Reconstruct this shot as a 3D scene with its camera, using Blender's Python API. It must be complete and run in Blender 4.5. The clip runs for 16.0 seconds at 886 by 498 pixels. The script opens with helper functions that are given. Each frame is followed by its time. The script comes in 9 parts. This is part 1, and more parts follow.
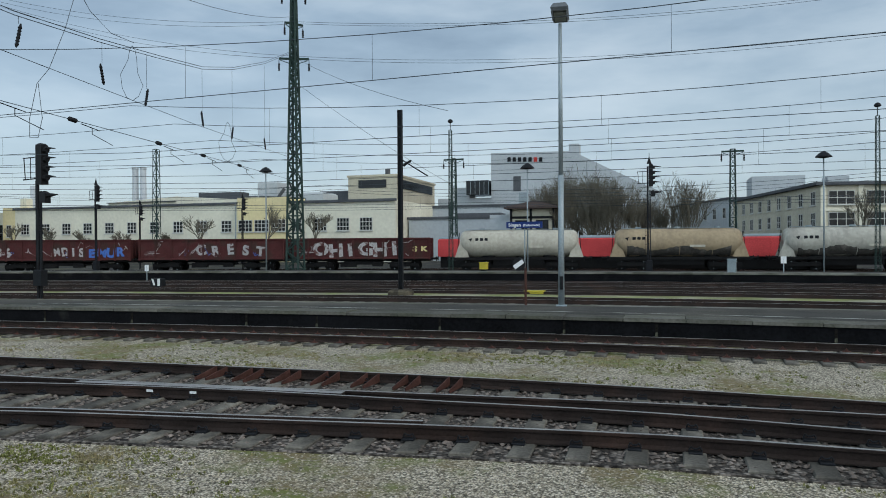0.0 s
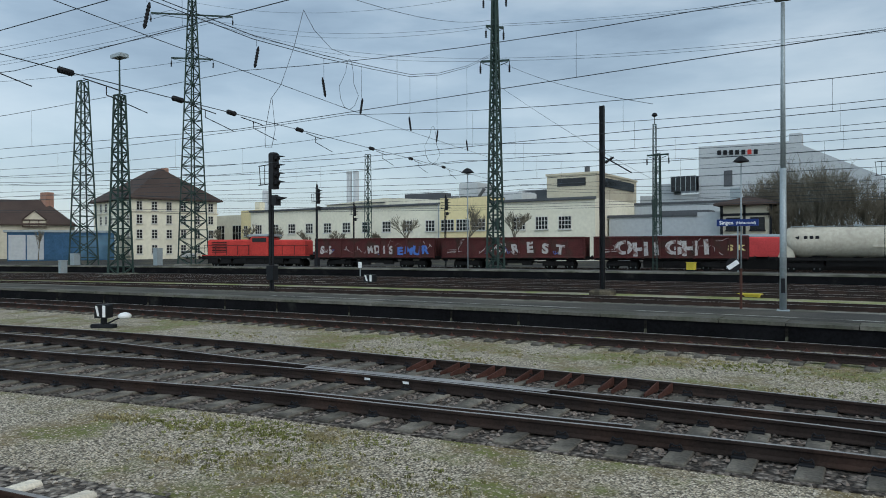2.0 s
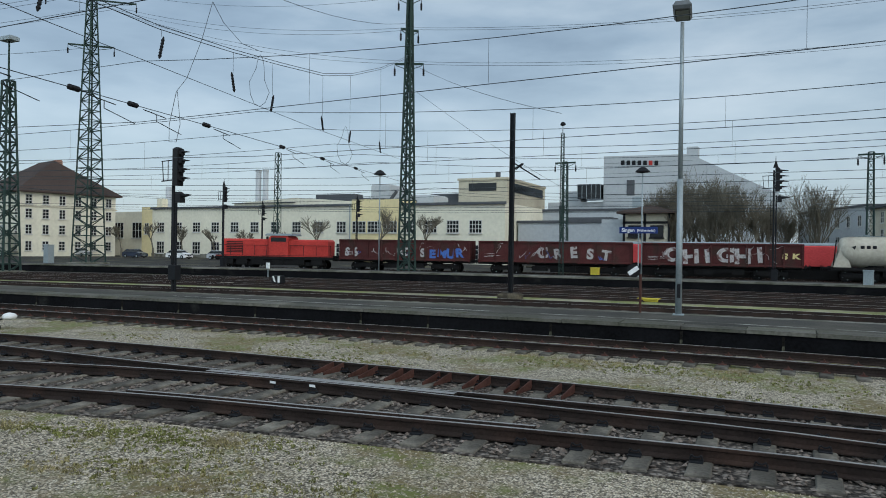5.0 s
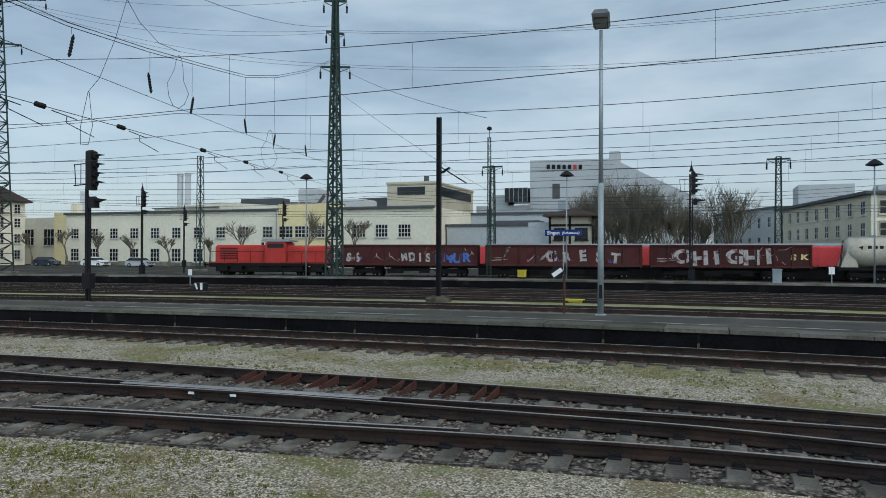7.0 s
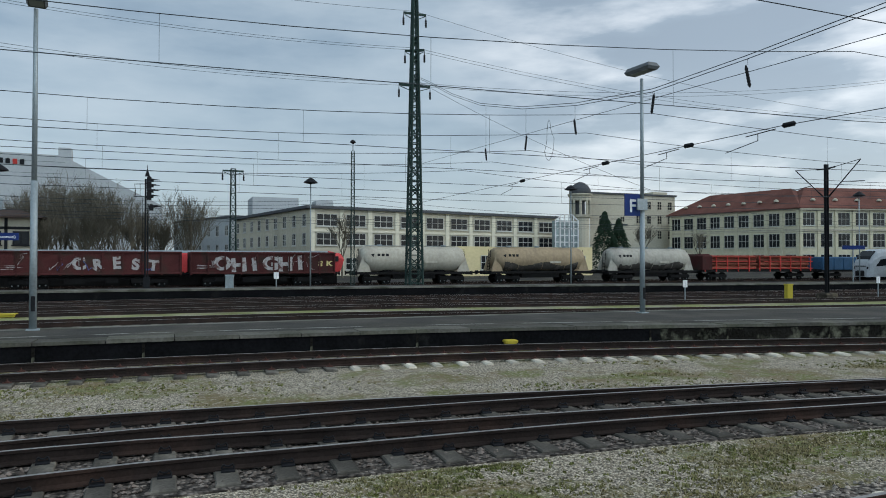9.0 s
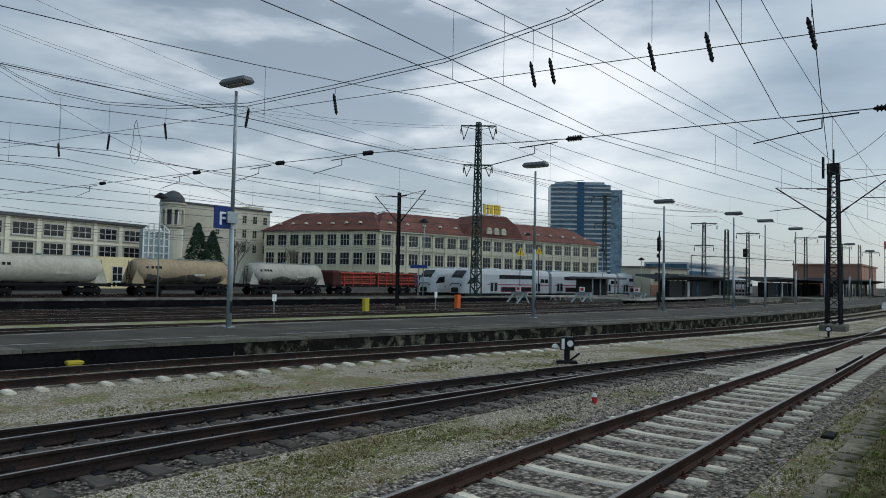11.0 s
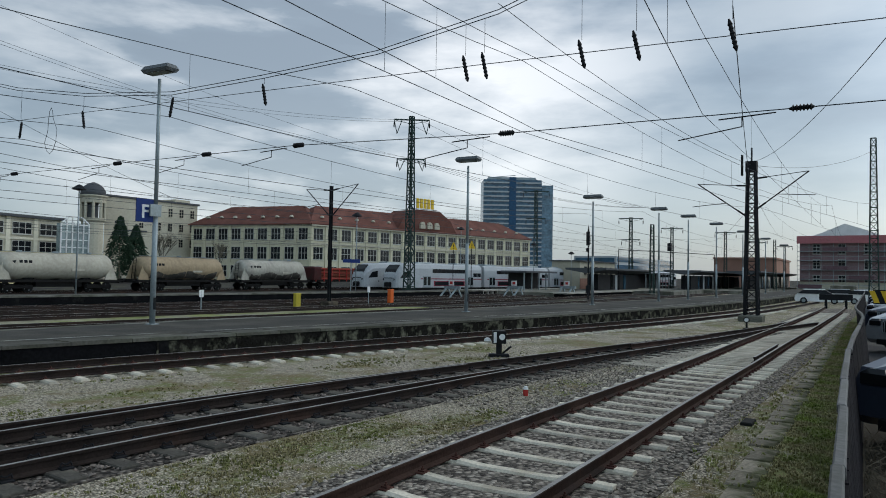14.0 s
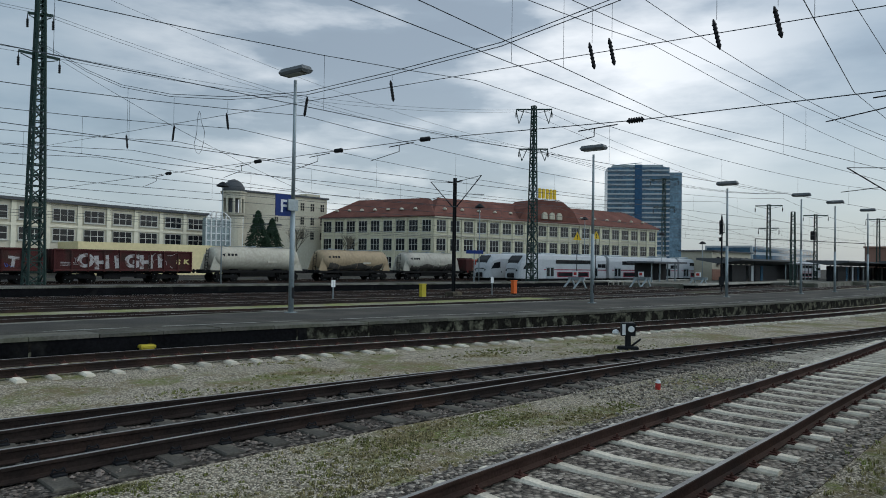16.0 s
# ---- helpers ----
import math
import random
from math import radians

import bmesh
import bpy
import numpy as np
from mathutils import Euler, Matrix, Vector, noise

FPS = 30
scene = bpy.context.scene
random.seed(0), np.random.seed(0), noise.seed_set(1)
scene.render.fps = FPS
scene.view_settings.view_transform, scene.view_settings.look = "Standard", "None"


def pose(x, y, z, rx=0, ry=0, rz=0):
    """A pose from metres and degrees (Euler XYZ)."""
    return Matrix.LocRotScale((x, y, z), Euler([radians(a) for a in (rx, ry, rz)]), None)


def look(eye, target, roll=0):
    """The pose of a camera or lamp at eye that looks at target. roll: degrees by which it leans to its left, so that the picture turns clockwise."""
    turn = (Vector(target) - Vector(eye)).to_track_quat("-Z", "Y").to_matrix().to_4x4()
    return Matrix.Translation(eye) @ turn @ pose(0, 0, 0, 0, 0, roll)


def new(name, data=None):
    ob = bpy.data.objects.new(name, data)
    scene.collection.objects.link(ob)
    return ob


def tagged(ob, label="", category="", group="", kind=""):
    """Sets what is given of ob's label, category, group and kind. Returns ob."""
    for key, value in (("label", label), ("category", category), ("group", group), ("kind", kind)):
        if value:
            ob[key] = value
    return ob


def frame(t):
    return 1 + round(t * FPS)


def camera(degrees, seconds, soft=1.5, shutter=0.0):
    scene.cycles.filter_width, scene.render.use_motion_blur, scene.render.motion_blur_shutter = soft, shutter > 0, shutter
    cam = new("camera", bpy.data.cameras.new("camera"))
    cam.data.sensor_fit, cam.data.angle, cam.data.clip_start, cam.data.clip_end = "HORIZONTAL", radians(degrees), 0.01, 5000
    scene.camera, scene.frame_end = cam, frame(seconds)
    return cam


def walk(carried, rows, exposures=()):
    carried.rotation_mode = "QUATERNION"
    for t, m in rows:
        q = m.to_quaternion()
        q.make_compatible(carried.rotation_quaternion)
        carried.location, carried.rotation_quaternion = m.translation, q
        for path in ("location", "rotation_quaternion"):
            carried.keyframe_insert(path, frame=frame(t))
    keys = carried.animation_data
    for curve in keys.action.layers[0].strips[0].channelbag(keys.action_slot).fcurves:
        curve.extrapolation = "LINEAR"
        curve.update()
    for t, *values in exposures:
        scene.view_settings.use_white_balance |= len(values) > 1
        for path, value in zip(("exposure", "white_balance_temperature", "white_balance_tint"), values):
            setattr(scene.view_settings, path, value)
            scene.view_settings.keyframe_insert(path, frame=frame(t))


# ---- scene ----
cam = camera(64.05, 16.0, soft=0.95)
def view(x, y, z, yaw, pitch, roll):
    """A camera pose from its place, its turn to the left of north, its tilt up and its lean, in degrees."""
    return pose(x, y, z, 90 + pitch, 0, yaw) @ pose(0, 0, 0, 0, 0, roll)


EXPOSURES = [(0.0, 0.08), (7.5, 0.08), (9.0, -0.04), (10.0, -0.24), (12.3, -0.28), (16.0, -0.26)]
CAMERA_ROWS = [
    (0.0, view(-0.002, 0.003, 2.190, 17.38, -0.27, -0.34)),
    (0.5, view(-0.036, -0.022, 2.190, 23.85, -0.43, -0.50)),
    (1.0, view(-0.076, -0.031, 2.190, 29.45, -0.49, -0.48)),
    (1.5, view(-0.096, -0.049, 2.190, 32.44, -0.39, -0.38)),
    (2.0, view(-0.099, -0.057, 2.190, 33.28, -0.29, -0.20)),
    (2.5, view(-0.106, -0.073, 2.190, 34.20, -0.26, -0.05)),
    (3.0, view(-0.117, -0.074, 2.190, 35.52, -0.20, 0.18)),
    (3.5, view(-0.103, -0.074, 2.190, 35.53, -0.20, 0.34)),
    (4.0, view(-0.093, -0.042, 2.190, 32.54, -0.20, 0.48)),
    (4.5, view(-0.074, -0.046, 2.190, 29.23, -0.20, 0.61)),
    (4.7, view(-0.082, -0.051, 2.190, 27.73, -0.14, 0.70)),
    (7.0, view(-0.009, 0.019, 2.190, 20.45, 0.31, 0.17)),
    (7.5, view(0.089, 0.041, 2.190, 13.09, 0.40, 0.13)),
    (8.0, view(0.166, 0.097, 2.190, 2.85, 0.55, -0.02)),
    (8.5, view(0.244, 0.124, 2.190, -9.44, 0.68, 0.02)),
    (9.0, view(0.345, 0.152, 2.190, -21.16, 0.94, 0.05)),
    (9.5, view(0.420, 0.173, 2.190, -34.11, 1.27, 0.67)),
    (10.0, view(0.554, 0.190, 2.190, -43.61, 1.92, 1.13)),
    (10.2, view(0.585, 0.184, 2.190, -46.52, 2.06, 1.16)),
    (12.3, view(0.652, 0.165, 2.190, -55.13, 2.57, 1.14)),
    (12.5, view(0.654, 0.164, 2.190, -55.15, 2.57, 1.13)),
    (13.0, view(0.663, 0.167, 2.190, -55.22, 2.46, 1.08)),
    (13.5, view(0.698, 0.202, 2.190, -56.33, 2.16, 0.95)),
    (14.0, view(0.736, 0.214, 2.190, -58.44, 2.05, 0.95)),
    (14.5, view(0.727, 0.222, 2.190, -59.14, 1.82, 1.01)),
    (15.0, view(0.687, 0.215, 2.190, -58.05, 1.59, 1.09)),
    (15.5, view(0.622, 0.237, 2.190, -53.42, 1.35, 1.04)),
    (16.0, view(0.564, 0.242, 2.190, -48.64, 1.15, 0.89)),
]
walk(cam, CAMERA_ROWS, EXPOSURES)

# world: overcast sky with broken cloud, brighter low in the east
world = bpy.data.worlds.new("overcast_sky")
scene.world = world
world.use_nodes = True
wn, wl = world.node_tree.nodes, world.node_tree.links
wn.clear()


def wnode(kind, **values):
    n = wn.new(kind)
    for k, v in values.items():
        n.inputs[k].default_value = v
    return n


w_out = wn.new("ShaderNodeOutputWorld")
w_bg = wnode("ShaderNodeBackground", Strength=0.74)
w_sky = wn.new("ShaderNodeTexSky")
w_sky.sky_type, w_sky.sun_disc = "NISHITA", False
w_sky.sun_elevation, w_sky.sun_rotation = radians(38), radians(118)
w_sky.air_density, w_sky.dust_density = 1.0, 1.5
w_skys = wn.new("ShaderNodeMix")
w_skys.data_type, w_skys.blend_type = "RGBA", "MULTIPLY"
w_skys.inputs[0].default_value = 1.0
wl.new(w_sky.outputs[0], w_skys.inputs[6])
w_skys.inputs[7].default_value = (0.05, 0.05, 0.05, 1)
w_tc = wn.new("ShaderNodeTexCoord")
w_map = wn.new("ShaderNodeMapping")
w_map.inputs["Scale"].default_value = (1.0, 1.0, 3.6)
wl.new(w_tc.outputs["Generated"], w_map.inputs["Vector"])
w_n1 = wnode("ShaderNodeTexNoise", Scale=2.1, Detail=7.0, Roughness=0.52)
w_n2 = wnode("ShaderNodeTexNoise", Scale=6.0, Detail=6.0, Roughness=0.55)
wl.new(w_map.outputs[0], w_n1.inputs["Vector"])
wl.new(w_map.outputs[0], w_n2.inputs["Vector"])
w_add = wn.new("ShaderNodeMath")
w_add.operation = "MULTIPLY_ADD"
wl.new(w_n2.outputs[0], w_add.inputs[0])
w_add.inputs[1].default_value = 0.35
wl.new(w_n1.outputs[0], w_add.inputs[2])
w_ramp = wn.new("ShaderNodeValToRGB")
r = w_ramp.color_ramp
r.elements[0].position, r.elements[0].color = 0.50, (0.255, 0.345, 0.43, 1)
r.elements[1].position, r.elements[1].color = 0.86, (0.60, 0.70, 0.77, 1)
e = r.elements.new(0.62)
e.color = (0.345, 0.455, 0.55, 1)
e = r.elements.new(0.72)
e.color = (0.46, 0.57, 0.655, 1)
wl.new(w_add.outputs[0], w_ramp.inputs[0])
w_sep = wn.new("ShaderNodeSeparateXYZ")
wl.new(w_tc.outputs["Generated"], w_sep.inputs[0])
# lighter band towards the horizon
w_hor = wn.new("ShaderNodeMapRange")
wl.new(w_sep.outputs["Z"], w_hor.inputs[0])
w_hor.inputs[1].default_value, w_hor.inputs[2].default_value = 0.0, 0.28
w_hor.inputs[3].default_value, w_hor.inputs[4].default_value = 0.7, 0.0
w_mix1 = wn.new("ShaderNodeMix")
w_mix1.data_type = "RGBA"
wl.new(w_hor.outputs[0], w_mix1.inputs[0])
wl.new(w_ramp.outputs[0], w_mix1.inputs[6])
w_mix1.inputs[7].default_value = (0.515, 0.625, 0.695, 1)
# bright break in the cloud round the veiled sun
SUN_AZ, SUN_EL = radians(50), radians(14)
SUN_WAY = Vector((math.sin(SUN_AZ) * math.cos(SUN_EL), math.cos(SUN_AZ) * math.cos(SUN_EL), 1.7 * math.sin(SUN_EL))).normalized()
w_flat = wn.new("ShaderNodeVectorMath")
w_flat.operation = "MULTIPLY"
wl.new(w_tc.outputs["Generated"], w_flat.inputs[0])
w_flat.inputs[1].default_value = (1.0, 1.0, 1.7)
w_unit = wn.new("ShaderNodeVectorMath")
w_unit.operation = "NORMALIZE"
wl.new(w_flat.outputs[0], w_unit.inputs[0])
w_dot = wn.new("ShaderNodeVectorMath")
w_dot.operation = "DOT_PRODUCT"
wl.new(w_unit.outputs[0], w_dot.inputs[0])
w_dot.inputs[1].default_value = SUN_WAY
w_glow = wn.new("ShaderNodeMapRange")
w_glow.interpolation_type = "SMOOTHSTEP"
wl.new(w_dot.outputs["Value"], w_glow.inputs[0])
w_glow.inputs[1].default_value, w_glow.inputs[2].default_value = 0.875, 0.995
w_glow.inputs[3].default_value, w_glow.inputs[4].default_value = 0.0, 1.0
w_gm = wn.new("ShaderNodeMath")
w_gm.operation = "MULTIPLY"
wl.new(w_glow.outputs[0], w_gm.inputs[0])
w_gr = wn.new("ShaderNodeMapRange")
wl.new(w_add.outputs[0], w_gr.inputs[0])
w_gr.inputs[1].default_value, w_gr.inputs[2].default_value = 0.55, 0.76
w_gr.inputs[3].default_value, w_gr.inputs[4].default_value = 0.12, 1.0
wl.new(w_gr.outputs[0], w_gm.inputs[1])
w_mix2 = wn.new("ShaderNodeMix")
w_mix2.data_type = "RGBA"
wl.new(w_gm.outputs[0], w_mix2.inputs[0])
wl.new(w_mix1.outputs[2], w_mix2.inputs[6])
w_mix2.inputs[7].default_value = (1.45, 1.47, 1.48, 1)
w_sum = wn.new("ShaderNodeMix")
w_sum.data_type, w_sum.blend_type = "RGBA", "ADD"
w_sum.inputs[0].default_value = 1.0
wl.new(w_mix2.outputs[2], w_sum.inputs[6])
wl.new(w_skys.outputs[2], w_sum.inputs[7])
# thinner, brighter cloud on the south side
w_south = wn.new("ShaderNodeMapRange")
w_south.interpolation_type = "SMOOTHSTEP"
wl.new(w_sep.outputs["Y"], w_south.inputs[0])
w_south.inputs[1].default_value, w_south.inputs[2].default_value = 0.15, -0.5
w_south.inputs[3].default_value, w_south.inputs[4].default_value = 1.0, 2.3
w_bright = wn.new("ShaderNodeMix")
w_bright.data_type, w_bright.blend_type = "RGBA", "MULTIPLY"
w_bright.inputs[0].default_value = 1.0
wl.new(w_sum.outputs[2], w_bright.inputs[6])
wl.new(w_south.outputs[0], w_bright.inputs[7])
wl.new(w_bright.outputs[2], w_bg.inputs["Color"])
wl.new(w_bg.outputs[0], w_out.inputs[0])

sun = new("sun", bpy.data.lights.new("sun", "SUN"))
sun.data.energy, sun.data.angle, sun.data.color = 0.75, radians(30), (1.0, 0.94, 0.86)
sun.matrix_basis = look((0, 0, 0), (-math.sin(radians(118)) * math.cos(radians(38)), -math.cos(radians(118)) * math.cos(radians(38)), -math.sin(radians(38))))


# ---------------------------------------------------------------- materials
def material(name, color, rough=0.8, metal=0.0, vary=0.25, scale=3.0, fine=40.0, bump=0.0, other=None, other_at=(0.5, 0.7), other_scale=1.0, spec=0.12, island=0.0, coat=0.0):
    """Procedural surface: two scales of variation in the colour, an optional second colour in patches, and fine relief."""
    m = bpy.data.materials.new(name)
    m.use_nodes = True
    nt = m.node_tree
    n, l = nt.nodes, nt.links
    b = n["Principled BSDF"]
    b.inputs["Roughness"].default_value, b.inputs["Metallic"].default_value = rough, metal
    b.inputs["Specular IOR Level"].default_value = spec
    tc = n.new("ShaderNodeTexCoord")
    vec = tc.outputs["Object"]

    def tex(s, detail=4.0):
        t = n.new("ShaderNodeTexNoise")
        t.inputs["Scale"].default_value, t.inputs["Detail"].default_value = s, detail
        l.new(vec, t.inputs["Vector"])
        return t

    t1, t2 = tex(scale, 3.0), tex(fine, 3.0)
    mul = n.new("ShaderNodeMath")
    mul.operation = "ADD"
    l.new(t1.outputs[0], mul.inputs[0])
    l.new(t2.outputs[0], mul.inputs[1])
    rng = n.new("ShaderNodeMapRange")
    l.new(mul.outputs[0], rng.inputs[0])
    rng.inputs[1].default_value, rng.inputs[2].default_value = 0.65, 1.35
    rng.inputs[3].default_value, rng.inputs[4].default_value = 1.0 - vary, 1.0 + vary
    mix = n.new("ShaderNodeMix")
    mix.data_type, mix.blend_type = "RGBA", "MULTIPLY"
    mix.inputs[0].default_value = 1.0
    mix.inputs[6].default_value = (*color, 1)
    if other:
        t3 = tex(other_scale, 5.0)
        r3 = n.new("ShaderNodeMapRange")
        l.new(t3.outputs[0], r3.inputs[0])
        r3.inputs[1].default_value, r3.inputs[2].default_value = other_at
        m2 = n.new("ShaderNodeMix")
        m2.data_type = "RGBA"
        l.new(r3.outputs[0], m2.inputs[0])
        m2.inputs[6].default_value, m2.inputs[7].default_value = (*color, 1), (*other, 1)
        l.new(m2.outputs[2], mix.inputs[6])
    last = rng.outputs[0]
    if island:
        inf = n.new("ShaderNodeObjectInfo") if island < 0 else n.new("ShaderNodeNewGeometry")
        ri = n.new("ShaderNodeMapRange")
        l.new(inf.outputs["Random" if island < 0 else "Random Per Island"], ri.inputs[0])
        ri.inputs[3].default_value, ri.inputs[4].default_value = 1 - abs(island), 1 + abs(island)
        mm = n.new("ShaderNodeMath")
        mm.operation = "MULTIPLY"
        l.new(last, mm.inputs[0])
        l.new(ri.outputs[0], mm.inputs[1])
        last = mm.outputs[0]
    l.new(last, mix.inputs[7])
    l.new(mix.outputs[2], b.inputs["Base Color"])
    if bump:
        bp = n.new("ShaderNodeBump")
        bp.inputs["Strength"].default_value, bp.inputs["Distance"].default_value = 0.8, bump
        l.new(t2.outputs[0], bp.inputs["Height"])
        l.new(bp.outputs[0], b.inputs["Normal"])
    if coat:
        b.inputs["Coat Weight"].default_value = coat
    return m


def streaked(name, color, grime, amount, rough=0.55):
    """Tank paint with run-down streaks of cement dust and soot."""
    m = material(name, color, rough, 0, 0.18, 0.5, 4.0)
    n, l = m.node_tree.nodes, m.node_tree.links
    b = n["Principled BSDF"]
    old = b.inputs["Base Color"].links[0].from_socket
    tc, mp = n.new("ShaderNodeTexCoord"), n.new("ShaderNodeMapping")
    mp.inputs["Scale"].default_value = (1.3, 0.5, 0.45)
    l.new(tc.outputs["Object"], mp.inputs["Vector"])
    t = n.new("ShaderNodeTexNoise")
    t.inputs["Scale"].default_value, t.inputs["Detail"].default_value, t.inputs["Roughness"].default_value = 1.0, 7.0, 0.6
    l.new(mp.outputs[0], t.inputs["Vector"])
    r = n.new("ShaderNodeMapRange")
    r.inputs[1].default_value, r.inputs[2].default_value = 0.62 - amount * 0.3, 0.78 - amount * 0.2
    r.inputs[4].default_value = 0.6
    l.new(t.outputs[0], r.inputs[0])
    x = n.new("ShaderNodeMix")
    x.data_type = "RGBA"
    l.new(r.outputs[0], x.inputs[0])
    l.new(old, x.inputs[6])
    x.inputs[7].default_value = (*grime, 1)
    l.new(x.outputs[2], b.inputs["Base Color"])
    return m


def glass(name, tint=(0.011, 0.013, 0.015), rough=0.15):
    m = material(name, tint, rough, 0.0, 0.45, 0.15, 0.6, spec=0.22)
    return m


def gravel(name, stone, pale, dark, moss, moss_at, size, moss_scale=0.45):
    """Loose stones: cells of varied grey with shade painted into the gaps, and soft patches of moss and withered grass.
    """
    m = bpy.data.materials.new(name)
    m.use_nodes = True
    n, l = m.node_tree.nodes, m.node_tree.links
    b = n["Principled BSDF"]
    b.inputs["Roughness"].default_value, b.inputs["Specular IOR Level"].default_value = 0.95, 0.2
    tc = n.new("ShaderNodeTexCoord")
    warp = n.new("ShaderNodeTexNoise")
    warp.inputs["Scale"].default_value = size * 0.7
    l.new(tc.outputs["Object"], warp.inputs["Vector"])
    sh = n.new("ShaderNodeVectorMath")
    sh.operation = "MULTIPLY_ADD"
    l.new(warp.outputs["Color"], sh.inputs[0])
    sh.inputs[1].default_value = (0.5 / size,) * 3
    l.new(tc.outputs["Object"], sh.inputs[2])
    vo = n.new("ShaderNodeTexVoronoi")
    vo.inputs["Scale"].default_value = size
    l.new(sh.outputs[0], vo.inputs["Vector"])
    sep = n.new("ShaderNodeSeparateColor")
    l.new(vo.outputs["Color"], sep.inputs[0])
    ramp = n.new("ShaderNodeValToRGB")
    e = ramp.color_ramp.elements
    e[0].position, e[0].color = 0.0, (*dark, 1)
    e[1].position, e[1].color = 1.0, (*pale, 1)
    mid = e.new(0.5)
    mid.color = (*stone, 1)
    l.new(sep.outputs[0], ramp.inputs[0])
    # shade between the stones, painted as darker cell edges
    gap_shade = n.new("ShaderNodeMapRange")
    l.new(vo.outputs["Distance"], gap_shade.inputs[0])
    gap_shade.inputs[1].default_value, gap_shade.inputs[2].default_value = 0.35, 0.75
    gap_shade.inputs[3].default_value, gap_shade.inputs[4].default_value = 1.0, 0.3
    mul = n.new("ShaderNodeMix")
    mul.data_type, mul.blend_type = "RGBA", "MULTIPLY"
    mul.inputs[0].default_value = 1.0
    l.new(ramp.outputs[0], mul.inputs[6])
    l.new(gap_shade.outputs[0], mul.inputs[7])
    big = n.new("ShaderNodeTexNoise")
    big.inputs["Scale"].default_value, big.inputs["Detail"].default_value, big.inputs["Roughness"].default_value = moss_scale, 8.0, 0.68
    l.new(tc.outputs["Object"], big.inputs["Vector"])
    mr = n.new("ShaderNodeMapRange")
    l.new(big.outputs[0], mr.inputs[0])
    mr.inputs[1].default_value, mr.inputs[2].default_value = moss_at
    fine = n.new("ShaderNodeTexNoise")
    fine.inputs["Scale"].default_value, fine.inputs["Detail"].default_value = 16.0, 4.0
    l.new(tc.outputs["Object"], fine.inputs["Vector"])
    fr = n.new("ShaderNodeMapRange")
    l.new(fine.outputs[0], fr.inputs[0])
    fr.inputs[1].default_value, fr.inputs[2].default_value = 0.32, 0.52
    mm = n.new("ShaderNodeMath")
    mm.operation = "MULTIPLY"
    l.new(mr.outputs[0], mm.inputs[0])
    l.new(fr.outputs[0], mm.inputs[1])
    mossc = n.new("ShaderNodeMix")
    mossc.data_type = "RGBA"
    tint = n.new("ShaderNodeTexNoise")
    tint.inputs["Scale"].default_value = 1.7
    l.new(tc.outputs["Object"], tint.inputs["Vector"])
    tr = n.new("ShaderNodeMapRange")
    l.new(tint.outputs[0], tr.inputs[0])
    tr.inputs[1].default_value, tr.inputs[2].default_value = 0.42, 0.58
    l.new(tr.outputs[0], mossc.inputs[0])
    mossc.inputs[6].default_value, mossc.inputs[7].default_value = (*moss, 1), (0.16, 0.125, 0.06, 1)
    fin = n.new("ShaderNodeMix")
    fin.data_type = "RGBA"
    l.new(mm.outputs[0], fin.inputs[0])
    l.new(mul.outputs[2], fin.inputs[6])
    l.new(mossc.outputs[2], fin.inputs[7])
    l.new(fin.outputs[2], b.inputs["Base Color"])
    bp = n.new("ShaderNodeBump")
    bp.inputs["Strength"].default_value, bp.inputs["Distance"].default_value = 0.9, 0.6 / size
    bp.invert = True
    l.new(vo.outputs["Distance"], bp.inputs["Height"])
    l.new(bp.outputs[0], b.inputs["Normal"])
    return m


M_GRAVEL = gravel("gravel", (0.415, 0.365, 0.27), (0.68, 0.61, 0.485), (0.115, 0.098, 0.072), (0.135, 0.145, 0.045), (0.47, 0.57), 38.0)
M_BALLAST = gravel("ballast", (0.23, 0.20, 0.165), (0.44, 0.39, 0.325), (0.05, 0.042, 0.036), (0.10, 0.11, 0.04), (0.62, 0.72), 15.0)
M_YARD = material("yard_ground", (0.034, 0.032, 0.030), 0.95, 0, 0.5, 0.7, 12.0, 0.03, (0.085, 0.082, 0.05), (0.5, 0.66), 0.25)
M_STONE = material("ballast_stone", (0.26, 0.23, 0.19), 0.92, 0, 0.35, 4.0, 30.0, 0.01, island=0.65)
M_STONEDARK = material("dark_ballast_stone", (0.135, 0.112, 0.095), 0.92, 0, 0.35, 4.0, 30.0, 0.01, island=0.65)
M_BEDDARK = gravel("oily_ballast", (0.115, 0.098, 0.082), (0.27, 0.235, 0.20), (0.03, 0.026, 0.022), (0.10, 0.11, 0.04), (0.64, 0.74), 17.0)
M_GRASS = material("grass", (0.085, 0.12, 0.035), 0.95, 0, 0.5, 3.0, 30.0, 0.03, (0.16, 0.15, 0.07), (0.45, 0.65), 1.2, island=0.4)
M_STRAW = material("dry_grass_strip", (0.20, 0.215, 0.085), 0.95, 0, 0.45, 0.5, 14.0, 0.02, (0.25, 0.235, 0.165), (0.45, 0.62), 0.4)
M_RAIL = material("rusty_rail", (0.024, 0.018, 0.0155), 0.88, 0.0, 0.4, 2.0, 30.0, 0.003, (0.042, 0.026, 0.02), (0.5, 0.72), 0.8, spec=0.08)
M_RAILTOP = material("worn_rail_head", (0.30, 0.285, 0.265), 0.5, 0.6, 0.3, 1.0, 14.0)
M_RUST = material("red_rust", (0.066, 0.031, 0.024), 0.85, 0.1, 0.4, 3.0, 30.0, 0.004)
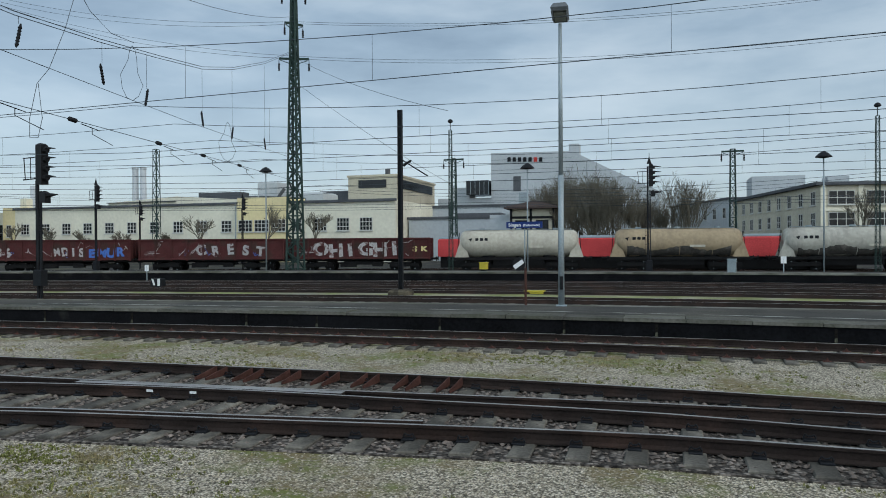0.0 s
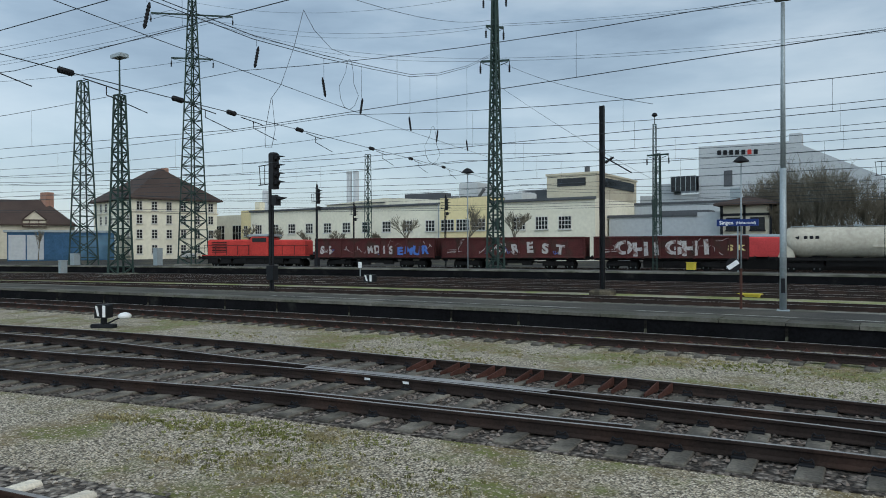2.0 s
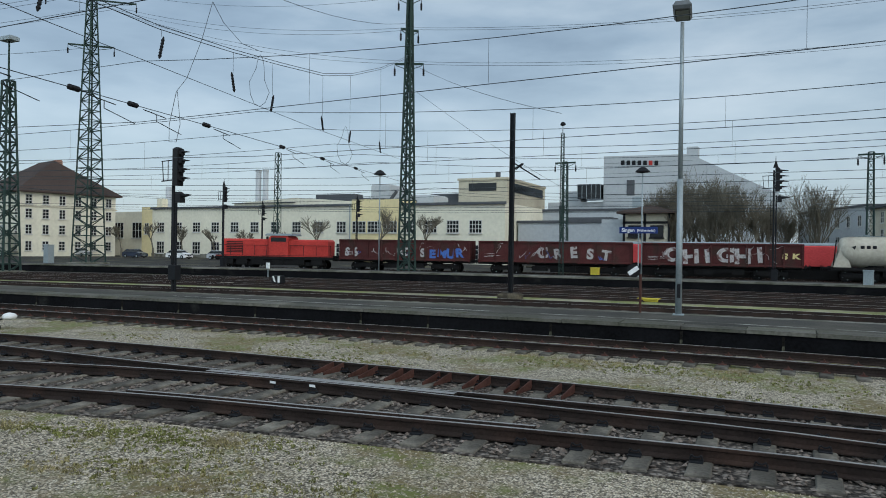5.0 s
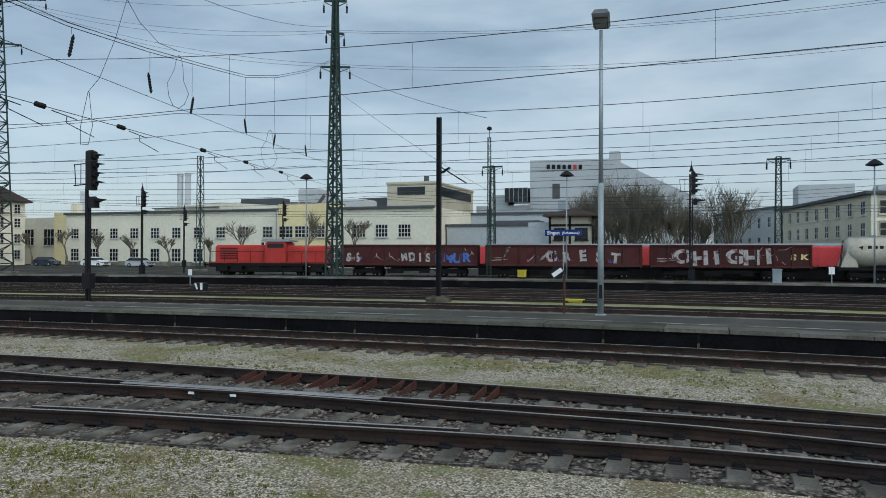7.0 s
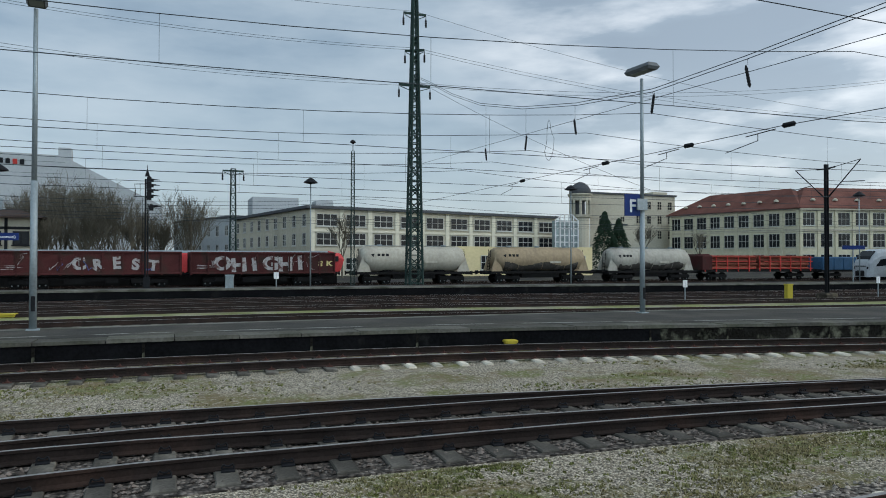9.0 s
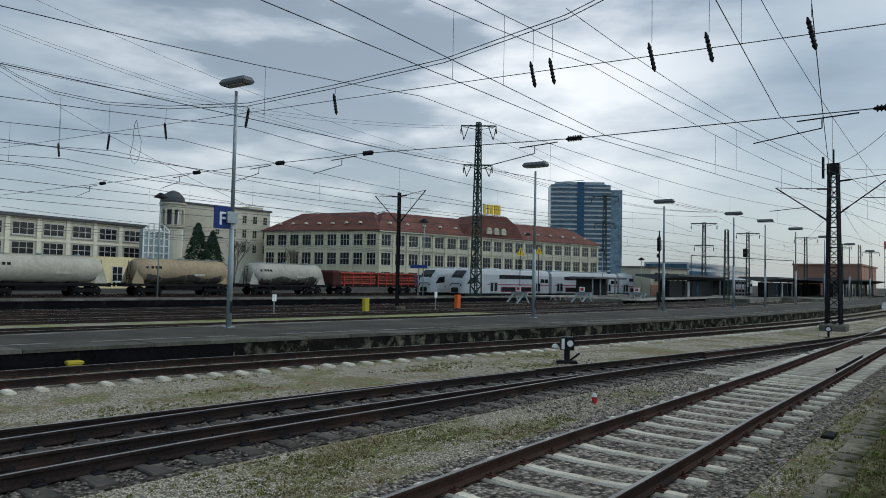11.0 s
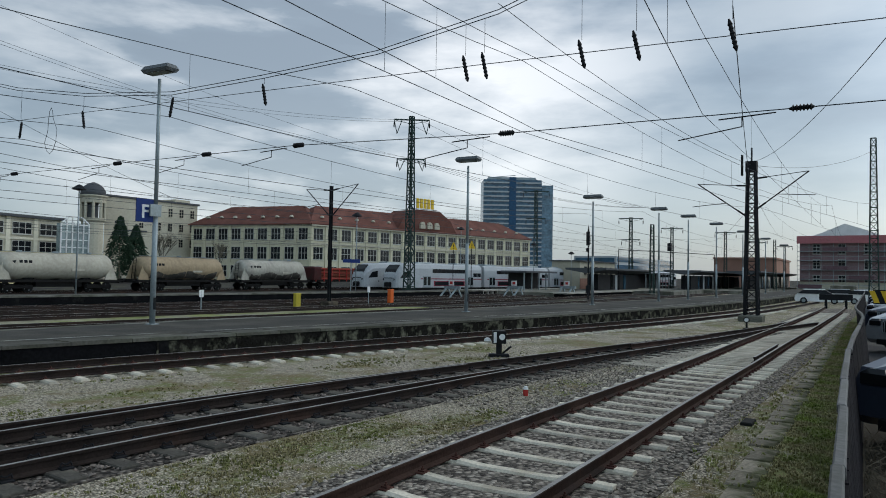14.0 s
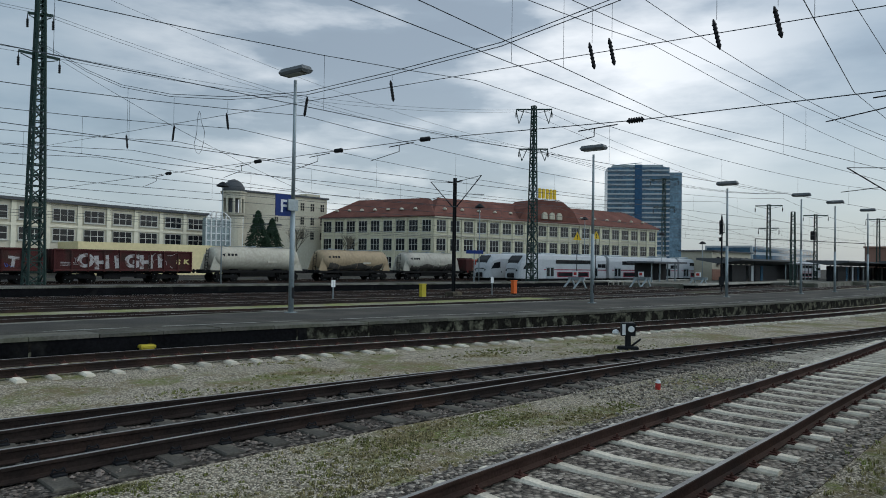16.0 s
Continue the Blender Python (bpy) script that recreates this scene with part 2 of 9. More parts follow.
M_SLEEPER_C = material("concrete_sleeper", (0.58, 0.53, 0.43), 0.9, 0, 0.3, 3.0, 30.0, 0.005, (0.25, 0.21, 0.15), (0.5, 0.75), 2.0, island=-0.25)
M_SLEEPER_W = material("tarred_sleeper", (0.082, 0.076, 0.064), 0.9, 0, 0.4, 3.0, 25.0, 0.008, (0.15, 0.137, 0.112), (0.45, 0.65), 1.5, island=-0.3)
M_CONCRETE = material("platform_concrete", (0.165, 0.16, 0.135), 0.9, 0, 0.35, 0.5, 14.0, 0.004, (0.085, 0.085, 0.065), (0.42, 0.6), 0.8)
M_PAVE = material("platform_asphalt", (0.048, 0.046, 0.041), 0.95, 0, 0.4, 0.6, 18.0, 0.003, (0.078, 0.073, 0.06), (0.45, 0.65), 0.4)
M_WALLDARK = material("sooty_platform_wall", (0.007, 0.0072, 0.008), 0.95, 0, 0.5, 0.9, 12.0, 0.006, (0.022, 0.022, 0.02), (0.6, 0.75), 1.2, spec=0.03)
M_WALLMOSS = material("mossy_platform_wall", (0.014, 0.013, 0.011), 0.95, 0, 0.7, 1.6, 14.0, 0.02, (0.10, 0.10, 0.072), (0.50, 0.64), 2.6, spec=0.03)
M_GREEN = material("green_mast_paint", (0.026, 0.046, 0.040), 0.65, 0.2, 0.3, 1.0, 16.0)
M_DARKSTEEL = material("dark_steel", (0.016, 0.017, 0.019), 0.6, 0.4, 0.3, 1.0, 16.0)
M_GALV = material("galvanised_steel", (0.25, 0.29, 0.30), 0.5, 0.35, 0.2, 1.2, 18.0)
M_WIRE = material("overhead_wire", (0.05, 0.06, 0.068), 0.6, 0.3, 0.2, 0.3, 5.0)
M_BROWNW = material("brown_wagon_paint", (0.066, 0.021, 0.020), 0.85, 0.0, 0.4, 0.9, 12.0, 0.004, (0.035, 0.022, 0.018), (0.48, 0.66), 0.9, island=-0.15)
M_RED = material("traffic_red_paint", (0.40, 0.042, 0.034), 0.55, 0, 0.3, 0.6, 8.0)
M_REDDULL = material("faded_red_paint", (0.50, 0.06, 0.06), 0.6, 0, 0.25, 0.6, 8.0)
M_TANKW = streaked("grimy_cream_tank", (0.40, 0.375, 0.305), (0.24, 0.22, 0.18), 0.35)
M_TANKB = streaked("beige_tank", (0.31, 0.24, 0.15), (0.17, 0.135, 0.095), 0.5)
M_TANKG = streaked("cement_dust_tank", (0.36, 0.345, 0.29), (0.16, 0.15, 0.135), 0.5, 0.6)
# lower tank flanks: soot together with painted shade
M_SOOTSHADE = material("soot_and_shade", (0.075, 0.068, 0.06), 0.9, 0, 0.4, 0.8, 6.0, 0, (0.15, 0.135, 0.115), (0.5, 0.66), 0.9)
M_UNDER = material("sooty_underframe", (0.010, 0.010, 0.010), 0.8, 0.1, 0.4, 1.5, 10.0)
M_BLUE = material("dull_blue_paint", (0.03, 0.08, 0.145), 0.6, 0, 0.3, 0.8, 8.0)
M_WHITE = material("white_paint", (0.66, 0.67, 0.66), 0.5, 0, 0.12, 0.7, 8.0)
M_CREAM = material("cream_render", (0.60, 0.575, 0.46), 0.9, 0, 0.12, 0.15, 2.0, 0, (0.49, 0.465, 0.37), (0.5, 0.8), 0.12)
M_WORKS = material("works_render", (0.52, 0.485, 0.35), 0.9, 0, 0.15, 0.15, 2.0, 0, (0.42, 0.39, 0.28), (0.5, 0.8), 0.12)
M_RAILRED = material("rusty_siding_rail", (0.044, 0.026, 0.020), 0.85, 0.0, 0.4, 2.0, 30.0, 0.003, (0.026, 0.018, 0.0155), (0.48, 0.66), 0.8, spec=0.08)
M_YELLOWR = material("yellow_render", (0.62, 0.53, 0.30), 0.9, 0, 0.12, 0.15, 2.0)
M_BEIGE = material("beige_cladding", (0.40, 0.37, 0.285), 0.85, 0, 0.12, 0.15, 2.0, 0, (0.34, 0.31, 0.235), (0.5, 0.7), 0.1)
M_GREYW = material("pale_grey_cladding", (0.36, 0.385, 0.39), 0.75, 0, 0.12, 0.1, 2.0)
M_OFFICE = material("office_render", (0.44, 0.41, 0.32), 0.9, 0, 0.15, 0.15, 2.0, 0, (0.36, 0.335, 0.26), (0.5, 0.7), 0.1)
M_ROOFRED = material("red_roof_tiles", (0.12, 0.05, 0.038), 0.85, 0, 0.3, 0.3, 6.0, 0.02, (0.15, 0.065, 0.05), (0.45, 0.65), 0.2)
M_ROOFBROWN = material("brown_roof_tiles", (0.055, 0.04, 0.034), 0.85, 0, 0.25, 0.3, 6.0, 0.02)
M_ROOFGREY = material("grey_roof_felt", (0.075, 0.08, 0.085), 0.85, 0, 0.2, 0.3, 4.0)
M_GLASS = glass("dark_window_glass")
M_GLASSB = glass("blue_curtain_glass", (0.045, 0.10, 0.15), 0.12)
M_FRAME = material("dull_white_frames", (0.42, 0.42, 0.385), 0.6, 0, 0.12, 0.7, 8.0)
M_BARK = material("bare_bark", (0.125, 0.113, 0.085), 0.95, 0, 0.3, 2.0, 20.0)
M_BLACK = material("black_enamel", (0.012, 0.012, 0.013), 0.5, 0, 0.2, 1.0, 10.0)
M_SIGNBLUE = material("blue_sign_enamel", (0.012, 0.03, 0.13), 0.4, 0, 0.1, 1.0, 8.0)
M_YELLOW = material("yellow_paint", (0.42, 0.34, 0.04), 0.6, 0, 0.15, 1.0, 8.0)
M_ORANGE = material("orange_paint", (0.65, 0.13, 0.03), 0.6, 0, 0.15, 1.0, 8.0)
M_NETRED = material("red_scaffold_net", (0.12, 0.075, 0.085), 0.9, 0, 0.25, 0.2, 3.0)
M_BRICKP = material("pink_brick_render", (0.27, 0.155, 0.115), 0.9, 0, 0.2, 0.2, 4.0)
M_CARDARK = material("dark_blue_car_paint", (0.035, 0.045, 0.07), 0.28, 0.3, 0.15, 1.0, 8.0, spec=0.5, coat=0.5)
M_CARGREY = material("silver_car_paint", (0.40, 0.42, 0.44), 0.3, 0.4, 0.1, 1.0, 8.0, coat=0.5)
M_COACHW = material("coach_white_paint", (0.37, 0.39, 0.40), 0.4, 0, 0.14, 0.5, 6.0, 0, (0.29, 0.30, 0.30), (0.55, 0.8), 0.4)
M_LITTER = material("leaf_litter", (0.05, 0.043, 0.032), 0.95, 0, 0.5, 2.0, 30.0, 0.02, (0.10, 0.085, 0.06), (0.5, 0.65), 3.0)
M_RUBBER = material("rubber", (0.02, 0.02, 0.02), 0.85, 0, 0.2, 2.0, 20.0)


# ---------------------------------------------------------------- mesh building
class Shape:
    """Collects the faces of one mesh."""

    def __init__(self):
        self.v, self.f, self.m = [], [], []

    def add(self, verts, faces, mi=0):
        k = len(self.v)
        self.v.extend(tuple(p) for p in verts)
        self.f.extend(tuple(k + i for i in f) for f in faces)
        self.m.extend([mi] * len(faces))
        return self

    def box(self, x0, x1, y0, y1, z0, z1, mi=0):
        v = [(x, y, z) for x in (x0, x1) for y in (y0, y1) for z in (z0, z1)]
        return self.add(v, [(0, 1, 3, 2), (4, 6, 7, 5), (0, 4, 5, 1), (2, 3, 7, 6), (0, 2, 6, 4), (1, 5, 7, 3)], mi)

    def chamfered(self, x0, x1, y0, y1, z0, z1, c, mi=0):
        """A box with its upper edges cut off."""
        v = [(x0, y0, z0), (x1, y0, z0), (x1, y1, z0), (x0, y1, z0), (x0, y0, z1 - c), (x1, y0, z1 - c), (x1, y1, z1 - c), (x0, y1, z1 - c),
             (x0 + c, y0 + c, z1), (x1 - c, y0 + c, z1), (x1 - c, y1 - c, z1), (x0 + c, y1 - c, z1)]
        f = [(3, 2, 1, 0), (8, 9, 10, 11)]
        for a in range(4):
            b = (a + 1) % 4
            f += [(a, b, 4 + b, 4 + a), (4 + a, 4 + b, 8 + b, 8 + a)]
        return self.add(v, f, mi)

    def rod(self, p, q, r, n=6, r2=None, mi=0):
        p, q = Vector(p), Vector(q)
        d = (q - p).normalized()
        a = d.orthogonal().normalized() if abs(d.z) < 0.99 else Vector((1, 0, 0))
        b = d.cross(a)
        r2 = r if r2 is None else r2
        ph = math.pi / n
        v = [p + (a * math.cos(2 * math.pi * i / n + ph) + b * math.sin(2 * math.pi * i / n + ph)) * r for i in range(n)]
        v += [q + (a * math.cos(2 * math.pi * i / n + ph) + b * math.sin(2 * math.pi * i / n + ph)) * r2 for i in range(n)]
        f = [(i, (i + 1) % n, n + (i + 1) % n, n + i) for i in range(n)] + [tuple(range(n))[::-1], tuple(range(n, 2 * n))]
        return self.add(v, f, mi)

    def beam(self, p, q, w, h, mi=0, up=(0, 0, 1)):
        """A bar of section w (level) by h (upright) from p to q."""
        p, q, up = Vector(p), Vector(q), Vector(up)
        d = (q - p).normalized()
        s = d.cross(up)
        s = (s if s.length > 1e-3 else Vector((1, 0, 0))).normalized()
        u = s.cross(d)
        c = [s * (i * w / 2) + u * (j * h / 2) for i, j in ((-1, -1), (1, -1), (1, 1), (-1, 1))]
        v = [p + k for k in c] + [q + k for k in c]
        f = [(3, 2, 1, 0), (4, 5, 6, 7)] + [(i, (i + 1) % 4, 4 + (i + 1) % 4, 4 + i) for i in range(4)]
        return self.add(v, f, mi)

    def lathe(self, base, rings, n=10, mi=0):
        """Rings of (z, radius) round an upright axis at base."""
        bx, by, bz = base
        v = [(bx + r * math.cos(2 * math.pi * i / n), by + r * math.sin(2 * math.pi * i / n), bz + z) for z, r in rings for i in range(n)]
        f = [(k * n + i, k * n + (i + 1) % n, (k + 1) * n + (i + 1) % n, (k + 1) * n + i) for k in range(len(rings) - 1) for i in range(n)]
        f += [tuple(range(n))[::-1], tuple((len(rings) - 1) * n + i for i in range(n))]
        return self.add(v, f, mi)

    def prism(self, outline, p, q, mi=0):
        """The outline (a, b) swept from p to q: a runs level across, b upright."""
        p, q = Vector(p), Vector(q)
        d = (q - p).normalized()
        s = d.cross(Vector((0, 0, 1))).normalized()
        u = s.cross(d)
        n = len(outline)
        v = [p + s * a + u * b for a, b in outline] + [q + s * a + u * b for a, b in outline]
        f = [tuple(range(n))[::-1], tuple(range(n, 2 * n))] + [(i, (i + 1) % n, n + (i + 1) % n, n + i) for i in range(n)]
        return self.add(v, f, mi)

    def sweep(self, outline, line, mi=0, top=()):
        """The outline (a, b) swept along a line of points in plan; faces whose index is in top get the next material."""
        n = len(outline)
        pts = [Vector(p) for p in line]
        v = []
        for i, p in enumerate(pts):
            d = (pts[min(i + 1, len(pts) - 1)] - pts[max(i - 1, 0)]).normalized()
            s = Vector((d.y, -d.x, 0)).normalized()
            v += [p + s * a + Vector((0, 0, b)) for a, b in outline]
        k = len(self.v)
        self.v.extend(tuple(p) for p in v)
        for i in range(len(pts) - 1):
            for j in range(n):
                self.f.append((k + i * n + j, k + i * n + (j + 1) % n, k + (i + 1) * n + (j + 1) % n, k + (i + 1) * n + j))
                self.m.append(mi + 1 if j in top else mi)
        self.f += [tuple(k + j for j in range(n))[::-1], tuple(k + (len(pts) - 1) * n + j for j in range(n))]
        self.m += [mi, mi]
        return self

    def tube(self, pts, r, sides=4, mi=0):
        """One unbroken round wire through the points."""
        pts = [Vector(p) for p in pts]
        k = len(self.v)
        for i, p in enumerate(pts):
            d = (pts[min(i + 1, len(pts) - 1)] - pts[max(i - 1, 0)]).normalized()
            a = d.cross(Vector((0, 0, 1)))
            a = (a if a.length > 1e-3 else Vector((1, 0, 0))).normalized()
            b = d.cross(a)
            self.v.extend(tuple(p + (a * math.cos(2 * math.pi * j / sides) + b * math.sin(2 * math.pi * j / sides)) * r) for j in range(sides))
        for i in range(len(pts) - 1):
            for j in range(sides):
                self.f.append((k + i * sides + j, k + i * sides + (j + 1) % sides, k + (i + 1) * sides + (j + 1) % sides, k + (i + 1) * sides + j))
                self.m.append(mi)
        return self

    def mesh(self, name, *mats, smooth=False):
        me = bpy.data.meshes.new(name)
        me.from_pydata(self.v, [], self.f)
        for m in mats:
            me.materials.append(m)
        if len(mats) > 1:
            me.polygons.foreach_set("material_index", self.m)
        if smooth:
            me.polygons.foreach_set("use_smooth", [True] * len(self.f))
        me.update()
        return me


def thing(name, label, category, m=None, group="", kind=""):
    ob = new(name)
    ob.empty_display_size = 0.3
    if m is not None:
        ob.matrix_basis = m
    return tagged(ob, label, category, group, kind)


def part(name, shape, mats, parent, label="", m=None, smooth=False):
    """One mesh object under a thing or a part."""
    mats = mats if isinstance(mats, (tuple, list)) else (mats,)
    data = shape if isinstance(shape, bpy.types.Mesh) else shape.mesh(name, *mats, smooth=smooth)
    ob = new(name, data)
    ob.parent = parent
    if m is not None:
        ob.matrix_basis = m
    return tagged(ob, label)


def solid(name, shape, mats, label, category, kind="", group="", m=None, smooth=False):
    """A thing that is one mesh."""
    mats = mats if isinstance(mats, (tuple, list)) else (mats,)
    ob = new(name, shape.mesh(name, *mats, smooth=smooth))
    if m is not None:
        ob.matrix_basis = m
    return tagged(ob, label, category, group, kind)


# ---------------------------------------------------------------- plan of the yard: lines along the tracks
def spline(points):
    xs, ys = np.array(points, float).T
    d = np.gradient(ys, xs)

    def at(x):
        i = int(np.clip(np.searchsorted(xs, x) - 1, 0, len(xs) - 2))
        if x <= xs[0]:
            return ys[0] + d[0] * (x - xs[0])
        if x >= xs[-1]:
            return ys[-1] + d[-1] * (x - xs[-1])
        h = xs[i + 1] - xs[i]
        u = (x - xs[i]) / h
        return float((1 + 2 * u) * (1 - u) ** 2 * ys[i] + u * (1 - u) ** 2 * h * d[i] + u * u * (3 - 2 * u) * ys[i + 1] + u * u * (u - 1) * h * d[i + 1])

    return at


GROUND, RAIL_Z = -0.215, 0.0
line_2 = spline([(-120, -6), (-70, 6.5), (-50, 11), (-34, 14.0), (-24, 15.2), (-16, 15.95), (-8, 16.5), (0, 16.7), (8, 16.2), (14, 15.1), (20, 13.7), (28, 12.0), (38, 10.1), (50, 8.5), (75, 6.8), (110, 6.0), (170, 6.0)])
line_1 = spline([(-30, -1.0), (-20, 0.6), (-8, 2.25), (-5, 2.7), (0, 3.5), (4, 3.96), (8, 4.04), (12, 3.99), (16, 3.9), (20, 3.8), (29, 3.69), (36, 3.54), (45, 3.42), (65, 3.27), (70, 3.3)])
gauge_1 = spline([(-30, 0.75), (0, 0.76), (7, 0.885), (10.5, 0.885), (13, 0.83), (16, 0.795), (20, 0.765), (26, 0.75), (70, 0.75)])
D_TRAIN = 64.0


def yard_edge(x):
    return D_TRAIN - 0.0033 * max(0.0, 10 - x) ** 2


_goods = spline([(-160, -31.4), (-100, 24.1), (-80, 37.4), (-55, 50.1), (-43, 54.3), (-30, 57.7), (-20, 60.0), (-10, 61.9), (0, 63.3), (10, 63.95), (20, 64.0), (60, 64.0)])


def train_line(x):
    return _goods(x)


def yard_line(y0):
    """A track of the yard that crosses x = 0 at y0, between the platform track and the goods line."""
    w = (y0 - 16.7) / (yard_edge(0) - 16.7)
    return lambda x: (1 - w) * line_2(x) + w * yard_edge(x)


def run(line, x0, x1, step, z=0.0, off=0.0):
    pts, x = [], x0
    n = max(2, int(round((x1 - x0) / step)) + 1)
    for i in range(n):
        x = x0 + (x1 - x0) * i / (n - 1)
        if off:
            dy = (line(x + 0.5) - line(x - 0.5))
            k = math.hypot(1, dy)
            pts.append((x - dy / k * off, line(x) + off / k, z))
        else:
            pts.append((x, line(x), z))
    return pts


def strip(shape, near, far, x0, x1, step, z0, z1, mats=(0, 0, 0)):
    """A slab between two lines in plan: its top, near face and far face take the given materials."""
    n = max(2, int((x1 - x0) / step) + 1)
    xs = [x0 + (x1 - x0) * i / (n - 1) for i in range(n)]
    v = []
    for x in xs:
        v += [(x, near(x), z0), (x, near(x), z1), (x, far(x), z1), (x, far(x), z0)]
    k = len(shape.v)
    shape.v.extend(v)
    for i in range(n - 1):
        a, b = k + 4 * i, k + 4 * i + 4
        for (p, q), mi in (((0, 1), mats[1]), ((1, 2), mats[0]), ((2, 3), mats[2])):
            shape.f.append((a + p, b + p, b + q, a + q))
            shape.m.append(mi)
    shape.f += [(k, k + 1, k + 2, k + 3), (k + 4 * n - 1, k + 4 * n - 2, k + 4 * n - 3, k + 4 * n - 4)]
    shape.m += [mats[1], mats[1]]
    return shape


RAIL = [(-0.075, -0.165), (0.075, -0.165), (0.075, -0.15), (0.014, -0.125), (0.014, -0.045), (0.037, -0.035), (0.037, -0.006), (0.028, 0.0), (-0.028, 0.0), (-0.037, -0.006), (-0.037, -0.035), (-0.014, -0.045), (-0.014, -0.125), (-0.075, -0.15)]
RAIL_FAR = [(-0.07, -0.165), (0.07, -0.165), (0.037, -0.04), (0.037, 0.0), (-0.037, 0.0), (-0.037, -0.04)]


# ---------------------------------------------------------------- ground and tracks
g = Shape()
edge_y = lambda x: 0.45 + 0.0145 * (x - 8)
far_x = [-3000, -600, -200, -60, -20, 4, 66, 140, 600, 3000]
far_y = [0, 23, 47, 70, 200, 600, 4000]
for i in range(len(far_x) - 1):
    for j in range(len(far_y) - 1):
        y0, y1 = (edge_y(min(max(far_x[i], 4), 66)), edge_y(min(max(far_x[i + 1], 4), 66))) if j == 0 else (far_y[j],) * 2
        g.add([(far_x[i], y0, GROUND), (far_x[i + 1], y1, GROUND), (far_x[i + 1], far_y[j + 1], GROUND), (far_x[i], far_y[j + 1], GROUND)], [(0, 1, 2, 3)], 0 if far_y[j] < 20 else 1)
    y0, y1 = edge_y(min(max(far_x[i], 4), 66)), edge_y(min(max(far_x[i + 1], 4), 66))
    if not 4 <= far_x[i] < 140:
        g.add([(far_x[i], -3000, GROUND), (far_x[i + 1], -3000, GROUND), (far_x[i + 1], y1, GROUND), (far_x[i], y0, GROUND)], [(0, 1, 2, 3)], 0)
    else:
        z0, z1 = -1.35, -1.35
        g.add([(far_x[i], -3000, z0), (far_x[i + 1], -3000, z1), (far_x[i + 1], y1, z1), (far_x[i], y0, z0), (far_x[i + 1], y1, GROUND), (far_x[i], y0, GROUND)], [(0, 1, 2, 3), (3, 2, 4, 5)], 0)
for xe in (4, 140):
    ye = edge_y(min(max(xe, 4), 66))
    g.add([(xe, -3000, -1.35), (xe, ye, -1.35), (xe, ye, GROUND), (xe, -3000, GROUND)], [(0, 1, 2, 3)], 0)
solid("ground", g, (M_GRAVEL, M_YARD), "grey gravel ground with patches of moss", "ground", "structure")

rail_a = spline([(-60, 0.5), (-40, 5.2), (-23, 9.44), (-17.5, 10.5), (-12.8, 11.0), (-7.7, 11.24), (-3.4, 11.37), (0, 11.28), (3, 11.1), (7.3, 10.5), (13.2, 9.5), (18.5, 8.45), (25, 7.15), (31.5, 5.8), (38, 4.75), (44, 4.1)])
rail_b = spline([(-60, -1.1), (-40, 3.7), (-21.2, 8.5), (-15.7, 9.3), (-10.6, 9.4), (-6.6, 9.63), (-3, 9.97), (0, 10.2), (3, 10.3), (7, 10.15), (13.2, 9.38), (17, 8.63)])
rail_c = spline([(-60, -6), (-40, -0.2), (-17.8, 7.24), (-13.5, 8.09), (-10.2, 8.93), (-6.5, 9.40), (-3, 9.52), (0, 9.60), (2, 9.42), (6.35, 9.05), (11.5, 8.35), (17, 7.55)])
rail_d = spline([(-60, -7.8), (-40, -1.9), (-14.8, 5.95), (-11.2, 6.72), (-8.5, 7.35), (-5.3, 7.82), (-2.5, 8.24), (0, 8.52), (2.2, 8.52), (6, 8.42), (10.9, 7.95), (16.5, 7.4), (22.7, 6.4), (30, 5.2), (36, 4.3), (44, 2.7)])


def rail_part(line, x0, x1, parent, off=0.0, near=True, step=1.0):
    return part("rail", Shape().sweep(RAIL if near else RAIL_FAR, run(line, x0, x1, step, 0.0, off), 0, (7,) if near else (3,)), (M_RAIL, M_RAILTOP), parent)


def sleeper_mesh(name, w, length, mat, round_top=False):
    s = Shape()
    if round_top:
        prof = [(-w / 2, -0.2), (w / 2, -0.2), (w / 2 - 0.03, -0.03), (w / 2 - 0.06, 0.0), (-w / 2 + 0.06, 0.0), (-w / 2 + 0.03, -0.03)]
        ys = [-length / 2, -0.85, -0.42, 0.42, 0.85, length / 2]
        dz = [0.0, 0.012, -0.022, -0.022, 0.012, 0.0]
        v = [(a, y, b + d) for y, d in zip(ys, dz) for a, b in prof]
        n = len(prof)
        f = [(k * n + i, (k + 1) * n + i, (k + 1) * n + (i + 1) % n, k * n + (i + 1) % n) for k in range(5) for i in range(n)] + [tuple(range(n)), tuple(5 * n + i for i in range(n))[::-1]]
        s.add(v, f)
    else:
        s.chamfered(-w / 2, w / 2, -length / 2, length / 2, -0.2, 0.0, 0.015)
    return s.mesh(name, mat)


def clip_mesh():
    """Rail fastening: ribbed plate, two clip bolts with nuts."""
    s = Shape().chamfered(-0.08, 0.08, -0.17, 0.17, -0.003, 0.014, 0.005)
    for y in (-0.115, 0.115):
        s.box(-0.035, 0.035, y - 0.045, y + 0.045, 0.014, 0.03)
        s.rod((0, y, 0.014), (0, y, 0.075), 0.012, 5)
        s.rod((0, y, 0.03), (0, y, 0.055), 0.022, 6)
    return s.mesh("fastening", M_RUST)


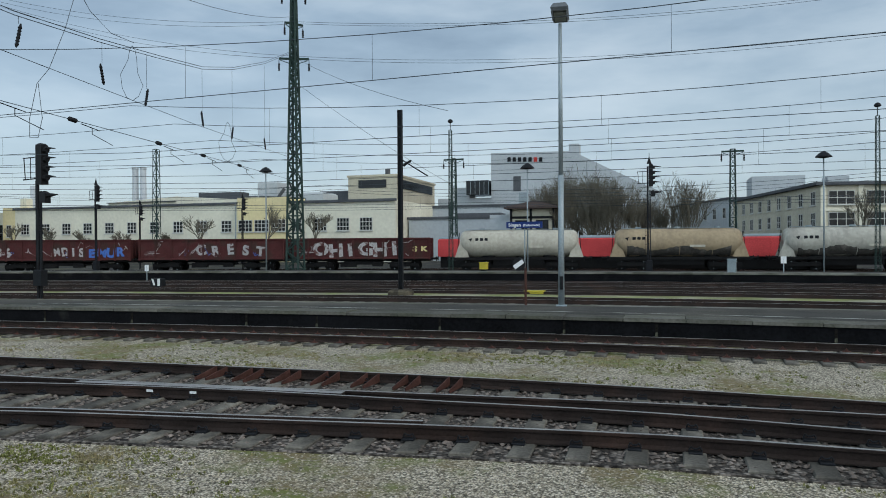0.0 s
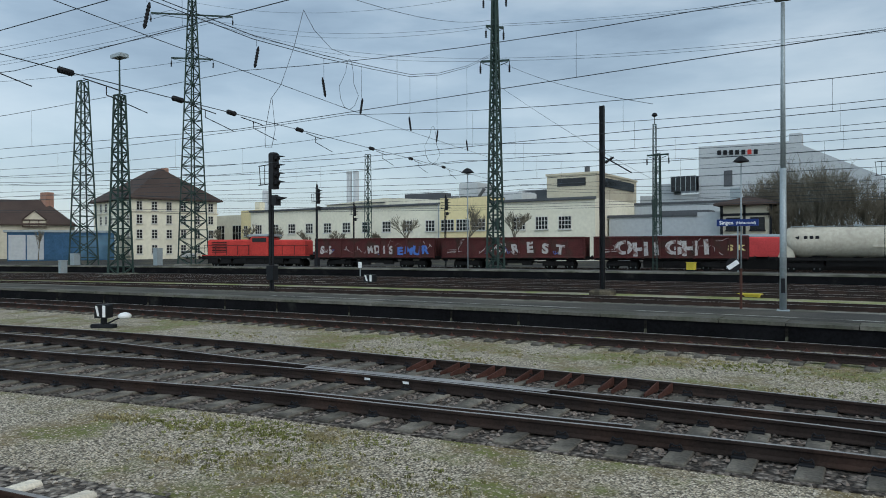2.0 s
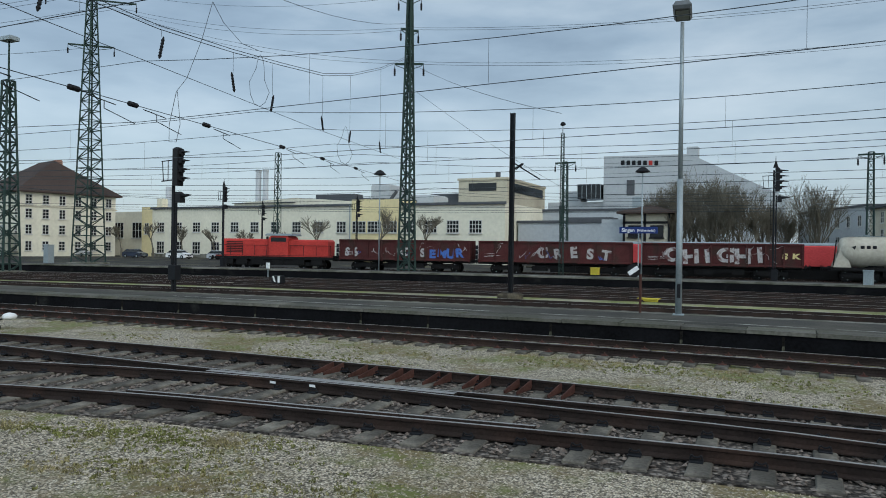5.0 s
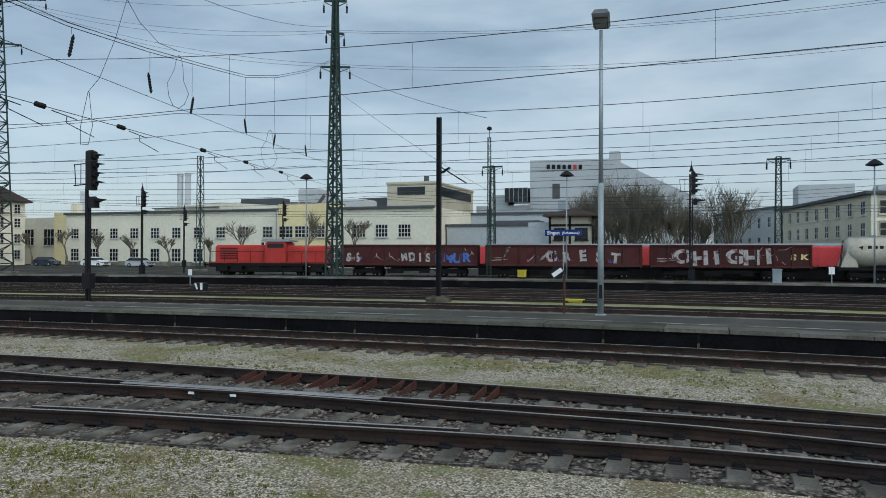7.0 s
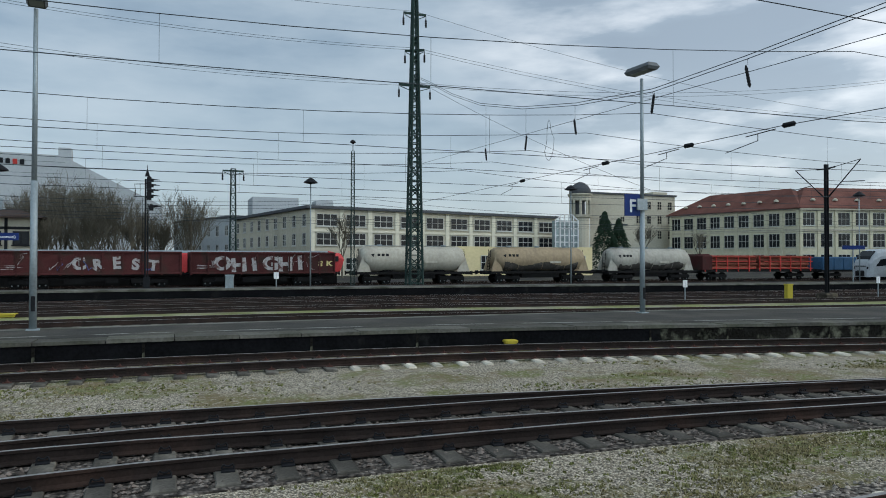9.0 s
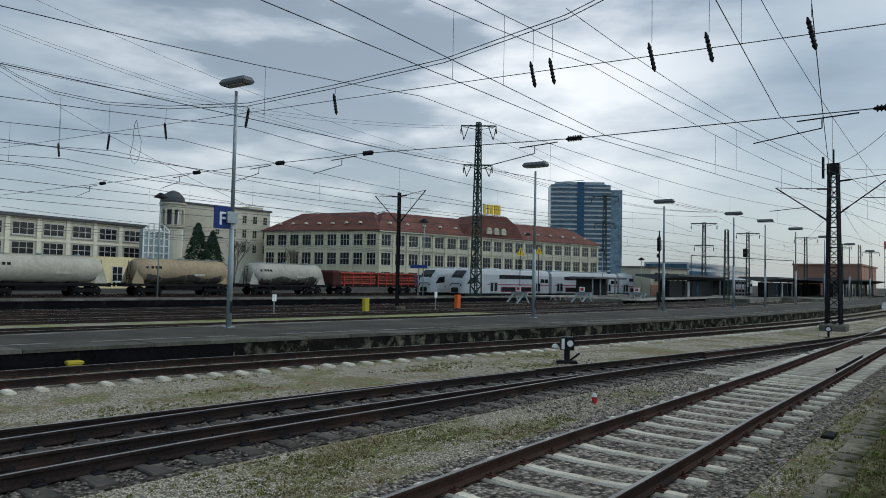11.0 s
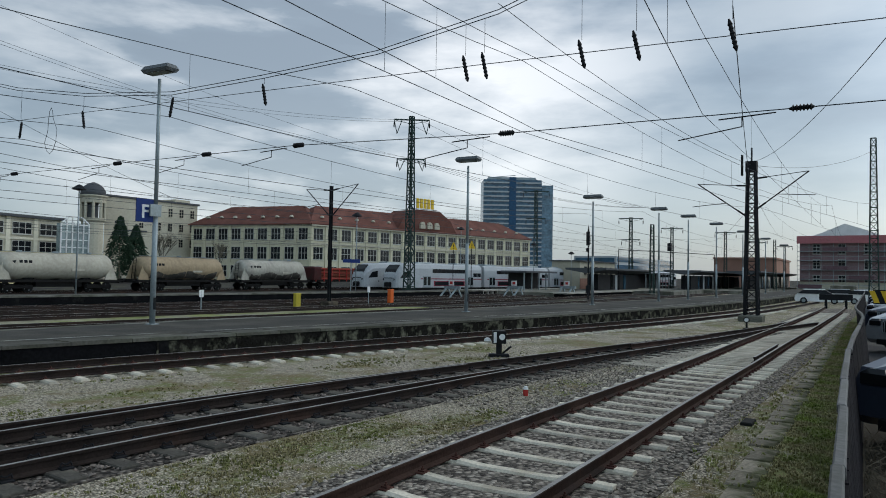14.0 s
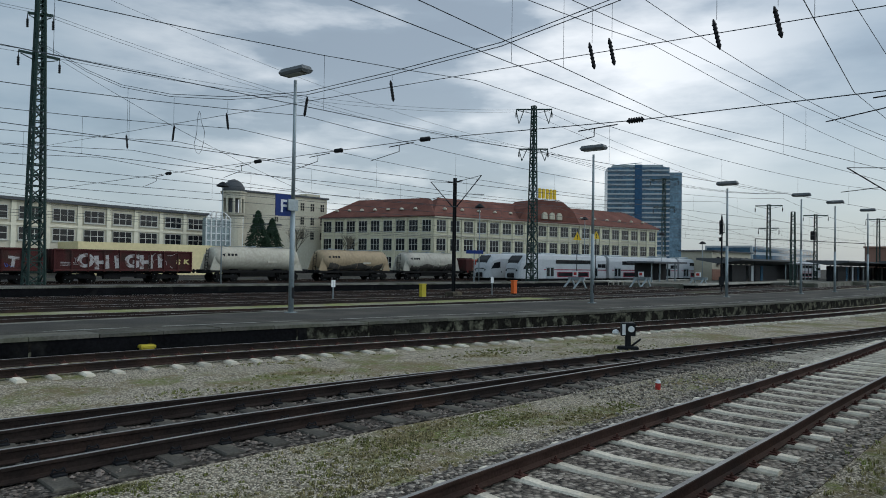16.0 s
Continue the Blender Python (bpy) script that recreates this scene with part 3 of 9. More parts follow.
def spring_mesh():
    """Curved spring clip seen beside a rail foot."""
    s = Shape()
    for y in (-0.12, 0.12):
        pts = [(-0.07, y, 0.03), (-0.05, y, 0.075), (-0.02, y, 0.05), (0.02, y, 0.05), (0.05, y, 0.075), (0.07, y, 0.03)]
        for a, b in zip(pts, pts[1:]):
            s.rod(a, b, 0.011, 5)
        s.chamfered(-0.075, 0.075, y - 0.06, y + 0.06, -0.003, 0.02, 0.006)
    return s.mesh("fastening", M_DARKSTEEL)


SLEEPER_C = sleeper_mesh("sleeper", 0.24, 2.6, M_SLEEPER_C, True)
SLEEPER_W = sleeper_mesh("sleeper", 0.26, 2.5, M_SLEEPER_W)
SLEEPER_L = sleeper_mesh("sleeper", 0.27, 1.0, M_SLEEPER_W)
CLIP, SPRING = clip_mesh(), spring_mesh()


def lay_sleepers(parent, mesh, line, x0, x1, pitch, jitter=0.03, z=-0.155, fasten=None, gauge=0.75, ends=None):
    rnd = random.Random(int(abs(x0) * 10) + 5)
    x = x0
    while x < x1:
        dy = line(x + 0.5) - line(x - 0.5)
        a = math.atan(dy) + rnd.uniform(-0.01, 0.01)
        at = Matrix.Translation((x + rnd.uniform(-jitter, jitter), line(x), z + rnd.uniform(-0.008, 0.004))) @ Matrix.Rotation(a, 4, "Z")
        part("sleeper", mesh, None, parent, m=at)
        if fasten:
            for side in (-gauge, gauge):
                part("fastening", fasten, None, parent, m=at @ Matrix.Translation((0, side if line is not line_1 else math.copysign(gauge_1(x), side), 0.0)))
        x += pitch * math.cos(a)


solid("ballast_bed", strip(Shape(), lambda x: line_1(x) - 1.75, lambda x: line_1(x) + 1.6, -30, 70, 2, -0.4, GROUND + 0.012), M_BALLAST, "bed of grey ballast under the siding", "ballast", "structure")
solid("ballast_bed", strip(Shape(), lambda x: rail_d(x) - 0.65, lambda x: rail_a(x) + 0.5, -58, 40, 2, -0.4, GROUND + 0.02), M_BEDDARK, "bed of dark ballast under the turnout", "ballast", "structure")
M_SAND = material("pale_trodden_sand", (0.33, 0.31, 0.255), 0.95, 0, 0.3, 1.2, 30.0, 0.006, (0.22, 0.2, 0.16), (0.48, 0.66), 1.0)
siding = thing("siding_track", "rusty siding track on pale concrete sleepers", "railway track", kind="structure")
for side in (1, -1):
    rail_part(lambda x: line_1(x) + side * gauge_1(x), -30, 70, siding).data.materials[0] = M_RAILRED
lay_sleepers(siding, SLEEPER_C, line_1, -14, 19, 0.76, fasten=CLIP)
lay_sleepers(siding, SLEEPER_C, line_1, 19.3, 60, 0.42, fasten=CLIP)
solid("sand_fill", strip(Shape(), lambda x: line_1(x) - 0.68, lambda x: line_1(x) + 0.68, 24, 40, 1, -0.3, -0.178), M_SAND, "pale trodden sand between the siding's rails", "gravel", "structure")
solid("sand_fill", strip(Shape(), lambda x: line_1(x) + 0.83, lambda x: max(line_1(x) + 0.9, rail_d(x) - 0.1), 20, 36, 1, -0.3, -0.186), M_SAND, "pale trodden sand beside the siding", "gravel", "structure")

platform_track = thing("platform_track", "rusty track beside the low platform", "railway track", kind="structure")
rail_part(line_2, -110, 160, platform_track, 0.75)
rail_part(line_2, -110, 160, platform_track, -0.75)
lay_sleepers(platform_track, SLEEPER_W, line_2, -42, 4, 0.63, z=-0.16, fasten=CLIP)
lay_sleepers(platform_track, SLEEPER_C, line_2, 4.3, 62, 0.63, z=-0.16, fasten=CLIP)

turnout = thing("turnout_track", "dark rusty turnout with long tarred sleepers", "railway track", kind="structure")
rail_part(rail_a, -58, 43, turnout)
rail_part(rail_b, -58, 16, turnout)
rail_part(rail_c, -58, 16, turnout)
rail_part(rail_d, -58, 43, turnout)
rnd = random.Random(3)
x = -34.0
while x < 36:
    ya, yd = rail_a(x), rail_d(x)
    width = ya - yd + 1.0
    me = Shape().chamfered(-0.13, 0.13, -width / 2 - 0.08, width / 2 - 0.08, -0.2, 0.0, 0.015).mesh("sleeper", M_SLEEPER_W)
    dy = (rail_a(x + 0.5) + rail_d(x + 0.5) - rail_a(x - 0.5) - rail_d(x - 0.5)) / 2
    at = Matrix.Translation((x, (ya + yd) / 2, -0.158 + rnd.uniform(-0.008, 0.004))) @ Matrix.Rotation(math.atan(dy) * 0.8 + rnd.uniform(-0.012, 0.012), 4, "Z")
    part("sleeper", me, None, turnout, m=at)
    for ln in (rail_a, rail_b, rail_c, rail_d):
        if ln in (rail_b, rail_c) and x > 15:
            continue
        part("fastening", SPRING, None, turnout, m=Matrix.Translation((x, ln(x), -0.156)) @ Matrix.Rotation(math.atan(dy), 4, "Z"))
    x += 0.66
# check rails and the rust-red braces of the frog
part("check_rail", Shape().sweep(RAIL, run(lambda x: rail_d(x) + 0.19, -9.0, -2.9, 0.6), 0, (7,)), (M_RAIL, M_RAILTOP), turnout, "short check rail")
part("check_rail", Shape().sweep(RAIL, run(lambda x: rail_a(x) - 0.19, 24, 30, 0.6), 0, (7,)), (M_RAILRED, M_RAILTOP), turnout, "rust-red check rail")
part("check_rail", Shape().sweep(RAIL, run(lambda x: line_1(x) - 0.56, 22.5, 27.5, 0.6), 0, (7,)), (M_RAIL, M_RAILTOP), turnout, "short check rail")
part("frog_casting", Shape().sweep([(-0.1, -0.15), (0.1, -0.15), (0.08, 0.004), (-0.08, 0.004)], run(lambda x: (rail_b(x) + rail_c(x)) / 2, -9.2, -4.6, 0.4), 0, (2,)), (M_RAIL, M_RAILTOP), turnout, "frog with worn steel top")
for k in range(7):
    bx = -7.9 + 0.74 * k
    ya = rail_a(bx)
    s = Shape()
    for dx in (0.0, 0.22):
        s.add([(bx + dx, ya - 0.03, -0.16), (bx + dx - 0.05, ya - 0.6, -0.16), (bx + dx - 0.05, ya - 0.6, -0.11), (bx + dx, ya - 0.03, 0.0),
               (bx + dx + 0.02, ya - 0.03, -0.16), (bx + dx - 0.03, ya - 0.6, -0.16), (bx + dx - 0.03, ya - 0.6, -0.11), (bx + dx + 0.02, ya - 0.03, 0.0)],
              [(0, 1, 2, 3), (7, 6, 5, 4), (0, 4, 5, 1), (3, 2, 6, 7), (1, 5, 6, 2), (0, 3, 7, 4)])
    part("rail_brace", s, M_RUST, turnout, "rust-red steel brace plates")

# tracks of the yard between the two platforms, and the goods line behind
for n, y0 in enumerate((24.9, 29.2, 34.3, 38.6, 42.6)):
    ln = yard_line(y0)
    tr = thing("yard_track", "dark yard track with worn rail heads", "railway track", group="yard tracks", kind="structure")
    rail_part(ln, -150, 160, tr, 0.75, False, 3.0)
    rail_part(ln, -150, 160, tr, -0.75, False, 3.0)
    sl = Shape()
    x = -75.0
    while x < 95:
        y = ln(x)
        sl.box(x - 0.13, x + 0.13, y - 1.25, y + 1.25, -0.3, -0.158)
        x += 0.64
    tagged(part("sleepers", sl, M_SLEEPER_W, tr, "row of dark sleepers"), kind="stuff")
    if n in (2,):
        solid("ballast_bed", strip(Shape(), lambda x: ln(x) - 1.6, lambda x: ln(x) + 1.6, -150, 160, 6, -0.3, -0.164), M_YARD, "dark oily ballast bed", "ballast", "structure")
goods = thing("goods_track", "goods line carrying the freight wagons", "railway track", kind="structure")
rail_part(train_line, -150, 160, goods, 0.75, False, 3.0)
rail_part(train_line, -150, 160, goods, -0.75, False, 3.0)
goods = thing("goods_track", "rearmost line with a parked red railcar", "railway track", kind="structure")
rail_part(lambda x: train_line(x) + 4.6, -150, 160, goods, 0.75, False, 3.0)
rail_part(lambda x: train_line(x) + 4.6, -150, 160, goods, -0.75, False, 3.0)

# strips of dry grass between the yard tracks
for y0, w in ((31.6, 1.25), (27.05, 0.4), (36.4, 0.35), (22.75, 0.2), (33.0, 0.14), (40.6, 0.22), (26.1, 0.12), (44.6, 0.3)):
    ln = yard_line(y0)
    solid("grass_strip", strip(Shape(), lambda x: ln(x) - w * (1 + 0.3 * math.sin(x * 0.37 + y0)), lambda x: ln(x) + w * (1 + 0.25 * math.sin(x * 0.23 - y0)), -130, 42 if y0 > 31 else 60, 2, -0.3, -0.12), M_STRAW, "strip of dry yellowish grass between tracks", "grass", "structure")

# platform one: low, dark wall, wedge that widens to the east
P1_Z = 0.35
M_COPING = material("worn_coping", (0.10, 0.096, 0.08), 0.9, 0, 0.4, 1.5, 14.0, 0.004, (0.08, 0.08, 0.06), (0.45, 0.6), 1.2, island=-0.25)
p1_near = lambda x: line_2(x) + 1.66 + 0.75 * min(1, max(0, (x - 15) / 25))
p1_far = spline([(-130, -1.0), (-70, 11.5), (-40, 17.6), (-22, 19.9), (-3, 21.9), (10, 22.2), (18, 21.8), (28, 20.4), (45, 18.2), (60, 16.9), (100, 15.2), (165, 14.8)])
platform_1 = thing("platform_1", "low station platform with sooty wall and worn paving", "platform", kind="structure")
part("paving", strip(Shape(), lambda x: p1_near(x) + 0.75, lambda x: p1_far(x) - 0.35, -130, 160, 2, 0.0, P1_Z - 0.006), M_PAVE, platform_1)
for k in range(130):
    a, b = -40 + k * 1.5, -38.52 + k * 1.5
    part("coping_slab", strip(Shape(), lambda x: p1_near(x) - 0.05, lambda x: p1_near(x) + 0.75, a, b, 0.75, P1_Z - 0.09, P1_Z + 0.012 * math.sin(k * 1.7)), M_COPING, platform_1)
part("coping", strip(Shape(), lambda x: p1_near(x) - 0.05, lambda x: p1_near(x) + 0.75, -130, -40.02, 2, P1_Z - 0.09, P1_Z), M_CONCRETE, platform_1, "worn concrete coping")
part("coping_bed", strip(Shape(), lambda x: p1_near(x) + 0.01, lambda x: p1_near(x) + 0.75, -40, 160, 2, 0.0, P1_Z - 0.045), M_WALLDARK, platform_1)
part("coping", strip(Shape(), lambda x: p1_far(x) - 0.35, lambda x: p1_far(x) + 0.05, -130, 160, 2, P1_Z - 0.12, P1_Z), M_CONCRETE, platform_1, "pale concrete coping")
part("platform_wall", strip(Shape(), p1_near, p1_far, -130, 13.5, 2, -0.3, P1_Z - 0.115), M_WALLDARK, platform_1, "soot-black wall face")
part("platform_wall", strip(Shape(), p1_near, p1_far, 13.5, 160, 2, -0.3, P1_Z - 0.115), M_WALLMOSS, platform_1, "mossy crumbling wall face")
part("white_line", strip(Shape(), lambda x: p1_near(x) + 1.25, lambda x: p1_near(x) + 1.34, -20, 110, 2, P1_Z - 0.003, P1_Z + 0.001), material("worn_line_paint", (0.30, 0.30, 0.27), 0.9, 0, 0.3, 2.0, 12.0, 0, (0.09, 0.088, 0.075), (0.47, 0.56), 1.1), platform_1, "worn white edge line")

# platform two, farther off
P2_Z = 0.42
p2_near = spline([(-150, 12), (-90, 29.5), (-60, 38), (-40, 42.6), (-20, 45.6), (0, 46.8), (20, 46.4), (45, 43), (70, 40.0), (160, 36)])
p2_far = lambda x: p2_near(x) + 2.6
platform_2 = thing("platform_2", "far low platform with dark wall and pale coping", "platform", kind="structure")
part("paving", strip(Shape(), lambda x: p2_near(x) + 0.7, p2_far, -80, 74, 3, 0.0, P2_Z - 0.006), M_PAVE, platform_2)
part("coping", strip(Shape(), lambda x: p2_near(x) - 0.05, lambda x: p2_near(x) + 0.7, -80, 74, 3, P2_Z - 0.12, P2_Z), M_CONCRETE, platform_2, "pale concrete coping")
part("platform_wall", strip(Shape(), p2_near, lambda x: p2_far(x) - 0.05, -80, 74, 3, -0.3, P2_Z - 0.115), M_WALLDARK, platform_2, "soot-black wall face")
joint = Shape().box(-0.03, 0.03, -0.015, 0.0, -0.2, 0.22).mesh("wall_joint", M_WALLMOSS)
for k in range(30):
    x = -40 + k * 3.1 + 0.5 * math.sin(k * 2.3)
    part("wall_joint", joint, None, platform_1, m=pose(x, p1_near(x), 0.0))


# ---------------------------------------------------------------- masts, lamps, signals
def lattice(s, base, half0, half1, height, panels, leg=0.05, brace=0.022, turn=0.0):
    """Four tapering angle legs with zigzag bracing on each face."""
    bx, by, bz = base
    ca, sa = math.cos(turn), math.sin(turn)

    def corner(k, u):
        h = half0 + (half1 - half0) * u
        x, y = ((-h, -h), (h, -h), (h, h), (-h, h))[k % 4]
        return Vector((bx + ca * x - sa * y, by + sa * x + ca * y, bz + height * u))

    for k in range(4):
        s.beam(corner(k, 0), corner(k, 1), leg, leg)
    for i in range(panels):
        a, b = i / panels, (i + 1) / panels
        for k in range(4):
            p, q = (corner(k, a), corner(k + 1, b)) if (i + k) % 2 else (corner(k + 1, a), corner(k, b))
            s.beam(p, q, brace, brace)
            if panels < 40 or i % 2:
                s.beam(corner(k, b), corner(k + 1, b), brace, brace)
    return s


M_LANTERN = material("lantern_grey_paint", (0.12, 0.13, 0.135), 0.6, 0.1, 0.15, 1.0, 10.0)


def lamp_post(x, y, z, height, head=0.0, label="tall grey platform lamp post with a box lantern", style="box"):
    th = thing("platform_lamp", label, "street lamp", pose(x, y, z, 0, 0, head), group="platform lamps")
    if style == "box":
        part("post", Shape().rod((0, 0, 0), (0, 0, height * 0.45), 0.095, 12, 0.085).rod((0, 0, height * 0.45), (0, 0, height - 0.25), 0.07, 12, 0.055), M_GALV, th, smooth=True)
        part("base_plate", Shape().chamfered(-0.16, 0.16, -0.16, 0.16, 0, 0.03, 0.01), M_GALV, th)
        part("inspection_door", Shape().box(-0.05, 0.05, -0.105, -0.088, 0.5, 0.9), M_DARKSTEEL, th)
        s = Shape().add([(-0.2, -0.58, height - 0.04), (0.2, -0.58, height - 0.04), (0.2, 0.58, height - 0.04), (-0.2, 0.58, height - 0.04),
                         (-0.26, -0.64, height + 0.06), (0.26, -0.64, height + 0.06), (0.26, 0.64, height + 0.06), (-0.26, 0.64, height + 0.06),
                         (-0.18, -0.56, height + 0.2), (0.18, -0.56, height + 0.2), (0.18, 0.56, height + 0.2), (-0.18, 0.56, height + 0.2)],
                        [(3, 2, 1, 0), (8, 9, 10, 11)] + [(k * 4 + a, k * 4 + (a + 1) % 4, k * 4 + 4 + (a + 1) % 4, k * 4 + 4 + a) for k in range(2) for a in range(4)])
        lantern = part("lantern", s, M_LANTERN, th, "flat grey box lantern")
        part("diffuser", Shape().box(-0.17, 0.17, -0.42, 0.42, height - 0.055, height - 0.038), M_GREYW, lantern, "pale diffuser")
    else:
        part("post", Shape().rod((0, 0, 0), (0, 0, height), 0.06, 8, 0.045), M_GALV, th, smooth=True)
        part("lantern", Shape().lathe((0, 0, height - 0.1), [(0, 0.12), (0.08, 0.54), (0.15, 0.5), (0.36, 0.26), (0.46, 0.08)], 10), M_DARKSTEEL, th, "dark mushroom lantern")
    return th


lamp_post(-2.98, 21.45, P1_Z, 8.75, 6)
lamp_b = lamp_post(15.95, 20.95, P1_Z, 8.55, 4)
part("sign", Shape().chamfered(-0.02, 0.02, 0.1, 0.74, 3.42, 4.18, 0.005), M_SIGNBLUE, lamp_b, "blue track-section sign with a white letter F", m=pose(0, 0, 0, 0, 0, 90 - 4))
part("sign_clamp", Shape().chamfered(-0.32, 0.12, -0.14, -0.09, 3.62, 4.02, 0.01), M_GALV, lamp_b, "pale plate on the post")
for i, (lx, ly, lz) in enumerate(((31.5, 17.7, 7.9), (45.6, 16.2, 7.4), (57.5, 15.0, 7.6), (65.0, 14.4, 7.6), (75, 13.9, 7.6), (88, 13.4, 7.6), (104, 13.0, 7.6), (124, 12.8, 7.6))):
    lamp_post(lx, ly, P1_Z, lz - P1_Z, 2)
for lx, ly, h in ((-30.5, 50.0, 7.8), (-9.7, 52.0, 7.5), (10.2, 53.0, 7.6), (32.0, 52, 7.8)):
    lamp_post(lx, ly, GROUND, h + 0.62, 0, "slim grey lamp post with a mushroom lantern", "round")


def lattice_mast(name, x, y, z, h0, h1, height, panels, label, arms=(), turn=0.0, foot=True, paint=None):
    th = thing(name, label, "railway mast", pose(x, y, z), group="catenary masts")
    part("lattice", lattice(Shape(), (0, 0, 0), h0, h1, height, panels, (0.14 if h0 > 0.4 else 0.085) if paint is None else 0.115, 0.075 if h0 > 0.4 else 0.045, turn), paint or M_GREEN, th)
    if foot:
        part("footing", Shape().chamfered(-h0 - 0.3, h0 + 0.3, -h0 - 0.3, h0 + 0.3, -0.5, 0.25, 0.06), M_CONCRETE, th, "concrete footing")
    for az, half, ang in arms:
        c, s_ = math.cos(ang), math.sin(ang)
        p, q = (-half * c, -half * s_, az), (half * c, half * s_, az)
        a = part("cross_arm", Shape().beam((p[0], p[1], p[2] - 0.0), q, 0.12, 0.16).beam((p[0] * 0.9, p[1] * 0.9, p[2] - 0.12), (0, 0, az - 0.5), 0.05, 0.05).beam((q[0] * 0.9, q[1] * 0.9, q[2] - 0.12), (0, 0, az - 0.5), 0.05, 0.05), M_GREEN, th)
        for e in (p, q):
            part("insulator", Shape().lathe((e[0], e[1], e[2] - 0.95), [(0, 0.03), (0.05, 0.1), (0.12, 0.05), (0.2, 0.1), (0.27, 0.05), (0.35, 0.1), (0.42, 0.05), (0.5, 0.1), (0.6, 0.03), (0.9, 0.02)], 8), M_DARKSTEEL, a, "dark ribbed insulator")
    return th


lattice_mast("catenary_mast", -27.45, 49.2, GROUND, 0.52, 0.12, 23.3, 34, "tall green lattice catenary mast with short cross arms", ((17.0, 1.15, 0.4), (19.7, 0.75, 0.9), (22.2, 0.9, 0.4)))
lattice_mast("catenary_mast", 17.7, 51.0, GROUND, 0.52, 0.12, 24.0, 34, "tall green lattice catenary mast with short cross arms", ((15.7, 1.25, 0.0), (18.4, 0.75, -0.5), (21.2, 0.9, 0)))
lattice_mast("catenary_mast", -65.8, 50.0, 0.0, 1.15, 0.25, 30.0, 30, "tall green lattice mast with wide cross arms", ((27.6, 4.3, 0.75), (22.8, 2.2, 0.75)))
lattice_mast("catenary_mast", -77.3, 44.2, -0.2, 1.1, 0.4, 20.9, 18, "bare green lattice mast")
mast_sq = lattice_mast("floodlight_mast", -53.3, 33.5, -0.2, 0.68, 0.3, 14.6, 19, "green lattice mast with a floodlight on a pole")
part("pole", Shape().rod((0, 0, 14.5), (0, 0, 17.6), 0.08, 8, 0.06), M_GREEN, mast_sq)
part("floodlight", Shape().chamfered(-0.65, 0.65, -0.4, 0.4, 17.6, 17.95, 0.1), M_GALV, mast_sq, "pale flat floodlight")
tall_mast = lattice_mast("catenary_mast", 70.0, 47.4, -0.1, 0.48, 0.2, 21.0, 26, "tall green lattice mast with cross arms", ((20.6, 2.1, -0.95), (15.9, 1.7, -0.95)))
for az, half in ((20.6, 2.1), (15.9, 1.7)):
    for e in (-1, 1):
        ux, uy = math.cos(-0.95) * e, math.sin(-0.95) * e
        tip = Vector((ux * (half - 0.35), uy * (half - 0.35), az - 1.7 * half / 2.1))
        part("drop_bracket", Shape().beam((ux * half, uy * half, az), tip, 0.09, 0.09).beam((ux * (half - 0.95), uy * (half - 0.95), az), tip, 0.09, 0.09), M_GREEN, tall_mast)
near_mast = lattice_mast("catenary_mast", 44.75, 6.4, -0.1, 0.34, 0.2, 8.9, 16, "dark lattice mast with cantilevers beside the siding", paint=M_DARKSTEEL)


def post_mast(x, y, z, height, label, w=0.1):
    th = thing("catenary_post", label, "railway mast", pose(x, y, z), group="catenary posts")
    part("post", Shape().box(-w, w, -0.012, 0.012, 0, height).box(-w, -w + 0.02, -0.1, 0.1, 0, height).box(w - 0.02, w, -0.1, 0.1, 0, height), M_DARKSTEEL, th)
    part("footing", Shape().chamfered(-0.5, 0.5, -0.4, 0.4, -0.4, 0.32, 0.1), M_LITTER, th, "concrete footing")
    return th


post_mast(-11.85, 31.2, -0.17, 8.75, "dark steel post on a concrete footing")
post_mast(39.9, 33.8, -0.17, 8.6, "dark steel catenary post with cantilevers")


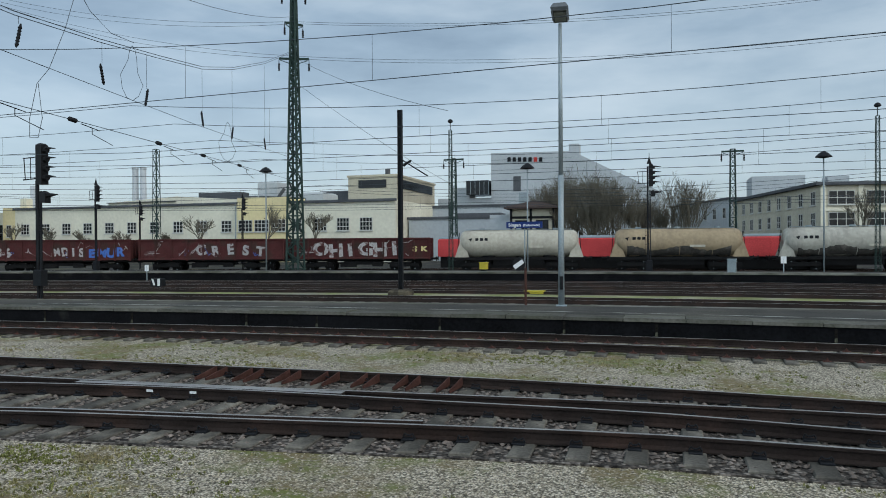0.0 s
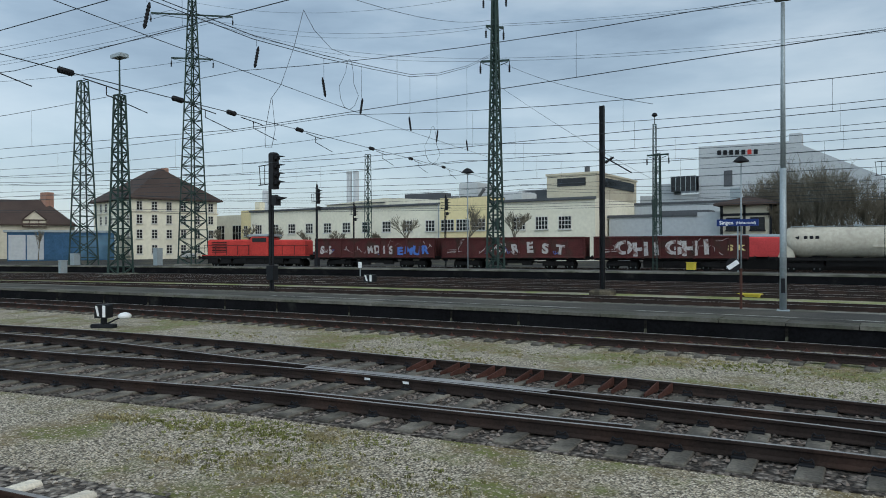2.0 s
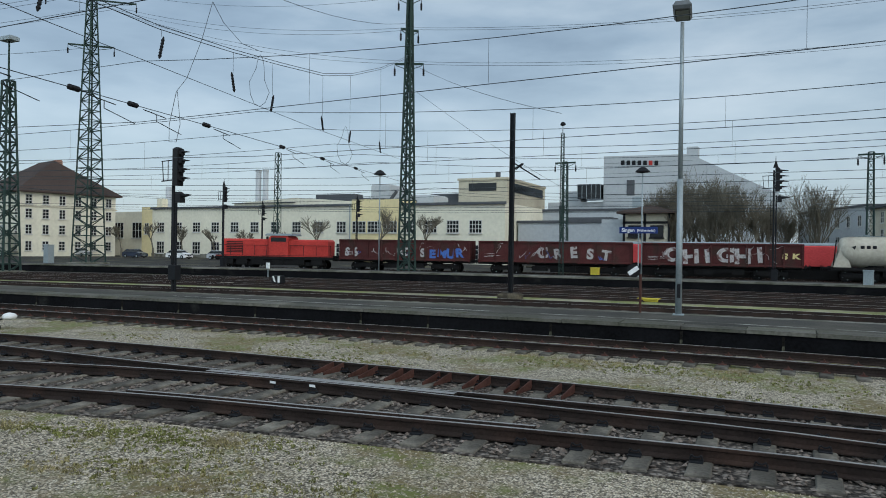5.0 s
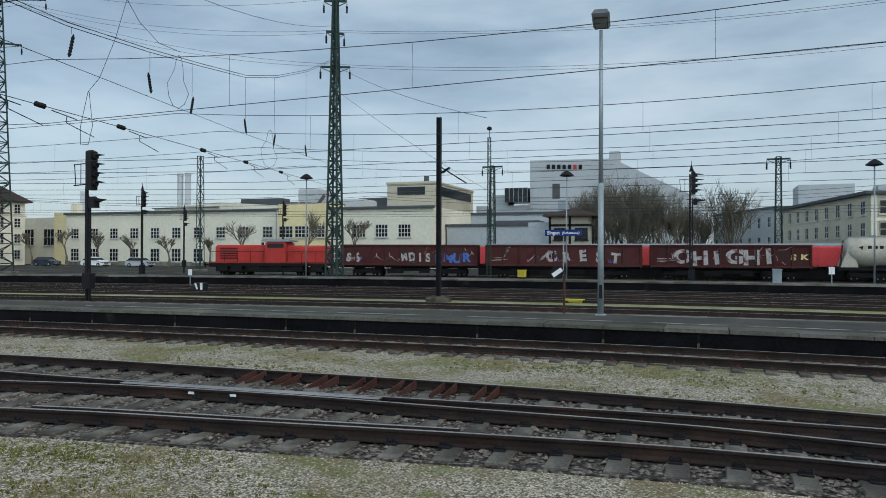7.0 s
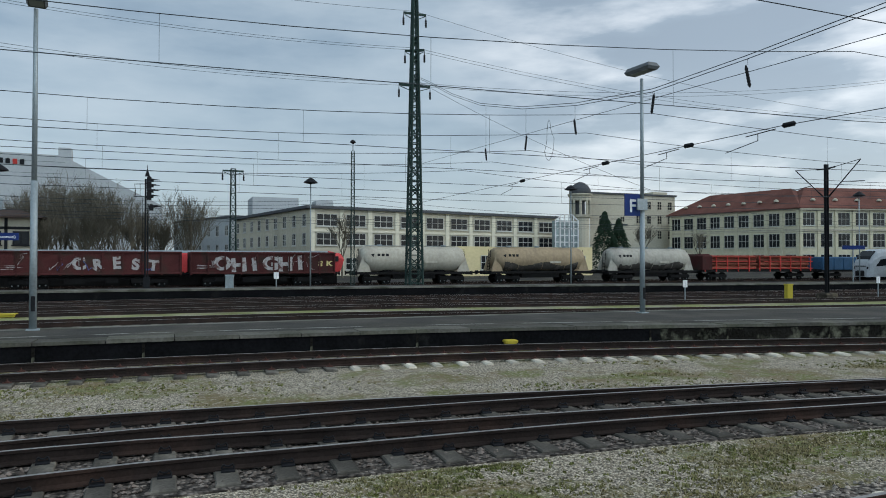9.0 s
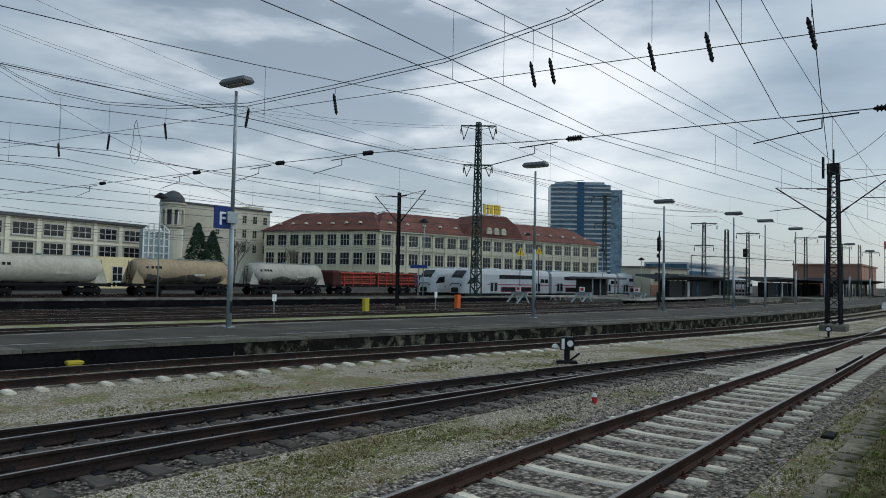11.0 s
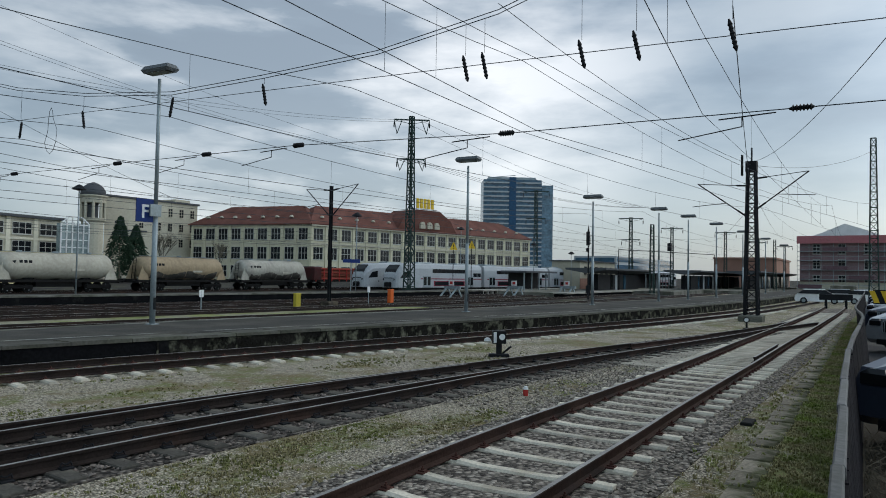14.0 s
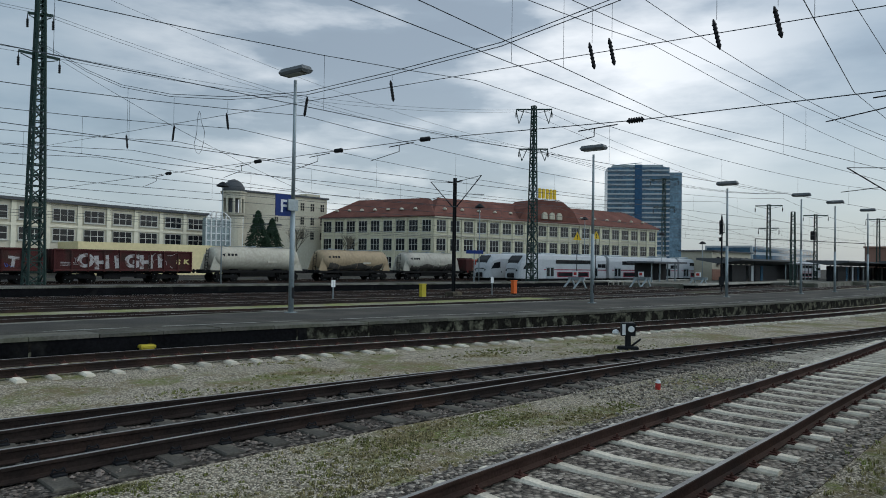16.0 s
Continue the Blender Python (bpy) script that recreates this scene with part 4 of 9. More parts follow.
def light_signal(x, y, z, height, scale, label, turn=0.0, peak=True):
    th = thing("light_signal", label, "railway signal", pose(x, y, z, 0, 0, turn), group="light signals")
    h, k = height, scale
    part("post", Shape().rod((-0.09 * k, 0, 0), (-0.09 * k, 0, h - 0.3 * k), 0.075 * k, 8).rod((0.09 * k, 0, 0), (0.09 * k, 0, h - 2.3 * k), 0.06 * k, 6), M_DARKSTEEL, th)
    box = part("signal_box", Shape().chamfered(0.0, 0.34 * k, -0.2 * k, 0.2 * k, h - 2.0 * k, h - 0.1 * k, 0.08 * k), M_BLACK, th, "black signal screen")
    for i in range(4):
        zz = h - 0.4 * k - i * 0.43 * k
        part("hood", Shape().rod((0.33 * k, 0, zz), (0.5 * k, 0, zz), 0.16 * k, 8, 0.14 * k).rod((0.4 * k, 0, zz + 0.08 * k), (0.98 * k, 0, zz + 0.04 * k), 0.08 * k, 6, 0.015), M_BLACK, box)
    sub = part("lower_signal", Shape().chamfered(0.16 * k, 0.5 * k, -0.17 * k, 0.17 * k, h - 2.85 * k, h - 2.3 * k, 0.12 * k), M_BLACK, th, "black lower signal lamp")
    part("hood", Shape().rod((0.45 * k, 0, h - 2.5 * k), (1.1 * k, 0, h - 2.48 * k), 0.13 * k, 8, 0.02), M_BLACK, sub)
    if peak:
        part("top_board", Shape().prism([(-0.2 * k, 0), (0.2 * k, 0), (0.0, 0.65 * k)], (0.03 * k, -0.05, h - 0.1 * k), (0.03 * k, 0.05, h - 0.1 * k)).rod((0.03 * k, 0, h + 0.4 * k), (0.03 * k, 0, h + 0.8 * k), 0.02, 5), M_BLACK, th, "pointed top board")
    part("bracket", Shape().beam((-0.95 * k, 0, h - 0.75 * k), (0, 0, h - 0.7 * k), 0.04, 0.04).beam((-0.9 * k, 0, h - 0.75 * k), (-0.82 * k, 0, h - 1.75 * k), 0.03, 0.03).beam((-0.95 * k, 0, h - 1.75 * k), (0, 0, h - 1.7 * k), 0.05, 0.05).beam((-0.5 * k, 0, h - 0.75 * k), (-0.5 * k, 0, h - 1.75 * k), 0.025, 0.025), M_DARKSTEEL, th)
    lad = Shape()
    for dx in (-0.32 * k, -0.14 * k):
        lad.rod((dx, 0.1, 0.8), (dx, 0.1, h - 1.8 * k), 0.015, 4)
    for r in range(int((h - 2.6 * k) / 0.3)):
        lad.rod((-0.32 * k, 0.1, 0.9 + 0.3 * r), (-0.14 * k, 0.1, 0.9 + 0.3 * r), 0.012, 4)
    part("ladder", lad, M_DARKSTEEL, th)
    part("cabinet", Shape().chamfered(-0.22 * k, 0.26 * k, -0.18, 0.18, 0.6, 1.35, 0.03), M_DARKSTEEL, th, "dark switch cabinet")
    return th


light_signal(-27.7, 25.8, -0.17, 7.3, 1.0, "black multi-lamp light signal on a steel post", 0, False)
light_signal(-43.6, 46.0, GROUND, 7.5, 0.7, "black light signal with hooded lamps")
light_signal(-51.3, 60.0, 0.0, 6.7, 0.62, "black light signal with hooded lamps")
light_signal(-39.2, 60.0, 0.0, 7.0, 0.62, "black light signal with hooded lamps")
light_signal(-1.0, 49.6, GROUND, 7.9, 0.8, "black light signal with hooded lamps and brackets")


# ---------------------------------------------------------------- rolling stock
def wheelset_mesh():
    """Axle with two flanged wheels whose discs carry balance holes."""
    s = Shape().rod((0, -1.0, 0), (0, 1.0, 0), 0.08, 8)
    for y, f in ((-0.82, 1), (0.69, -1)):
        s.rod((0, y, 0), (0, y + 0.13, 0), 0.46, 20)
        fl = y + 0.13 if f > 0 else y - 0.03
        s.rod((0, fl, 0), (0, fl + 0.03, 0), 0.49, 20)
        for k in range(4):
            a = k * math.pi / 2
            yy = y - 0.005 if y < 0 else y + 0.13
            s.rod((0.28 * math.cos(a), yy, 0.28 * math.sin(a)), (0.28 * math.cos(a), yy + 0.005, 0.28 * math.sin(a)), 0.05, 8, mi=1)
    return s.mesh("wheelset", M_UNDER, M_GALV)


WHEELSET, WHEELSETS = wheelset_mesh(), []


def bogie(parent, x):
    bg = part("bogie", Shape().chamfered(x - 1.25, x + 1.25, -1.05, -0.93, 0.38, 0.72, 0.08).chamfered(x - 1.25, x + 1.25, 0.93, 1.05, 0.38, 0.72, 0.08).box(x - 0.2, x + 0.2, -0.95, 0.95, 0.4, 0.75), M_UNDER, parent, "sooty bogie")
    for wx in (x - 0.9, x + 0.9):
        WHEELSETS.append(part("wheelset", WHEELSET, None, bg, m=pose(wx, 0, 0.46)))


def buffers(s, length, z=1.05):
    for e in (-1, 1):
        for y in (-0.87, 0.87):
            s.rod((e * length / 2, y, z), (e * (length / 2 + 0.5), y, z), 0.09, 8)
            s.rod((e * (length / 2 + 0.5), y, z), (e * (length / 2 + 0.56), y, z), 0.2, 10)
        s.box(e * length / 2 - 0.05, e * length / 2 + 0.05, -1.25, 1.25, 0.85, 1.2)
    return s


def letters(text, size, mat, parent, m, width=1.0, name="lettering", depth=0.004, fat=0.02):
    cu = bpy.data.curves.new(name, "FONT")
    cu.body, cu.size, cu.extrude, cu.align_x = text, size, depth, "CENTER"
    cu.offset = size * fat
    tmp = bpy.data.objects.new(name, cu)
    scene.collection.objects.link(tmp)
    bpy.context.view_layer.update()
    me = bpy.data.meshes.new_from_object(tmp.evaluated_get(bpy.context.evaluated_depsgraph_get()))
    bpy.data.objects.remove(tmp)
    me.materials.clear()
    me.materials.append(mat)
    ob = new(name, me)
    ob.parent = parent
    ob.matrix_basis = m @ Matrix.Diagonal((width, 1, 1, 1))
    return ob


M_GRAFW = material("worn_white_spray", (0.36, 0.35, 0.34), 0.8, 0, 0.3, 1.5, 12.0, 0, (0.10, 0.05, 0.045), (0.5, 0.6), 1.6)
M_GRAFB = material("worn_blue_spray", (0.06, 0.14, 0.40), 0.8, 0, 0.3, 1.5, 12.0, 0, (0.07, 0.045, 0.06), (0.52, 0.62), 1.6)
M_GRAFY = material("yellow_spray_paint", (0.55, 0.48, 0.22), 0.8, 0, 0.3, 1.5, 12.0)
FRONT = Matrix.Rotation(radians(90), 4, "X")


def gondola(length, label):
    th = thing("open_wagon", label, "freight wagon", group="wagons of the goods train")
    L, z0, z1 = length, 1.15, 2.86
    under = Shape().box(-L / 2, L / 2, -0.6, 0.6, 0.85, 1.12).box(-L / 2, L / 2, -1.35, -1.25, 0.95, 1.18).box(-L / 2, L / 2, 1.25, 1.35, 0.95, 1.18)
    under.box(-1.6, 1.6, -1.1, 1.1, 0.55, 0.85)
    part("underframe", buffers(under, L), M_UNDER, th, "sooty underframe with buffers")
    body = Shape()
    for y in (-1.4, 1.34):
        body.box(-L / 2, L / 2, y, y + 0.06, z0, z1)
    for e in (-L / 2, L / 2 - 0.06):
        body.box(e, e + 0.06, -1.34, 1.34, z0, z1)
    body.box(-L / 2 + 0.06, L / 2 - 0.06, -1.34, 1.34, z0, z0 + 0.08)
    part("body", body, M_BROWNW, th, "weathered ox-blood body panels")
    n = 9
    for i in range(n + 1):
        px = -L / 2 + 0.05 + (L - 0.1) * i / n
        for y in (-1.47, 1.4):
            part("stanchion", Shape().box(px - 0.06, px + 0.06, y - 0.03, y + 0.07, 1.0, z1 - 0.02), M_BROWNW, th)
    for z in (z1 - 0.02, z0 - 0.02):
        s = Shape()
        for y in (-1.5, 1.36):
            s.chamfered(-L / 2 - 0.03, L / 2 + 0.03, y, y + 0.14, z - 0.06, z + 0.07, 0.02)
        part("rim", s, M_BROWNW, th)
    for e in (-1, 1):
        s = Shape()
        for k in range(4):
            s.box(e * L / 2 + (0 if e > 0 else -0.08), e * L / 2 + (0.08 if e > 0 else 0), -1.2 + k * 0.75, -1.1 + k * 0.75, z0, z1)
        part("end_rib", s, M_BROWNW, th)
    for x in (-L / 2 + 2.3, L / 2 - 2.3):
        bogie(th, x)
    for px, pz, w2 in ((-3.6, 0.42, 0.5), (-1.2, 0.36, 0.7), (1.4, 0.4, 0.45), (3.4, 0.36, 0.6)):
        part("brake_gear", Shape().chamfered(px - w2, px + w2, -1.15, -0.7, pz, pz + 0.42, 0.06).rod((px - w2 - 0.5, -1.0, pz + 0.3), (px + w2 + 0.5, -1.0, pz + 0.3), 0.05, 6), M_UNDER, th)
    part("side_rail", Shape().rod((-5.2, -1.28, 1.3), (5.2, -1.28, 1.3), 0.03, 5).rod((-5.2, -1.28, 1.55), (-4.4, -1.28, 1.55), 0.03, 5), M_GALV, th)
    part("data_panel", Shape().box(-L / 2 + 0.5, -L / 2 + 1.6, -1.415, -1.402, 1.75, 1.8).box(-L / 2 + 0.5, -L / 2 + 1.9, -1.415, -1.402, 1.62, 1.66).box(-L / 2 + 0.5, -L / 2 + 1.3, -1.415, -1.402, 1.5, 1.54), M_GRAFW, th, "small white stencilled bars")
    return th


gondola_1 = gondola(12.2, "ox-blood open wagon with white and blue graffiti")
gondola_2 = gondola(13.1, "ox-blood open wagon with spaced white graffiti letters")
gondola_3 = gondola(12.2, "ox-blood open wagon with large white graffiti letters")


def graffiti(wagon, text, size, x, z, mat, width, spread=0.0, seed=1):
    rr = random.Random(seed)
    for i, ch in enumerate(text):
        if ch == " ":
            continue
        m = Matrix.Translation((x + i * spread, -1.412, z + rr.uniform(-0.1, 0.08))) @ FRONT @ Matrix.Rotation(rr.uniform(-0.2, 0.2), 4, "Z")
        tagged(letters(ch, size * rr.uniform(0.92, 1.1), mat, wagon, m, width * rr.uniform(0.9, 1.1), "graffiti", 0.004, 0.05), "spray-painted letter")


graffiti(gondola_1, "MDIS", 0.95, -0.3, 1.45, M_GRAFW, 0.9, 0.7, 2)
graffiti(gondola_1, "EMUR", 1.0, 2.7, 1.4, M_GRAFB, 1.1, 0.82, 3)
graffiti(gondola_1, "S6", 1.0, -5.4, 1.5, M_GRAFW, 0.9, 0.8, 4)
graffiti(gondola_2, "CREST", 1.15, -0.9, 1.5, M_GRAFW, 1.0, 1.32, 5)
graffiti(gondola_3, "OHIGHI", 1.5, -3.5, 1.4, M_GRAFW, 1.15, 1.3, 6)
graffiti(gondola_3, "SK", 0.6, 4.75, 1.75, M_GRAFY, 1.4, 0.8, 7)
rg = random.Random(41)
for wagon in (gondola_1, gondola_2, gondola_3):
    for k in range(9):
        gx, gz = rg.uniform(-5.4, 5.2), rg.uniform(1.45, 2.5)
        pts = [(gx, 0, gz)]
        for j in range(rg.randint(4, 8)):
            pts.append((pts[-1][0] + rg.uniform(-0.1, 0.3), 0, min(2.7, max(1.35, pts[-1][2] + rg.uniform(-0.4, 0.4)))))
        part("spray_tag", Shape().tube(pts, rg.uniform(0.015, 0.032)), rg.choice((M_GRAFW, M_GRAFW, M_GRAFB)), wagon, "scrawled spray tag", m=Matrix.Translation((0, -1.405, 0)))


def silo_wagon(mat, label, sooty=True):
    th = thing("silo_wagon", label, "freight wagon", group="wagons of the goods train")
    L, R = 11.4, 1.22
    zc = 2.33
    part("underframe", buffers(Shape().box(-L / 2, L / 2, -0.7, 0.7, 0.9, 1.12).box(-L / 2, L / 2, -1.3, -1.2, 0.92, 1.15).box(-L / 2, L / 2, 1.2, 1.3, 0.92, 1.15).box(-2.2, 2.0, -1.0, 1.0, 0.5, 0.9), L), M_UNDER, th, "sooty underframe with buffers")
    # lying cylinder whose ends are cut back below
    n, rings = 28, [(-5.15, 0.55), (-5.0, 0.84), (-4.75, 0.97), (-4.4, 1.0), (-2.2, 1.0), (0, 1.0), (2.2, 1.0), (4.4, 1.0), (4.75, 0.97), (5.0, 0.84), (5.15, 0.55)]
    s = Shape()
    v = []
    for rx, k in rings:
        for i in range(n):
            a = 2 * math.pi * i / n
            y, z = R * k * math.cos(a), R * 0.98 * k * math.sin(a)
            lean = 0.55 * max(0.0, -z / R) * (1 if abs(rx) > 4.0 else 0) * (1 if rx < 0 else -1)
            v.append((rx + lean, y, zc + z))
    f = [(k * n + i, (k + 1) * n + i, (k + 1) * n + (i + 1) % n, k * n + (i + 1) % n) for k in range(len(rings) - 1) for i in range(n)] + [tuple(range(n)), tuple((len(rings) - 1) * n + i for i in range(n))[::-1]]
    s.add(v, f)
    part("tank", s, mat, th, smooth=True)
    for hx in (-3.0, 0.0, 3.0):
        part("hopper", Shape().rod((hx, 0, 1.5), (hx, 0, 0.7), 0.62, 12, 0.2), M_UNDER, th, "sooty discharge hopper")
    for wx in (-2.6, 0.1, 2.7):
        ring = Shape()
        for i in range(n):
            a, b = 2 * math.pi * i / n, 2 * math.pi * (i + 1) / n
            ring.add([(wx + d, r * math.cos(c), zc + r * math.sin(c)) for c in (a, b) for d in (-0.03, 0.03) for r in (R + 0.012,)], [(0, 1, 3, 2)])
        part("weld_band", ring, mat, th)
    for e in (-1, 1):
        for y in (-0.95, 0.95):
            part("end_brace", Shape().add([(e * 5.55, y - 0.05, 1.15), (e * 4.3, y - 0.05, 1.15), (e * 4.75, y - 0.05, 2.5), (e * 5.05, y - 0.05, 2.6), (e * 5.55, y + 0.05, 1.15), (e * 4.3, y + 0.05, 1.15), (e * 4.75, y + 0.05, 2.5), (e * 5.05, y + 0.05, 2.6)], [(0, 1, 2, 3), (7, 6, 5, 4), (0, 4, 5, 1), (1, 5, 6, 2), (2, 6, 7, 3), (3, 7, 4, 0)]), mat, th, "sloping end plate")
        lad = Shape()
        for y in (-0.25, 0.25):
            lad.beam((e * 5.45, y, 1.1), (e * 5.25, y, 3.3), 0.04, 0.04)
        for k in range(7):
            lad.beam((e * (5.43 - 0.027 * k), -0.25, 1.3 + 0.3 * k), (e * (5.43 - 0.027 * k), 0.25, 1.3 + 0.3 * k), 0.03, 0.03)
        part("ladder", lad, M_UNDER, th)
    walkway = Shape().box(-4.6, 4.6, -0.28, 0.28, zc + R + 0.01, zc + R + 0.05)
    for hx in (-3.2, 0, 3.2):
        walkway.rod((hx, 0, zc + R - 0.03), (hx, 0, zc + R + 0.14), 0.24, 12)
    part("walkway", walkway, M_GALV, th, "roof walkway with hatches")
    part("discharge_pipe", Shape().rod((-4.4, -0.9, 0.95), (4.4, -0.9, 0.95), 0.07, 8).rod((-2.6, -0.3, 0.6), (-2.6, -0.3, 1.3), 0.35, 10, 0.6).rod((2.6, -0.3, 0.6), (2.6, -0.3, 1.3), 0.35, 10, 0.6), M_UNDER, th)
    part("data_panel", Shape().box(0.9, 2.1, -1.245, -1.1, 1.95, 2.15), M_TANKW, th, "pale data panel")
    for k in range(3):
        part("owner_mark", Shape().chamfered(-3.72 + k * 0.4, -3.46 + k * 0.4, -R + 0.03, -R + 0.25, zc + 0.2, zc + 0.5, 0.03), M_DARKSTEEL, th, "dark owner's mark shown as plain blocks")
    part("owner_mark", Shape().rod((-4.15, -R + 0.25, zc + 0.36), (-4.15, -R + 0.02, zc + 0.36), 0.19, 3), M_DARKSTEEL, th, "dark triangular owner's mark")
    # soot and underside shade painted as one dark band between the end plates
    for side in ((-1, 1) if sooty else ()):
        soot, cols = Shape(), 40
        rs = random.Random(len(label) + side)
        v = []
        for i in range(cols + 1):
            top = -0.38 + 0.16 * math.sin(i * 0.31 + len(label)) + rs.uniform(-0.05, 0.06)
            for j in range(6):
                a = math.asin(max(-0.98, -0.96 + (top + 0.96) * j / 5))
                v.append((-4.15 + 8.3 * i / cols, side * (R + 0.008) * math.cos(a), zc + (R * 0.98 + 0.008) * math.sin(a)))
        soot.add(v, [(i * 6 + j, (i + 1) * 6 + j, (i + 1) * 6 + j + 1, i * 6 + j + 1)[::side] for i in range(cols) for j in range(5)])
        part("soot_crust", soot, M_SOOTSHADE, th, "ragged soot and painted shade on the lower flank", smooth=True)
    for x in (-L / 2 + 2.0, L / 2 - 2.0):
        bogie(th, x)
    return th


tank_1 = silo_wagon(M_TANKW, "grimy cream silo wagon", False)
tank_2 = silo_wagon(M_TANKB, "beige silo wagon with a dark lower half")
tank_3 = silo_wagon(M_TANKG, "grey silo wagon streaked with cement dust")


def stake_wagon():
    th = thing("stake_wagon", "red stake wagon loaded with stacked timber", "freight wagon", group="wagons of the goods train")
    L = 16.4
    part("underframe", buffers(Shape().box(-L / 2, L / 2, -1.3, 1.3, 0.95, 1.2), L), M_UNDER, th)
    part("bulkhead", Shape().chamfered(-L / 2 - 0.05, -L / 2 + 1.3, -1.45, 1.45, 1.2, 2.95, 0.25), M_BROWNW, th, "dark brown end bulkhead")
    for k in range(11):
        x = -L / 2 + 0.4 + k * (L - 0.8) / 10
        for y in (-1.38, 1.3):
            part("stake", Shape().box(x - 0.06, x + 0.06, y, y + 0.08, 1.0, 2.75), M_RED, th)
    for z in (1.3, 2.1, 2.6):
        s = Shape()
        for y in (-1.36, 1.31):
            s.box(-L / 2, -L / 2 + 7.6, y, y + 0.05, z, z + 0.07).box(L / 2 - 7.6, L / 2, y, y + 0.05, z, z + 0.07)
        part("side_rail", s, M_RED, th)
    rr = random.Random(8)
    logs = Shape()
    for stack in (-1, 1):
        for i in range(9):
            for k in range(7):
                y = -1.12 + i * 0.28 + (0.14 if k % 2 else 0)
                c = stack * 4.0
                r = rr.uniform(0.1, 0.15)
                logs.rod((c - 3.7 + rr.uniform(-0.1, 0.1), y, 1.36 + k * 0.22), (c + 3.7 + rr.uniform(-0.1, 0.1), y, 1.36 + k * 0.22), r, 7)
    tagged(part("timber", logs, material("reddish_timber", (0.22, 0.07, 0.045), 0.9, 0, 0.3, 1.0, 10.0, island=0.5), th, "stacked reddish timber"), kind="stuff")
    for x in (-L / 2 + 2.4, L / 2 - 2.4):
        bogie(th, x)
    return th


stakes = stake_wagon()


def box_wagon():
    th = thing("tarpaulin_wagon", "dull blue covered wagon", "freight wagon", group="wagons of the goods train")
    L = 11.6
    part("underframe", buffers(Shape().box(-L / 2, L / 2, -1.3, 1.3, 0.9, 1.15), L), M_UNDER, th)
    part("body", Shape().chamfered(-L / 2, L / 2, -1.4, 1.4, 1.15, 2.7, 0.12), M_BLUE, th)
    for k in range(8):
        x = -L / 2 + 0.3 + k * (L - 0.6) / 7
        part("rib", Shape().box(x - 0.05, x + 0.05, -1.46, -1.4, 1.15, 2.55), M_BLUE, th)
    for x in (-L / 2 + 2.2, L / 2 - 2.2):
        bogie(th, x)
    return th


blue_wagon = box_wagon()


def shunter():
    th = thing("diesel_shunter", "bright red diesel shunting locomotive with a dark underframe", "locomotive", group="wagons of the goods train")
    L = 11.6
    part("underframe", buffers(Shape().box(-L / 2, L / 2, -1.35, 1.35, 0.95, 1.32).chamfered(-2.4, 2.4, -1.2, 1.2, 0.4, 0.95, 0.05), L), M_UNDER, th, "dark frame with fuel tank")
    part("long_hood", Shape().chamfered(-L / 2 + 0.5, -0.5, -1.0, 1.0, 1.32, 2.86, 0.14), M_RED, th)
    part("short_hood", Shape().chamfered(1.4, L / 2 - 0.6, -1.0, 1.0, 1.32, 2.82, 0.14), M_RED, th)
    cab = part("cab", Shape().chamfered(-0.5, 1.4, -1.3, 1.3, 1.32, 3.2, 0.2), M_RED, th, "red driver's cab")
    part("cab_window", Shape().chamfered(-0.3, 1.2, -1.325, -1.29, 2.6, 3.0, 0.02), M_GLASS, cab)
    part("cab_window", Shape().box(-0.53, -0.49, -1.0, 1.0, 2.9, 3.1), M_GLASS, cab)
    part("roof", Shape().chamfered(-0.85, 1.75, -1.3, 1.3, 3.16, 3.36, 0.08), M_GALV, cab, "grey cab roof")
    grille = Shape()
    for k in range(7):
        grille.box(-L / 2 + 0.95, -L / 2 + 2.6, -1.03, -0.99, 1.55 + k * 0.16, 1.63 + k * 0.16)
    part("grille", grille, M_BLACK, th, "black radiator grille")
    for x in (-2.5, -1.3, 2.2, 3.4, 4.5):
        part("hood_door", Shape().chamfered(x - 0.52, x + 0.52, -1.03, -0.99, 1.45, 2.5, 0.02), M_RED, th)
    rail = Shape()
    for y in (-1.3, 1.3):
        rail.rod((-L / 2 + 0.2, y, 2.25), (-0.6, y, 2.25), 0.025, 6).rod((1.5, y, 2.25), (L / 2 - 0.2, y, 2.25), 0.025, 6)
        for x in (-5.5, -4.3, -3.1, -1.9, -0.7, 1.6, 2.9, 4.2, 5.5):
            rail.rod((x, y, 1.32), (x, y, 2.25), 0.022, 6)
    part("handrail", rail, M_DARKSTEEL, th)
    part("step_rail", Shape().box(-L / 2, L / 2, -1.362, -1.35, 1.22, 1.28), M_RED, th, "red frame stripe")
    part("exhaust", Shape().rod((-1.2, 0, 2.8), (-1.2, 0, 3.1), 0.12, 8), M_DARKSTEEL, th)
    for x in (-4.6, -3.2, -1.6, 0.4, 2.4, 4.2):
        part("side_tank", Shape().chamfered(x - 0.55, x + 0.55, -1.3, -0.9, 0.45, 0.98, 0.06), M_UNDER, th, "dark equipment box")
    for x in (-L / 2 + 2.2, L / 2 - 2.2):
        bogie(th, x)
    return th


loco = shunter()

